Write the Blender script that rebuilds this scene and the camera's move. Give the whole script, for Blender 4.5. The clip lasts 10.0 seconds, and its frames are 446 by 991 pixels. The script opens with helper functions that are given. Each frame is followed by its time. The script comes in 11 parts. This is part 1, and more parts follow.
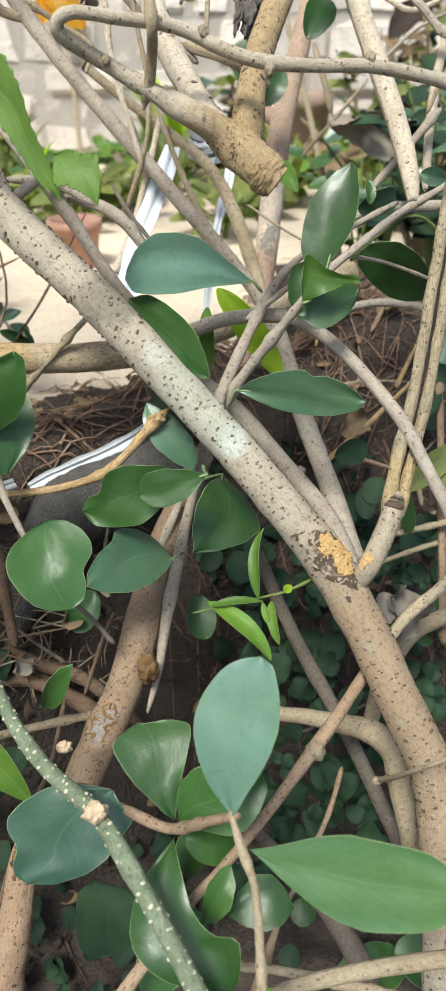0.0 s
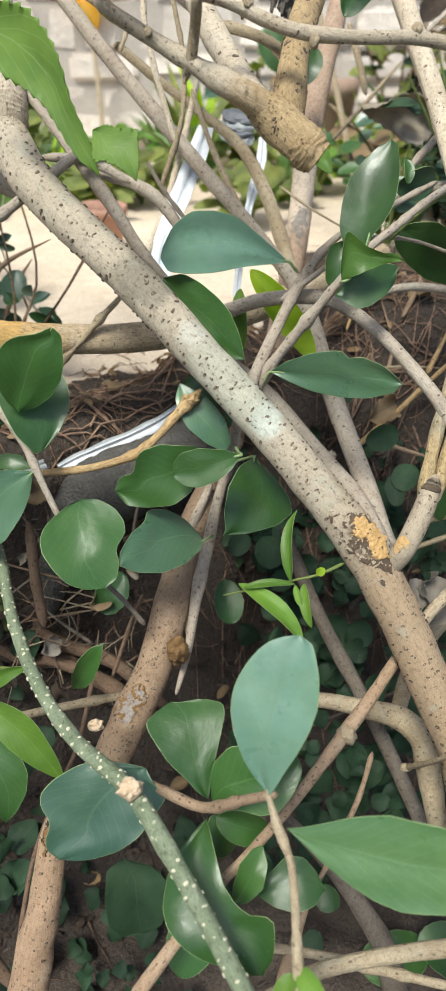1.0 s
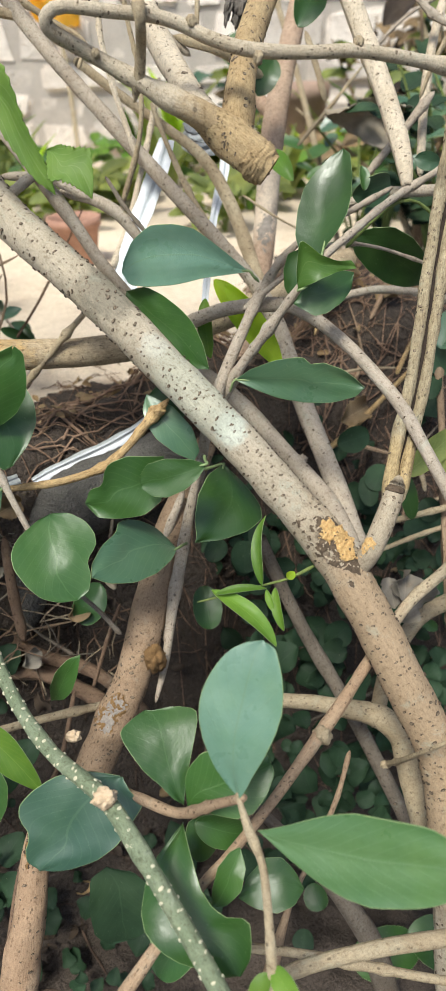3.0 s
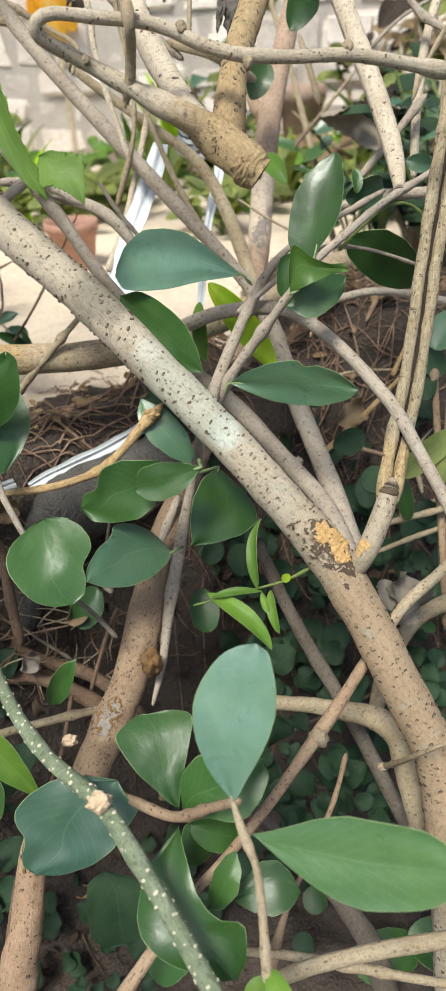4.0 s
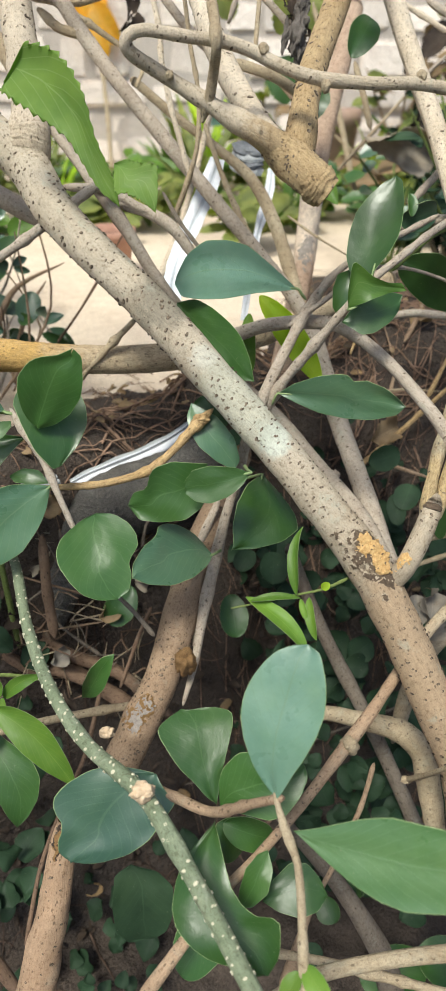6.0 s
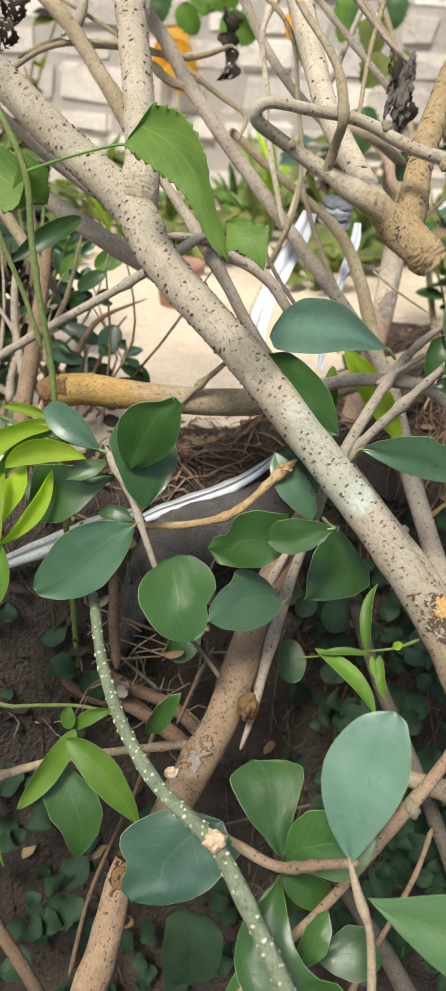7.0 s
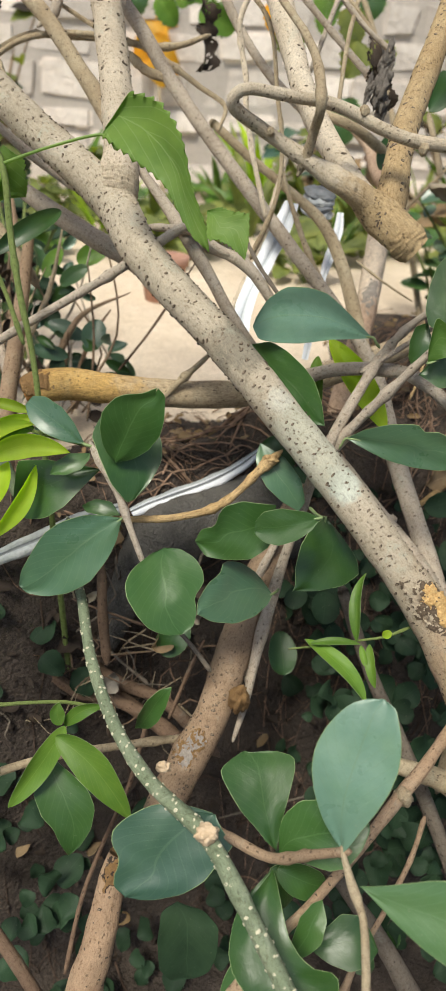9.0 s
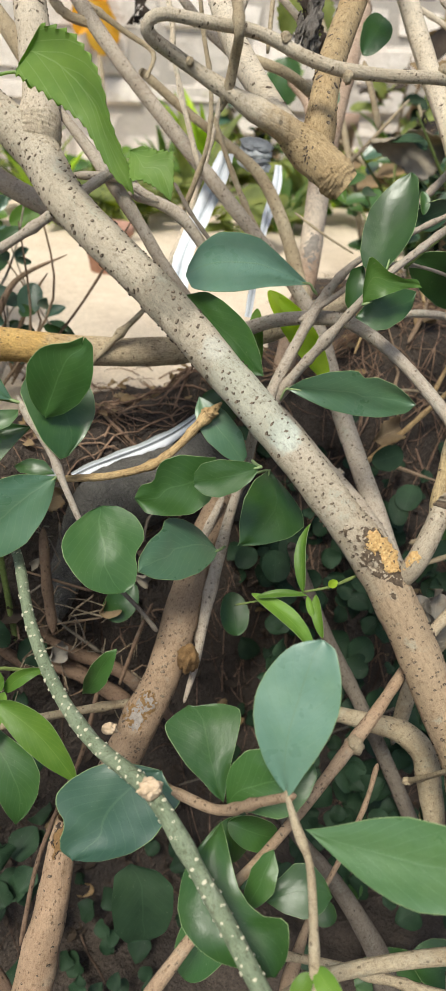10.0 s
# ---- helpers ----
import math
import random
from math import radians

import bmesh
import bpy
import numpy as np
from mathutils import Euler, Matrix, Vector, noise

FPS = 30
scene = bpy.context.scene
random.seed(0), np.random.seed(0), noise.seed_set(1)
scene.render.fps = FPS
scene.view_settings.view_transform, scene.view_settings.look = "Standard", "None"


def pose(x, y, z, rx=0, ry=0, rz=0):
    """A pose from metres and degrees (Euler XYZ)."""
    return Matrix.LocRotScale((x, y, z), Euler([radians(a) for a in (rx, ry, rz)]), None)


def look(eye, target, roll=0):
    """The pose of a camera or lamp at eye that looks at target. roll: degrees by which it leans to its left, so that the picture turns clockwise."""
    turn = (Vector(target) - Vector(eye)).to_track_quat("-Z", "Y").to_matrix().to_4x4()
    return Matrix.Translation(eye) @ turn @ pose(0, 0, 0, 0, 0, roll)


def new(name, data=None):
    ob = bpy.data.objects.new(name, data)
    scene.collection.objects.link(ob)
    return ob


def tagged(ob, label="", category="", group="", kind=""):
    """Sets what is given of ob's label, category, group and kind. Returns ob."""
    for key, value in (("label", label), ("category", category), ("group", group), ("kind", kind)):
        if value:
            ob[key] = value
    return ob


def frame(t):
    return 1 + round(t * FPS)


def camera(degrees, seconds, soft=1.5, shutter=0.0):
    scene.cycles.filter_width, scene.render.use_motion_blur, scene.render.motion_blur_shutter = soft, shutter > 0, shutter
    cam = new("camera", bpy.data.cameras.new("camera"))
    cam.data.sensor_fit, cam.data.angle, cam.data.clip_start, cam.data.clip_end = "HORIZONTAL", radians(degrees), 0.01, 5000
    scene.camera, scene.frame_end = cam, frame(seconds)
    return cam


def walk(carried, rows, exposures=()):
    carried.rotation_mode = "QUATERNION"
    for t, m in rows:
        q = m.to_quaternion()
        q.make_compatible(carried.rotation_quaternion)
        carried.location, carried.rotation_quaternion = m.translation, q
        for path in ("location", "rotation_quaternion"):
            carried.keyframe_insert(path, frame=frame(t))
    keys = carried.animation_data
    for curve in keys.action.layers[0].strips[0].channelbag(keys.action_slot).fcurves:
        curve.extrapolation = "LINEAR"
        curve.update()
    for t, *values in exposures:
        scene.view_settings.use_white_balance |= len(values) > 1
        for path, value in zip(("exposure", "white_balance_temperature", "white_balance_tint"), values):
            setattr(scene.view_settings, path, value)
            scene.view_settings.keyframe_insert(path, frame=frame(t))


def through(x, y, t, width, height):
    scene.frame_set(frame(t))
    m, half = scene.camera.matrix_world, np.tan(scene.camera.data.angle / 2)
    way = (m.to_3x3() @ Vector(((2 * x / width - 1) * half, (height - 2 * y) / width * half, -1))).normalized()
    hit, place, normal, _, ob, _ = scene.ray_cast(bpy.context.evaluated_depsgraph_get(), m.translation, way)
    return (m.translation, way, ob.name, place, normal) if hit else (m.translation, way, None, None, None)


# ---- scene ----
cam = camera(36.0, 10.0)
cam.data.dof.use_dof, cam.data.dof.focus_distance, cam.data.dof.aperture_fstop = True, 0.46, 15.0
PATH = [
    (0, (-0.0003, -0.0003, 0.9999), (0.0028, 1.6776, -0.0886), 0.03),
    (0.5, (-0.0086, 0.0046, 0.9863), (-0.0237, 1.6546, -0.1439), 0.55),
    (1, (-0.0127, -0.0022, 0.9914), (-0.0537, 1.6641, -0.1139), -0.05),
    (1.5, (-0.0043, -0.0082, 0.9967), (-0.0634, 1.6709, -0.0883), -1.26),
    (2, (0.0041, -0.0030, 0.9954), (-0.0478, 1.6674, -0.1031), -2.01),
    (2.5, (0.0028, -0.0055, 0.9970), (-0.0194, 1.6651, -0.1024), -1.56),
    (4, (0.0090, -0.0057, 0.9988), (-0.0159, 1.6683, -0.0954), -2.38),
    (4.5, (0.0098, -0.0104, 1.0015), (-0.0046, 1.6717, -0.0803), -1.99),
    (5, (0.0101, -0.0140, 1.0040), (0.0014, 1.6796, -0.0598), -1.77),
    (5.2, (0.0056, -0.0163, 1.0037), (-0.0018, 1.6839, -0.0496), -1.46),
    (6.3, (-0.0321, -0.0188, 0.9991), (-0.1039, 1.6743, -0.0631), 2.02),
    (6.5, (-0.0415, -0.0131, 1.0029), (-0.1463, 1.6780, -0.0598), 2.71),
    (7, (-0.0585, -0.0200, 1.0180), (-0.1829, 1.7060, 0.0152), 3.98),
    (7.5, (-0.0684, -0.0328, 1.0295), (-0.2892, 1.7180, 0.0882), 3.91),
    (8, (-0.0546, -0.0222, 1.0170), (-0.1449, 1.7232, 0.0447), 3.64),
    (8.5, (-0.0586, -0.0168, 1.0119), (-0.1470, 1.7132, 0.0122), 3.24),
    (9, (-0.0549, -0.0187, 1.0140), (-0.1528, 1.7044, 0.0034), 3.22),
    (9.5, (-0.0449, -0.0206, 1.0120), (-0.0305, 1.7139, 0.0164), 4.53),
    (10, (-0.0353, -0.0171, 0.9912), (-0.0319, 1.6846, -0.0597), 2.61),
]
EXPOSURES = [(0.0, 0.13, 6170, 5), (2.5, 0.09, 6320, 6), (5.2, 0.09, 6320, 6), (6.5, 0.04, 6420, 6), (7.5, -0.05, 6620, 7), (8.0, -0.14, 6720, 6), (8.5, -0.12, 6640, 6), (9.5, -0.11, 6620, 7), (10.0, -0.03, 6470, 6)]
walk(cam, [(t, look(eye, target, roll)) for t, eye, target, roll in PATH], EXPOSURES)

SUN_UP, SUN_ROUND, SUN, SUN_WIDE, SKY = 60.0, 203.0, 3.7, 16.0, 0.15

# ---- light ----
world = bpy.data.worlds.new("sky")
scene.world = world
world.use_nodes = True
wn = world.node_tree
sky = wn.nodes.new("ShaderNodeTexSky")
sky.sky_type = "NISHITA"
sky.sun_disc = False
sky.sun_elevation = radians(SUN_UP)
sky.sun_rotation = radians(SUN_ROUND)
sky.air_density, sky.dust_density, sky.ozone_density = 1.0, 3.0, 1.0
wn.nodes["Background"].inputs["Strength"].default_value = SKY
wn.links.new(sky.outputs[0], wn.nodes["Background"].inputs["Color"])
sun = new("sun", bpy.data.lights.new("sun", "SUN"))
sun.data.energy, sun.data.angle, sun.data.color = SUN, radians(SUN_WIDE), (1.0, 0.95, 0.86)
# Blender's sky measures its sun rotation clockwise from +y
_a, _e = radians(SUN_ROUND), radians(SUN_UP)
_from = Vector((math.sin(_a) * math.cos(_e), math.cos(_a) * math.cos(_e), math.sin(_e)))
sun.matrix_world = look(_from * 20, (0, 0, 0))


# ---- materials ----
def nodes_of(name):
    m = bpy.data.materials.new(name)
    m.use_nodes = True
    nt = m.node_tree
    return m, nt, nt.nodes["Principled BSDF"]


def node(nt, kind, **sets):
    n = nt.nodes.new(kind)
    for key, value in sets.items():
        if key in n.inputs:
            n.inputs[key].default_value = value
    return n


def ramp(nt, fac, stops):
    r = nt.nodes.new("ShaderNodeValToRGB")
    els = r.color_ramp.elements
    while len(els) < len(stops):
        els.new(0.5)
    for e, (p, c) in zip(els, stops):
        e.position, e.color = p, (*c, 1)
    nt.links.new(fac, r.inputs[0])
    return r.outputs[0]


def mix(nt, fac, a, b, mode="MIX"):
    m = nt.nodes.new("ShaderNodeMix")
    m.data_type, m.blend_type = "RGBA", mode
    for sock, v in ((m.inputs[0], fac), (m.inputs[6], a), (m.inputs[7], b)):
        if isinstance(v, (int, float)):
            sock.default_value = v
        elif isinstance(v, tuple):
            sock.default_value = (*v, 1)
        else:
            nt.links.new(v, sock)
    return m.outputs[2]


def maths(nt, op, a, b=0.0):
    m = nt.nodes.new("ShaderNodeMath")
    m.operation = op
    for sock, v in zip(m.inputs, (a, b)):
        if isinstance(v, (int, float)):
            sock.default_value = v
        else:
            nt.links.new(v, sock)
    return m.outputs[0]


def mapped(nt, scale, source="UV"):
    tc = nt.nodes.new("ShaderNodeTexCoord")
    mp = nt.nodes.new("ShaderNodeMapping")
    mp.inputs["Scale"].default_value = scale
    nt.links.new(tc.outputs[source], mp.inputs[0])
    return mp.outputs[0]


def noise_tex(nt, vec, scale, detail=4.0, rough=0.6, warp=0.0):
    n = node(nt, "ShaderNodeTexNoise", Scale=scale, Detail=detail, Roughness=rough, Distortion=warp)
    nt.links.new(vec, n.inputs["Vector"])
    return n.outputs["Fac"]


def bump(nt, bsdf, height, strength, dist):
    b = node(nt, "ShaderNodeBump", Strength=strength, Distance=dist)
    nt.links.new(height, b.inputs["Height"])
    nt.links.new(b.outputs[0], bsdf.inputs["Normal"])


def bark(name, light, mid, dark, streak=0.5, lichen=0.0, spots=0.5, rough=0.8, patches=()):
    """Bark: fine wrinkles along the limb, blotches, small dark pores; patches: (place, radius, colour, share) of lichen or other bark."""
    m, nt, b = nodes_of(name)
    vec = mapped(nt, (1, 1, 1), "Object")
    along = mapped(nt, (420, 75, 1))
    blot = noise_tex(nt, vec, 30, 6, 0.7)
    fine = noise_tex(nt, along, 1.0, 6, 0.75, 0.8)
    col = ramp(nt, blot, [(0.30, mid), (0.66, light)])
    for (px, py, pz), radius, colour, share in patches:
        d = nt.nodes.new("ShaderNodeVectorMath")
        d.operation = "DISTANCE"
        nt.links.new(vec, d.inputs[0])
        d.inputs[1].default_value = (px, py, pz)
        far = maths(nt, "ADD", maths(nt, "DIVIDE", d.outputs["Value"], radius), maths(nt, "MULTIPLY", maths(nt, "SUBTRACT", noise_tex(nt, vec, 0.9 / radius, 6, 0.8), 0.5), 1.9))
        mask = ramp(nt, far, [(0.62, (share,) * 3), (1.05, (0, 0, 0))])
        col = mix(nt, mask, col, colour)
    wr = ramp(nt, fine, [(0.30, tuple(c / l for c, l in zip(dark, light))), (0.56, (1, 1, 1))])
    col = mix(nt, streak * 0.62, col, wr, "MULTIPLY")
    line = noise_tex(nt, mapped(nt, (1500, 230, 1)), 1.0, 4, 0.7, 0.5)
    col = mix(nt, 0.08 + 0.5 * streak, col, ramp(nt, line, [(0.34, (0.6, 0.54, 0.46)), (0.47, (1.06, 1.05, 1.03)), (0.64, (1.35, 1.34, 1.28))]), "MULTIPLY")
    spk = noise_tex(nt, vec, 330, 4, 0.75)
    col = mix(nt, 0.8, col, ramp(nt, spk, [(0.33, (0.55, 0.5, 0.44)), (0.46, (1, 1, 1)), (0.68, (1.12, 1.1, 1.06))]), "MULTIPLY")
    grit = noise_tex(nt, vec, 1100, 4, 0.8)
    col = mix(nt, 0.5, col, ramp(nt, grit, [(0.34, (0.45, 0.39, 0.32)), (0.46, (0.96, 0.95, 0.93)), (0.64, (1.25, 1.25, 1.2))]), "MULTIPLY")
    # pores
    pv = mapped(nt, (300, 170, 1))
    vor = node(nt, "ShaderNodeTexVoronoi", Scale=1.0, Randomness=1.0)
    nt.links.new(pv, vor.inputs["Vector"])
    keep = ramp(nt, vor.outputs["Distance"], [(0.13, (1, 1, 1)), (0.24, (0, 0, 0))])
    some = maths(nt, "GREATER_THAN", noise_tex(nt, vec, 90, 2), 0.56 - 0.1 * spots)
    pore = maths(nt, "MULTIPLY", maths(nt, "MULTIPLY", keep, some), 0.7 * min(1, spots * 2))
    col = mix(nt, pore, col, tuple(0.4 * c for c in dark))
    if lichen:
        lic = noise_tex(nt, vec, 42, 7, 0.75, 0.6)
        lm = ramp(nt, lic, [(0.57, (0, 0, 0)), (0.66, (1, 1, 1))])
        lv = maths(nt, "MULTIPLY", lm, lichen)
        col = mix(nt, lv, col, (0.47, 0.50, 0.40))
    nt.links.new(col, b.inputs["Base Color"])
    b.inputs["Roughness"].default_value = rough
    b.inputs["Specular IOR Level"].default_value = 0.22
    crack = node(nt, "ShaderNodeTexVoronoi", Scale=1.0, Randomness=1.0)
    crack.feature = "DISTANCE_TO_EDGE"
    nt.links.new(mapped(nt, (520, 150, 1)), crack.inputs["Vector"])
    cr = ramp(nt, crack.outputs["Distance"], [(0.0, (0, 0, 0)), (0.12, (1, 1, 1))])
    h = mix(nt, 0.12, mix(nt, 0.4, mix(nt, 0.5, fine, line), grit), cr)
    bump(nt, b, h, 0.8, 0.0024)
    return m


def leaf_mat(name, col_a, col_b, vein, gloss=0.35, through=0.18, veins=0.5, old=0.0, pairs=62.0, fork=0.75, wax=0.0):
    """A leaf: blade colour with blotches, pale midrib and side veins along its own length and width."""
    m, nt, b = nodes_of(name)
    uv = mapped(nt, (1, 1, 1))
    sep = nt.nodes.new("ShaderNodeSeparateXYZ")
    nt.links.new(uv, sep.inputs[0])
    obj = mapped(nt, (1, 1, 1), "Object")
    info = nt.nodes.new("ShaderNodeObjectInfo")
    blot = noise_tex(nt, obj, 45, 4, 0.6)
    col = ramp(nt, blot, [(0.3, col_a), (0.72, col_b)])
    broad = noise_tex(nt, obj, 17, 3, 0.55)
    col = mix(nt, 0.8, col, ramp(nt, broad, [(0.3, (0.72, 0.78, 0.86)), (0.5, (1, 1, 1)), (0.7, (1.28, 1.18, 0.98))]), "MULTIPLY")
    side = maths(nt, "ABSOLUTE", maths(nt, "SUBTRACT", sep.outputs[0], 0.5))
    rib = maths(nt, "LESS_THAN", side, 0.012)
    wave = maths(nt, "SINE", maths(nt, "MULTIPLY", maths(nt, "SUBTRACT", sep.outputs[1], maths(nt, "MULTIPLY", side, fork)), pairs))
    ribs = maths(nt, "MULTIPLY", maths(nt, "GREATER_THAN", wave, 0.93 if pairs > 50 else 0.975), 0.45 if pairs > 50 else 0.7)
    vmask = maths(nt, "MULTIPLY", maths(nt, "MAXIMUM", rib, ribs), veins)
    col = mix(nt, vmask, col, vein)
    hue = node(nt, "ShaderNodeHueSaturation")
    nt.links.new(col, hue.inputs["Color"])
    nt.links.new(maths(nt, "ADD", maths(nt, "MULTIPLY", info.outputs["Random"], 0.35), 0.82), hue.inputs["Value"])
    dust = noise_tex(nt, obj, 400, 3, 0.7)
    dm = ramp(nt, dust, [(0.66, (0, 0, 0)), (0.78, (1, 1, 1))])
    col = mix(nt, maths(nt, "MULTIPLY", dm, 0.4), hue.outputs[0], (0.3, 0.32, 0.22))
    if old:
        om = ramp(nt, noise_tex(nt, obj, 70, 5, 0.7), [(0.62, (0, 0, 0)), (0.7, (1, 1, 1))])
        col = mix(nt, maths(nt, "MULTIPLY", om, old), col, (0.2, 0.11, 0.04))
    nt.links.new(col, b.inputs["Base Color"])
    nt.links.new(ramp(nt, noise_tex(nt, obj, 60, 3), [(0.3, (gloss - 0.10,) * 3), (0.7, (gloss + 0.08,) * 3)]), b.inputs["Roughness"])
    b.inputs["Specular IOR Level"].default_value = 0.58 if wax else 0.32
    b.inputs["Coat Weight"].default_value, b.inputs["Coat Roughness"].default_value, b.inputs["Coat IOR"].default_value = wax, 0.38, 1.6
    wide = noise_tex(nt, obj, 30, 3, 0.55)
    bump(nt, b, mix(nt, 0.10, mix(nt, 0.05, mix(nt, 0.22, wide, noise_tex(nt, obj, 130, 3)), noise_tex(nt, obj, 900, 2)), vmask), 0.55, 0.0028)
    tr = node(nt, "ShaderNodeBsdfTranslucent")
    nt.links.new(mix(nt, 1.0, col, (1.5, 1.6, 0.6), "MULTIPLY"), tr.inputs["Color"])
    ms = node(nt, "ShaderNodeMixShader", Fac=through)
    out = nt.nodes["Material Output"]
    nt.links.new(b.outputs[0], ms.inputs[1])
    nt.links.new(tr.outputs[0], ms.inputs[2])
    nt.links.new(ms.outputs[0], out.inputs["Surface"])
    return m


def plain(name, a, b_, scale, rough=0.8, strength=0.4, dist=0.002, source="Object", metal=0.0, detail=6.0, grain=0.0, vary=0.0):
    m, nt, b = nodes_of(name)
    vec = mapped(nt, (1, 1, 1), source)
    n = noise_tex(nt, vec, scale, detail, 0.65)
    n2 = noise_tex(nt, vec, scale * 7, 4, 0.6)
    both = mix(nt, 0.45, n, n2)
    col = ramp(nt, both, [(0.35, a), (0.65, b_)])
    if grain:
        g = noise_tex(nt, vec, scale * 40, 2, 0.5)
        col = mix(nt, grain, col, ramp(nt, g, [(0.35, tuple(0.4 * c for c in a)), (0.65, b_)]))
    if vary:
        info = nt.nodes.new("ShaderNodeObjectInfo")
        hue = node(nt, "ShaderNodeHueSaturation")
        nt.links.new(col, hue.inputs["Color"])
        nt.links.new(maths(nt, "ADD", maths(nt, "MULTIPLY", info.outputs["Random"], vary), 1 - vary * 0.6), hue.inputs["Value"])
        col = hue.outputs[0]
    nt.links.new(col, b.inputs["Base Color"])
    b.inputs["Roughness"].default_value, b.inputs["Metallic"].default_value = rough, metal
    b.inputs["Specular IOR Level"].default_value = 0.3
    bump(nt, b, both, strength, dist)
    return m


BARK = {
    "main": bark("bark_main", (0.61, 0.53, 0.415), (0.49, 0.415, 0.315), (0.28, 0.22, 0.15), 0.2, 0.4, 0.6),
    "tan": bark("bark_tan", (0.47, 0.395, 0.275), (0.34, 0.265, 0.17), (0.21, 0.155, 0.095), 0.24, 0.2, 0.6),
    "brown": bark("bark_brown", (0.385, 0.28, 0.19), (0.275, 0.19, 0.125), (0.14, 0.095, 0.058), 0.24, 0.15, 0.8),
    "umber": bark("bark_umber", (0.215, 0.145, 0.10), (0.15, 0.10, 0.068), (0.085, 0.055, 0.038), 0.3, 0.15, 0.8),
    "grey": bark("bark_grey", (0.50, 0.437, 0.36), (0.375, 0.316, 0.253), (0.18, 0.145, 0.11), 0.24, 0.35, 0.5),
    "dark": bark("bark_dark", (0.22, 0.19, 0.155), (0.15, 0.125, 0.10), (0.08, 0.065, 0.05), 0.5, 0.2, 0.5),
    "pale": bark("bark_pale", (0.68, 0.60, 0.48), (0.54, 0.455, 0.34), (0.30, 0.235, 0.16), 0.24, 0.25, 0.6),
    "log": bark("bark_log", (0.58, 0.43, 0.23), (0.45, 0.31, 0.15), (0.23, 0.14, 0.07), 0.95, 0.0, 0.6),
    "sawn": bark("bark_sawn", (0.54, 0.445, 0.31), (0.42, 0.335, 0.225), (0.22, 0.16, 0.10), 0.9, 0.1, 0.6, patches=[((0.02, 0, 0), 0.085, (0.57, 0.37, 0.13), 0.95), ((0, 0, 0), 0.026, (0.40, 0.17, 0.045), 0.9)]),
    "green": bark("bark_green", (0.26, 0.305, 0.205), (0.16, 0.205, 0.125), (0.08, 0.10, 0.06), 0.4, 0.35, 0.2, 0.6),
    "stub": bark("bark_stub", (0.50, 0.385, 0.225), (0.37, 0.26, 0.135), (0.19, 0.125, 0.065), 0.7, 0.15, 0.9),
    "collar": bark("bark_collar", (0.52, 0.45, 0.345), (0.40, 0.335, 0.25), (0.20, 0.15, 0.10), 0.5, 0.3, 0.5),
    "pink": bark("bark_pink", (0.52, 0.395, 0.30), (0.40, 0.28, 0.205), (0.24, 0.165, 0.12), 0.4, 0.1, 0.4, patches=[((-0.051, -0.19, -0.20), 0.05, (0.68, 0.585, 0.48), 0.9)]),
    "shoot": bark("shoot_green", (0.21, 0.27, 0.085), (0.15, 0.20, 0.06), (0.09, 0.13, 0.04), 0.3, 0.0, 0.0, 0.5),
    "split": bark("bark_split", (0.45, 0.39, 0.27), (0.31, 0.25, 0.155), (0.11, 0.078, 0.045), 1.0, 0.3, 0.9, patches=[((0.004, 0.008, 0.012), 0.022, (0.56, 0.40, 0.18), 0.45), ((0.03, 0.02, 0.075), 0.02, (0.56, 0.40, 0.18), 0.45)]),
    "cross": bark("bark_reddish", (0.47, 0.345, 0.235), (0.36, 0.25, 0.165), (0.19, 0.12, 0.072), 0.4, 0.2, 0.7, patches=[((0, 0, 0), 0.125, (0.47, 0.40, 0.285), 0.95)]),
    "rust": bark("bark_rust", (0.47, 0.335, 0.225), (0.35, 0.235, 0.15), (0.19, 0.12, 0.072), 0.4, 0.15, 0.7),
}
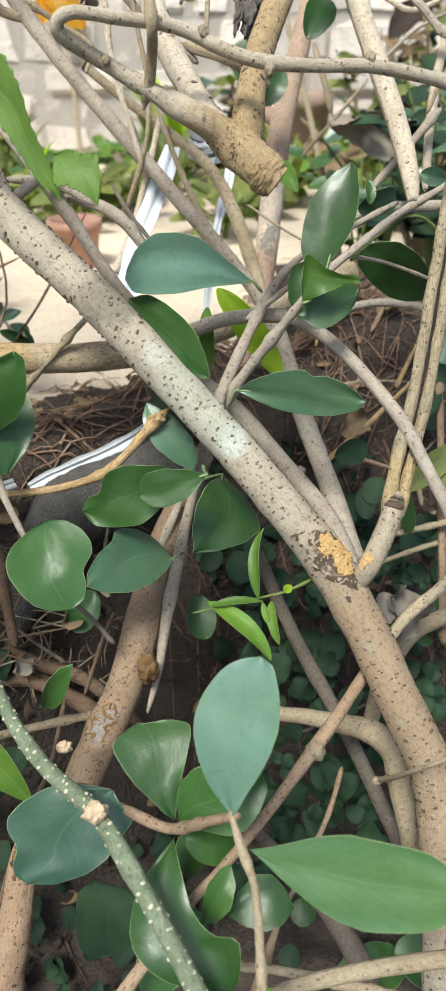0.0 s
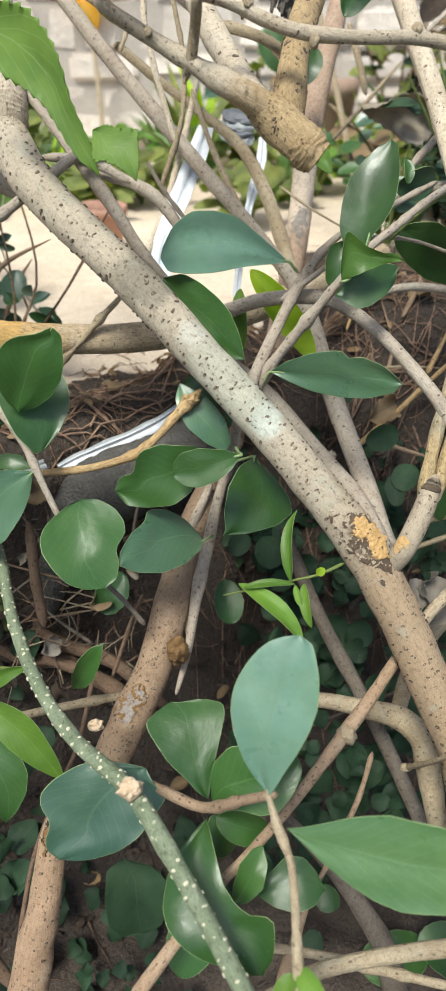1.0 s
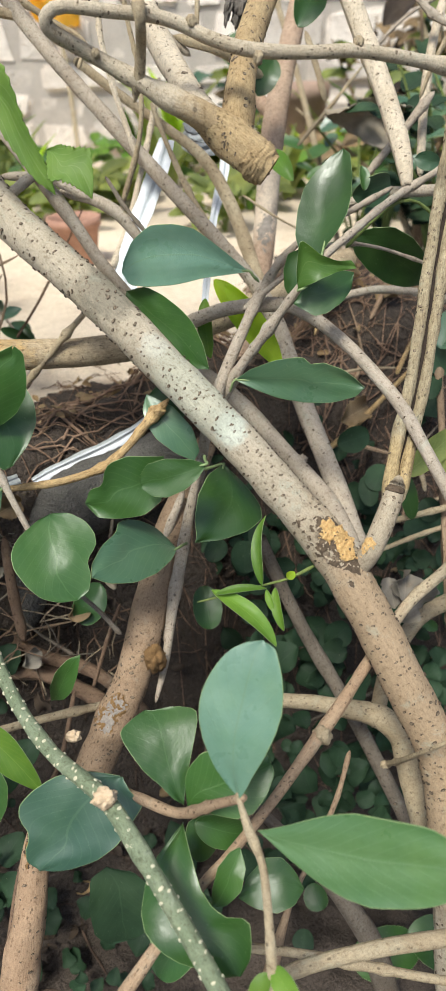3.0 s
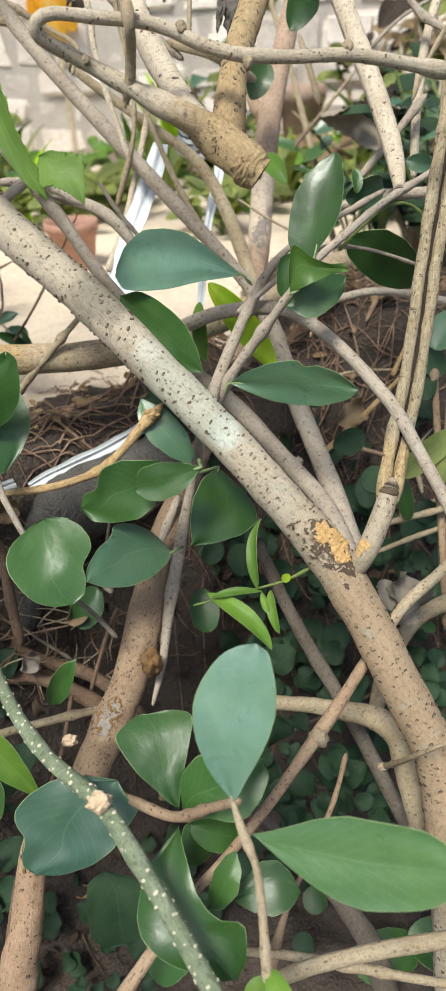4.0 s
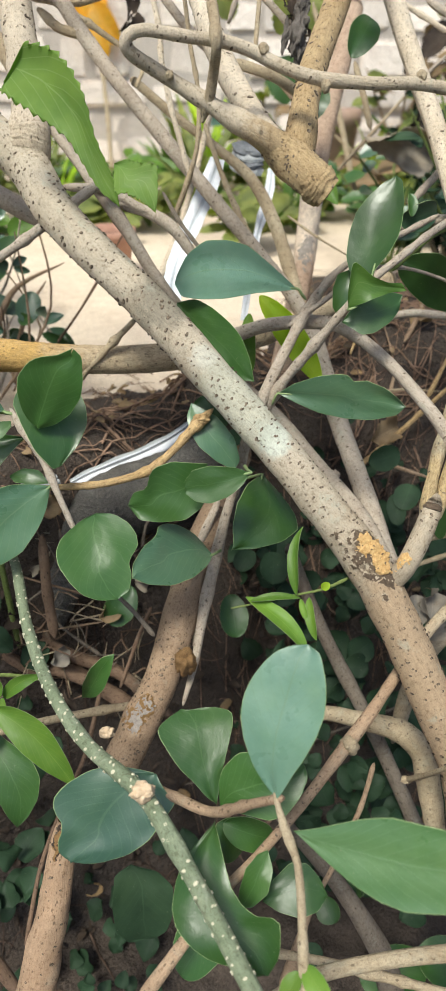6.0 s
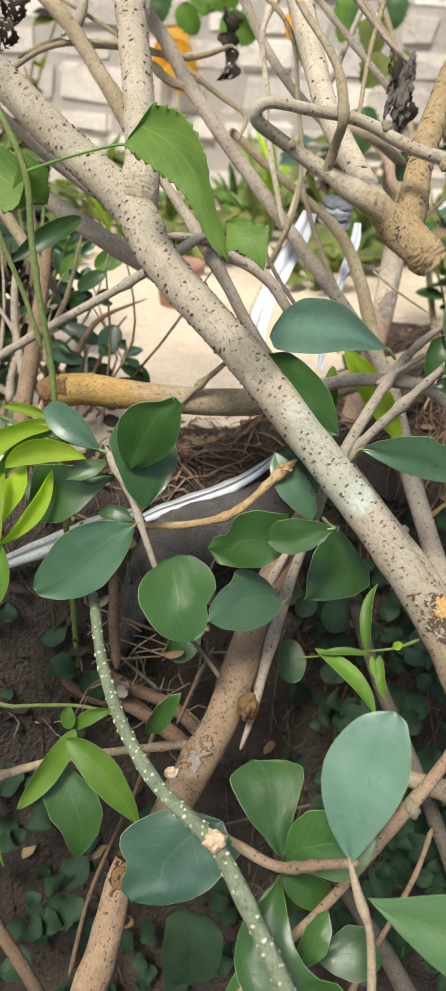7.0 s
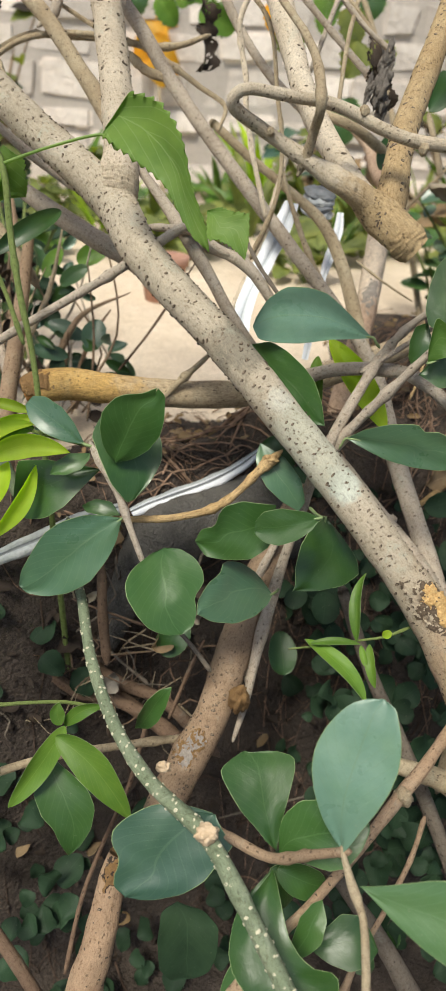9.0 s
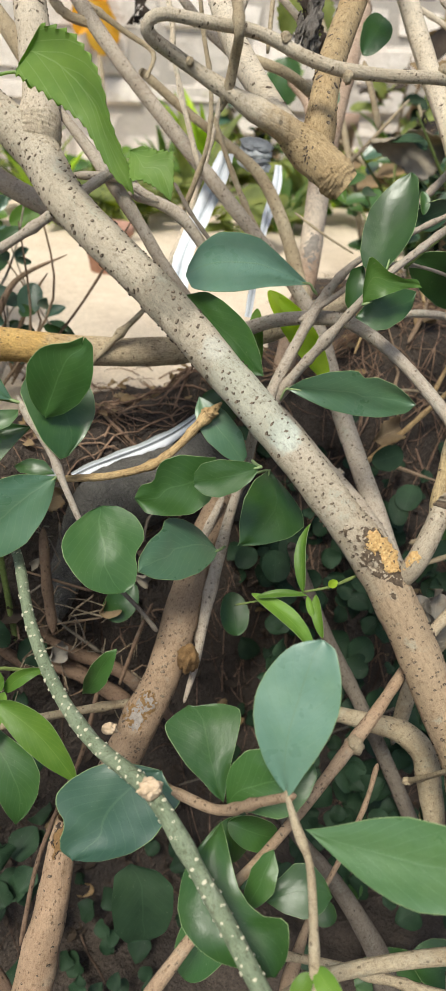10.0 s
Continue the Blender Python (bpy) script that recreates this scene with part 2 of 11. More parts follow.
LEAF = {
    "blue": leaf_mat("leaf_blue_green", (0.056, 0.134, 0.068), (0.084, 0.166, 0.09), (0.14, 0.23, 0.12), 0.34, 0.10, 0.42, wax=0.42),
    "deep": leaf_mat("leaf_deep_green", (0.023, 0.074, 0.013), (0.04, 0.10, 0.019), (0.07, 0.14, 0.045), 0.40, 0.10, 0.25, wax=0.1),
    # paler, bluer base colour carries the sky's sheen on two leaves
    "sky": leaf_mat("leaf_painted_sky_sheen", (0.14, 0.27, 0.18), (0.20, 0.335, 0.235), (0.16, 0.26, 0.14), 0.34, 0.12, 0.42, wax=0.28),
    "sage": leaf_mat("leaf_sage_green", (0.066, 0.15, 0.052), (0.095, 0.182, 0.072), (0.14, 0.24, 0.12), 0.36, 0.14, 0.42, wax=0.12),
    "dusk": leaf_mat("leaf_dusky_green", (0.03, 0.08, 0.05), (0.044, 0.102, 0.064), (0.09, 0.16, 0.09), 0.46, 0.10, 0.42, wax=0.22),
    "mid": leaf_mat("leaf_mid_green", (0.036, 0.102, 0.019), (0.056, 0.13, 0.029), (0.12, 0.22, 0.075), 0.40, 0.16, 0.3, wax=0.1),
    "fresh": leaf_mat("leaf_fresh_green", (0.10, 0.215, 0.028), (0.16, 0.285, 0.042), (0.30, 0.42, 0.11), 0.42, 0.35, 0.3),
    "lime": leaf_mat("leaf_lime", (0.37, 0.49, 0.045), (0.47, 0.58, 0.07), (0.50, 0.61, 0.14), 0.5, 0.62, 0.2),
    "serrate": leaf_mat("leaf_serrate", (0.16, 0.28, 0.058), (0.22, 0.34, 0.078), (0.32, 0.43, 0.17), 0.5, 0.45, 0.6, pairs=31.0, fork=0.95),
    "ivy": leaf_mat("leaf_ivy", (0.016, 0.040, 0.017), (0.032, 0.068, 0.031), (0.06, 0.11, 0.055), 0.68, 0.08, 0.25),
    "dry": leaf_mat("leaf_dry", (0.20, 0.135, 0.075), (0.32, 0.235, 0.135), (0.38, 0.29, 0.18), 0.8, 0.2, 0.5, 0.5),
    "withered": leaf_mat("leaf_withered", (0.035, 0.026, 0.021), (0.075, 0.056, 0.042), (0.10, 0.08, 0.06), 0.9, 0.1, 0.5, 0.5),
    "grey": leaf_mat("leaf_grey_dead", (0.20, 0.175, 0.145), (0.36, 0.32, 0.26), (0.38, 0.34, 0.28), 0.9, 0.15, 0.5, 0.3),
    "young": leaf_mat("leaf_young_green", (0.07, 0.155, 0.026), (0.105, 0.20, 0.036), (0.2, 0.3, 0.1), 0.4, 0.3, 0.3),
    "olive": leaf_mat("leaf_olive", (0.19, 0.235, 0.07), (0.34, 0.37, 0.13), (0.36, 0.40, 0.16), 0.6, 0.5, 0.3),
    "yellow": leaf_mat("leaf_yellow", (0.60, 0.33, 0.02), (0.72, 0.45, 0.04), (0.7, 0.5, 0.15), 0.5, 0.4, 0.5, 0.2),
}
RIM = plain("leaf_rim", (0.15, 0.23, 0.085), (0.31, 0.39, 0.18), 60, 0.5, 0.1)
WART = plain("bark_wart", (0.13, 0.098, 0.07), (0.34, 0.265, 0.185), 500, 0.85, 0.6, 0.0006)
# dark pore rim, with the bump's shadow on one side put into colour
WART_EDGE_SHADE = plain("bark_wart_edge_shade", (0.045, 0.033, 0.023), (0.13, 0.096, 0.066), 300, 0.85, 0.4, 0.0006)
DOT = plain("pale_wart", (0.50, 0.47, 0.33), (0.66, 0.62, 0.46), 300, 0.8, 0.4, 0.0006)
CUT = plain("cut_wood", (0.50, 0.36, 0.22), (0.66, 0.52, 0.36), 160, 0.8, 0.5, 0.001)
SCAR = plain("scar_wood", (0.50, 0.21, 0.045), (1.0, 0.76, 0.36), 520, 0.85, 0.9, 0.002, grain=0.2)
CRUST = plain("scar_crust", (0.045, 0.032, 0.024), (0.24, 0.175, 0.115), 380, 0.9, 1.0, 0.002, grain=0.3)
CORK = plain("cork_knot", (0.16, 0.09, 0.04), (0.40, 0.24, 0.10), 160, 0.9, 1.0, 0.004, grain=0.5)
PEEL = plain("peeled_bark", (0.20, 0.17, 0.145), (0.40, 0.36, 0.315), 260, 0.85, 0.8, 0.002)
CLEFT = plain("dark_cleft", (0.02, 0.015, 0.012), (0.07, 0.05, 0.035), 200, 0.9, 0.8, 0.002)


# ---- makers ----
ORIGIN = {}
V = Vector


def put(name, mesh, at, parent=None, label="", mats=(), kind=""):
    ob = new(name, mesh)
    at = V(at)
    ORIGIN[ob] = at
    if parent is not None:
        ob.parent = parent
        ob.location = at - ORIGIN[parent]
    else:
        ob.location = at
    for m in mats:
        mesh.materials.append(m)
    if label or kind:
        tagged(ob, label, kind=kind)
    return ob


def thing(name, at, label, category, group="", kind=""):
    ob = new(name)
    ob.empty_display_size = 0.02
    ob.location = at
    ORIGIN[ob] = V(at)
    return tagged(ob, label, category, group, kind)


def mesh_of(name, verts, faces, uvs=None, mat_ids=None, smooth=True):
    me = bpy.data.meshes.new(name)
    me.from_pydata([tuple(v) for v in verts], [], faces)
    if uvs is not None:
        layer = me.uv_layers.new(name="UVMap")
        vi = np.empty(len(me.loops), dtype=np.int32)
        me.loops.foreach_get("vertex_index", vi)
        layer.data.foreach_set("uv", np.asarray(uvs, dtype=np.float32)[vi].ravel())
    if mat_ids is not None:
        me.polygons.foreach_set("material_index", np.asarray(mat_ids, dtype=np.int32))
    if smooth:
        me.polygons.foreach_set("use_smooth", np.ones(len(me.polygons), dtype=bool))
    me.update()
    return me


def curve_points(pts, step):
    """A smooth line through (x, y, z, r) points."""
    p = np.array(pts, float)
    p = np.vstack([2 * p[0] - p[1], p, 2 * p[-1] - p[-2]])
    p[:, 3] = np.maximum(p[:, 3], 1e-4)
    out = []
    for i in range(1, len(p) - 2):
        a, b, c, d = p[i - 1], p[i], p[i + 1], p[i + 2]
        n = max(2, min(40, int(np.linalg.norm((c - b)[:3]) / step)))
        for k in range(n):
            t = k / n
            out.append(0.5 * (2 * b + (c - a) * t + (2 * a - 5 * b + 4 * c - d) * t * t + (3 * b - a - 3 * c + d) * t**3))
    out.append(p[-2])
    return np.array(out)


def frames_along(c):
    tang = np.gradient(c[:, :3], axis=0)
    tang /= np.linalg.norm(tang, axis=1)[:, None] + 1e-12
    n = np.cross(tang[0], (0.3, -0.8, 0.5))
    n /= np.linalg.norm(n)
    ns = []
    for t in tang:
        n = n - t * (n @ t)
        n /= np.linalg.norm(n)
        ns.append(n)
    ns = np.array(ns)
    return tang, ns, np.cross(tang, ns)


def tube(pts, seg=12, step=0.006, lump=0.05, knots=0, ends=("round", "round"), seed=0, groove=0.0):
    """Verts, faces, uvs and rings of a lumpy limb through (x, y, z, r) points."""
    rnd = random.Random(seed)
    pts = [tuple(q) for q in pts]
    if max(q[3] for q in pts) < 0.007:
        # thin ends run out to a point
        for i, j, at_end in ((-1, -2, ends[1]), (0, 1, ends[0])):
            if at_end == "round":
                a, b = V(pts[i][:3]), V(pts[j][:3])
                tip = (*(a + (a - b).normalized() * pts[i][3] * 2.5), pts[i][3] * 0.3)
                pts = pts + [tip] if i == -1 else [tip] + pts
    c = curve_points(pts, step)
    tang, n1, n2 = frames_along(c)
    length = np.r_[0, np.cumsum(np.linalg.norm(np.diff(c[:, :3], axis=0), axis=1))]
    calm = min(1.0, 0.0035 / float(c[:, 3].mean()))
    thin = float(c[:, 3].mean()) < 0.0034
    bumps = [(rnd.uniform(0, length[-1]), *((rnd.uniform(0.0015, 0.004), rnd.uniform(0.15, 0.42)) if thin else (rnd.uniform(0.004, 0.010) / calm, rnd.uniform(0.06, 0.16) * calm))) for _ in range(knots * (2 if thin else 1))]
    verts, uvs, faces = [], [], []
    off = rnd.uniform(0, 50)
    a = np.linspace(0, 2 * math.pi, seg + 1)
    for i in range(len(c)):
        r = c[i, 3]
        swell = 1 + sum(h * math.exp(-((length[i] - at) / wide) ** 2) for at, wide, h in bumps)
        for k in range(seg + 1):
            d = n1[i] * math.cos(a[k]) + n2[i] * math.sin(a[k])
            q = c[i, :3] + d * r
            kk = k % seg
            w = noise.noise(V((c[i, 0] * 70 + off, math.cos(a[kk]) * 1.2 + c[i, 2] * 70, math.sin(a[kk]) * 1.2 + c[i, 1] * 70)))
            g = 1 - groove * math.exp(-((math.sin(a[kk]) / 0.25) ** 2)) * (math.cos(a[kk]) > 0) if groove else 1
            q = c[i, :3] + d * r * (swell * g + lump * w)
            verts.append(q)
            uvs.append((a[k] / (2 * math.pi) * 2 * math.pi * c[:, 3].mean() + off, length[i] + off))
    row = seg + 1
    for i in range(len(c) - 1):
        for k in range(seg):
            faces.append((i * row + k, i * row + k + 1, (i + 1) * row + k + 1, (i + 1) * row + k))
    ids = [0] * len(faces)
    for end, i, sign in ((ends[0], 0, -1), (ends[1], len(c) - 1, 1)):
        tip = len(verts)
        r = c[i, 3]
        verts.append(c[i, :3] + tang[i] * sign * (1.15 * r if end == "round" else 0.06 * r))
        uvs.append(uvs[i * row])
        if end == "round":
            mid = len(verts)
            for k in range(row):
                d = verts[i * row + k] - c[i, :3]
                verts.append(c[i, :3] + d * 0.66 + tang[i] * sign * 0.75 * r)
                uvs.append((uvs[i * row + k][0], uvs[i * row + k][1] + sign * 0.75 * r))
            for k in range(seg):
                q = (i * row + k, mid + k, mid + k + 1, i * row + k + 1)
                faces.append(q if sign > 0 else q[::-1])
                t3 = (mid + k, tip, mid + k + 1)
                faces.append(t3 if sign > 0 else t3[::-1])
                ids += [0, 0]
        else:
            for k in range(seg):
                t3 = (i * row + k, tip, i * row + k + 1)
                faces.append(t3 if sign > 0 else t3[::-1])
                ids.append(1)
    return verts, faces, uvs, ids, (c, tang, n1, n2, length)


SEED = [0]
RINGS = {}


def limb(name, parent, kind, pts, label="", seg=12, step=0.006, lump=0.05, knots=2, ends=("round", "round"), groove=0.0, cut=None):
    """One limb or twig of a plant, a part under it."""
    SEED[0] += 1
    at = V(pts[0][:3])
    verts, faces, uvs, ids, ring = tube(pts, seg, step, lump, knots, ends, SEED[0], groove)
    me = mesh_of(name, [V(v) - at for v in verts], faces, uvs, ids)
    ob = put(name, me, at, parent, label, (BARK[kind], cut or CUT))
    RINGS[ob] = ring
    return ob


def warts(parent, count, size, material, spread=(0.0, 1.0), flat=0.45, label="", name="bark_relief", long=1.4):
    """Raised pores scattered over a limb."""
    SEED[0] += 1
    rnd = random.Random(SEED[0])
    c, tang, n1, n2, length = RINGS[parent]
    verts, faces, ids = [], [], []
    at = ORIGIN[parent]
    for step in range(count):
        s = (spread[0] + (spread[1] - spread[0]) * (step + rnd.uniform(-2.0, 3.0)) / count) * (len(c) - 1)
        s = min(max(s, 0.0), len(c) - 1.001)
        i = int(min(s, len(c) - 2))
        t = s - i
        a = step * 2.39996 + rnd.uniform(-0.45, 0.45)
        r = c[i, 3] * (1 - t) + c[i + 1, 3] * t
        mid = V(c[i, :3] * (1 - t) + c[i + 1, :3] * t)
        u = V(tang[i])
        sz = size * rnd.uniform(0.5, 1.35)
        lu, lv = sz * rnd.uniform(0.55, 0.85), sz * rnd.uniform(0.8, long)
        skew = rnd.uniform(-0.35, 0.35)
        b = len(verts)
        n = 8

        def spot(x, y, h):
            aa = a + y / r
            d = V(n1[i] * math.cos(aa) + n2[i] * math.sin(aa))
            return mid + u * (x + skew * y) + d * (r * 0.99 + h) - at

        for share, h in ((1.0, -0.15), (0.78, flat), (0.42, flat * 0.75)):
            for k in range(n):
                e = 2 * math.pi * k / n
                j = rnd.uniform(0.82, 1.15) * share
                verts.append(spot(math.cos(e) * lu * j, math.sin(e) * lv * j, h * sz))
        verts.append(spot(0, 0, flat * 0.25 * sz))
        for k in range(n):
            k2 = (k + 1) % n
            faces.append((b + k, b + k2, b + n + k2, b + n + k))
            faces.append((b + n + k, b + n + k2, b + 2 * n + k2, b + 2 * n + k))
            faces.append((b + 2 * n + k, b + 2 * n + k2, b + 3 * n))
            ids += [1, 0 if k < 5 else 1, 0]
    return put(name, mesh_of(name, verts, faces, None, ids), at, parent, label, (material, WART_EDGE_SHADE if material is WART else material), "stuff")


def patch(name, parent, at, along, across, height, material, label="", ridges=900.0, seed=1, ragged=0.9, slant=0.0, crust=None, rings=0.35, speck=1.0):
    """A ragged crust of bark or wood lying over a limb round one place."""
    c, tang, n1, n2, length = RINGS[parent]
    at, origin = V(at), ORIGIN[parent]
    i0 = int(np.argmin(np.linalg.norm(c[:, :3] - np.array(at), axis=1)))
    d0 = np.array(at) - c[i0, :3]
    a0 = math.atan2(d0 @ n2[i0], d0 @ n1[i0])
    nu, nv = 64, 44
    verts, uvs, faces, ids = [], [], [], []
    for i in range(nu + 1):
        for j in range(nv + 1):
            x, y = 2 * i / nu - 1, 2 * j / nv - 1
            s = length[i0] + x * along / 2 + slant * y * across
            k = int(np.clip(np.searchsorted(length, s) - 1, 0, len(c) - 2))
            t = min(1.0, max(0.0, (s - length[k]) / max(1e-6, length[k + 1] - length[k])))
            m = c[k] * (1 - t) + c[k + 1] * t
            aa = a0 + y * across / 2 / m[3]
            d = n1[k] * math.cos(aa) + n2[k] * math.sin(aa)
            p = V((s * 1000, y * across * 500, seed * 9.7))
            edge = math.hypot(x, y) + ragged * 0.5 * noise.noise(p * 0.13) + ragged * 0.35 * noise.noise(p * 0.37)
            lift = max(-1.0, min(1.0, (0.78 - edge) * 5))
            h = height * (0.35 + 0.5 * noise.noise(V((p.x * ridges / 900 * 0.9, p.y * rings, p.z))) + 0.45 * noise.noise(p * 0.8))
            h = h if lift > 0 else 0.0
            verts.append(V(m[:3] + d * (m[3] * 1.0 + (h + height * 0.3) * max(lift, 0.0) + (0.0 if lift > 0 else lift * m[3] * 0.25))) - origin)
            uvs.append((y * across / 2 + seed, s))
            if i < nu and j < nv:
                q = i * (nv + 1) + j
                faces.append((q, q + nv + 1, q + nv + 2, q + 1))
                ids.append(1 if lift < 0.7 * speck + 0.9 * noise.noise(p * 0.21 + V((5, 5, 5))) + 1.15 * speck * max(0.0, noise.noise(p * 0.55 + V((9, 1, 2)))) else 0)
    return put(name, mesh_of(name, verts, faces, uvs, ids), origin, parent, label, (material, crust or material))


def blob(name, parent, at, size, material, label="", axis=(0, 0, 1), lump=0.25, seed=1, fine=18.0, flat=1.0):
    """A knobbly lump: a knot, scar or clod."""
    bm = bmesh.new()
    bmesh.ops.create_icosphere(bm, subdivisions=4, radius=1.0)
    q = V(axis).to_track_quat("Z", "Y")
    for v in bm.verts:
        d = v.co.normalized()
        w = noise.fractal(d * 1.6 + V((seed * 7.1, 0, 0)), 0.8, 2.0, 4) * lump + noise.noise(d * fine * 0.35 + V((0, seed, 0))) * lump * 0.35
        v.co = q @ (V((d.x * size[0], d.y * size[1], d.z * size[2])) * (1 + w))
    me = bpy.data.meshes.new(name)
    bm.to_mesh(me)
    bm.free()
    me.polygons.foreach_set("use_smooth", np.ones(len(me.polygons), dtype=bool))
    return put(name, me, at, parent, label, (material,))


def blade(base, tip, width, face, shape=(0.75, 0.6), cup=0.12, bend=0.1, wave=0.0, notch=0.0, teeth=0.0, lop=0.0, stalk=None, thick=0.0005, nu=16, nv=8, seed=0, stalk_r=0.0011, twist=0.0, rim_at=0.986, left=None, right=None, via=None, holes=None):
    """A leaf from base to tip. face: the way its upper side looks. shape: how round it is towards base and tip; left and right: its half widths from base to tip, where they differ."""
    rnd = random.Random(seed * 13 + 5)
    base, tip, face = V(base), V(tip), V(face)
    ax = tip - base
    ln = ax.length
    ax /= ln
    side = ax.cross(face).normalized()
    up = side.cross(ax).normalized()
    a, b = shape
    peak = (a / (a + b)) ** a * (b / (a + b)) ** b
    inner = [2 * j / nv - 1 for j in range(1, nv)]
    cols = [-1.0, -rim_at, *inner, rim_at, 1.0]
    nv = nv + 2
    top, low, uvs = [], [], []
    mid = 0.0
    ph = rnd.uniform(0, 6)
    o = rnd.uniform(0, 90)
    for i in range(nu + 1):
        s = 0.5 - 0.5 * math.cos(math.pi * i / nu)
        w = width / 2 * (max(s, 0) ** a * max(1 - s, 0) ** b / peak)
        w = max(w, 0.0007 if i == 0 else 0.0002)
        for j, v in enumerate(cols):
            ws = w * (1 + lop * (1 if v > 0 else -1))
            if left is not None:
                g = i / nu * (len(left) - 1)
                k = min(int(g), len(left) - 2)
                wl = left[k] * (1 - g + k) + left[k + 1] * (g - k)
                wr = right[k] * (1 - g + k) + right[k + 1] * (g - k)
                ws = w = (wl + wr) / 2
                mid = (wr - wl) / 2
            edge = 1 + (0.07 if left is None else 0.02) * noise.noise(V((s * 5 + o, 3.0 * (v > 0), 0.5)))
            if teeth and abs(v) > 0.99:
                edge += teeth * ((s * 15 + (0.3 if v > 0 else 0)) % 1.0 - 0.3)
            x = mid + v * ws * edge
            y = s * ln
            if notch:
                y -= notch * ln * math.exp(-((v / 0.35) ** 2)) * max(0.0, (s - 0.55) / 0.45) ** 2
                y += notch * 0.4 * ln * abs(v) * max(0.0, (s - 0.7) / 0.3) ** 2
            z = cup * width * (v * v) * (w / (width / 2)) + bend * ln * 4 * s * (1 - s)
            z += wave * width * v * v * math.sin(9 * s + ph + (2.1 if v > 0 else 0))
            z += 0.04 * width * noise.noise(V((s * 3 + o, v * 1.5, 7)))
            z -= 0.006 * width * math.exp(-((v / 0.14) ** 2))
            tw = math.radians(twist) * s
            sd = side * math.cos(tw) + up * math.sin(tw)
            ud = up * math.cos(tw) - side * math.sin(tw)
            if via is None:
                q = base + ax * y + sd * x + ud * z
            else:
                f = y / ln
                run = ((V(via) - base) * (1 - f) + (tip - V(via)) * f).normalized()
                sv = run.cross(face).normalized()
                uv_ = sv.cross(run)
                sd, ud = sv * math.cos(tw) + uv_ * math.sin(tw), uv_ * math.cos(tw) - sv * math.sin(tw)
                q = base * (1 - f) ** 2 + V(via) * 2 * f * (1 - f) + tip * f * f + sd * x + ud * z
            top.append(q)
            low.append(q - ud * thick)
            uvs.append((0.5 + 0.5 * v, s))
    row = nv + 1
    n = len(top)
    faces, ids = [], []
    for i in range(nu):
        for j in range(nv):
            if holes is not None and noise.noise(V((i / nu * ln * 260, j / nv * width * 260, o))) + 0.6 * noise.noise(V((i / nu * ln * 620, j / nv * width * 620, o))) > holes:
                continue
            f = (i * row + j, i * row + j + 1, (i + 1) * row + j + 1, (i + 1) * row + j)
            faces.append(f)
            faces.append(tuple(n + k for k in f[::-1]))
            ids += [1 if j in (0, nv - 1) else 0, 0]
    for j in (0, nv):
        for i in range(nu):
            f = (i * row + j, (i + 1) * row + j, n + (i + 1) * row + j, n + i * row + j)
            faces.append(f if j == 0 else f[::-1])
            ids.append(1)
    for i in (0, nu):
        for j in range(nv):
            f = (i * row + j, i * row + j + 1, n + i * row + j + 1, n + i * row + j)
            faces.append(f if i == nu else f[::-1])
            ids.append(1)
    verts = top + low
    uvs = uvs + uvs
    if stalk is not None:
        st = V(stalk)
        mid = (st + base) / 2 + up * (st - base).length * 0.08
        far = base + ax * ln * 0.12
        tv, tf, tu, ti, _ = tube([(*st, stalk_r * 1.25), (*mid, stalk_r), (*base, stalk_r), (*far, stalk_r * 0.6)], 6, 0.006, 0.02, 0, seed=seed)
        k = len(verts)
        verts = verts + [V(q) for q in tv]
        uvs = uvs + [(0.5, 0.2)] * len(tv)
        faces += [tuple(k + q for q in f) for f in tf]
        ids += [1] * len(tf)
    return verts, faces, uvs, ids


def leaf(parent, kind, base, tip, width, face, label="", name="leaf", **how):
    SEED[0] += 1
    how.setdefault("seed", SEED[0])
    verts, faces, uvs, ids = blade(base, tip, width, face, **how)
    at = V(base)
    me = mesh_of(name, [v - at for v in verts], faces, uvs, ids)
    return put(name, me, at, parent, label, (LEAF[kind], RIM if kind in ("blue", "sky", "sage", "dusk", "deep", "mid", "fresh", "young") else LEAF[kind]))


# ---- ground, kerb and wall ----
SOIL = plain("soil", (0.036, 0.0285, 0.0235), (0.135, 0.106, 0.084), 34, 0.95, 1.0, 0.014, grain=0.7)
PATH_MAT = plain("sandy_path", (0.60, 0.485, 0.35), (0.82, 0.70, 0.545), 7, 0.95, 0.4, 0.006, grain=0.25)
CONCRETE = plain("weathered_concrete", (0.043, 0.042, 0.038), (0.239, 0.225, 0.200), 62, 0.9, 1.0, 0.010, grain=0.7)
STONE = plain("wall_block", (0.65, 0.57, 0.495), (0.94, 0.86, 0.77), 7, 0.9, 0.9, 0.014, grain=0.3, vary=0.45)
MORTAR = plain("mortar", (0.42, 0.375, 0.33), (0.58, 0.525, 0.465), 20, 0.95, 0.5, 0.004, grain=0.25)


def smooth01(a, b, x):
    t = min(1.0, max(0.0, (x - a) / (b - a)))
    return t * t * (3 - 2 * t)


def bank_line(x):
    """Where the edge of the bank runs, seen from above: slantwise at first, then straight on."""
    return 0.615 + 0.72 * max(-0.42, min(0.0, x)) + 0.12 * max(0.0, x)


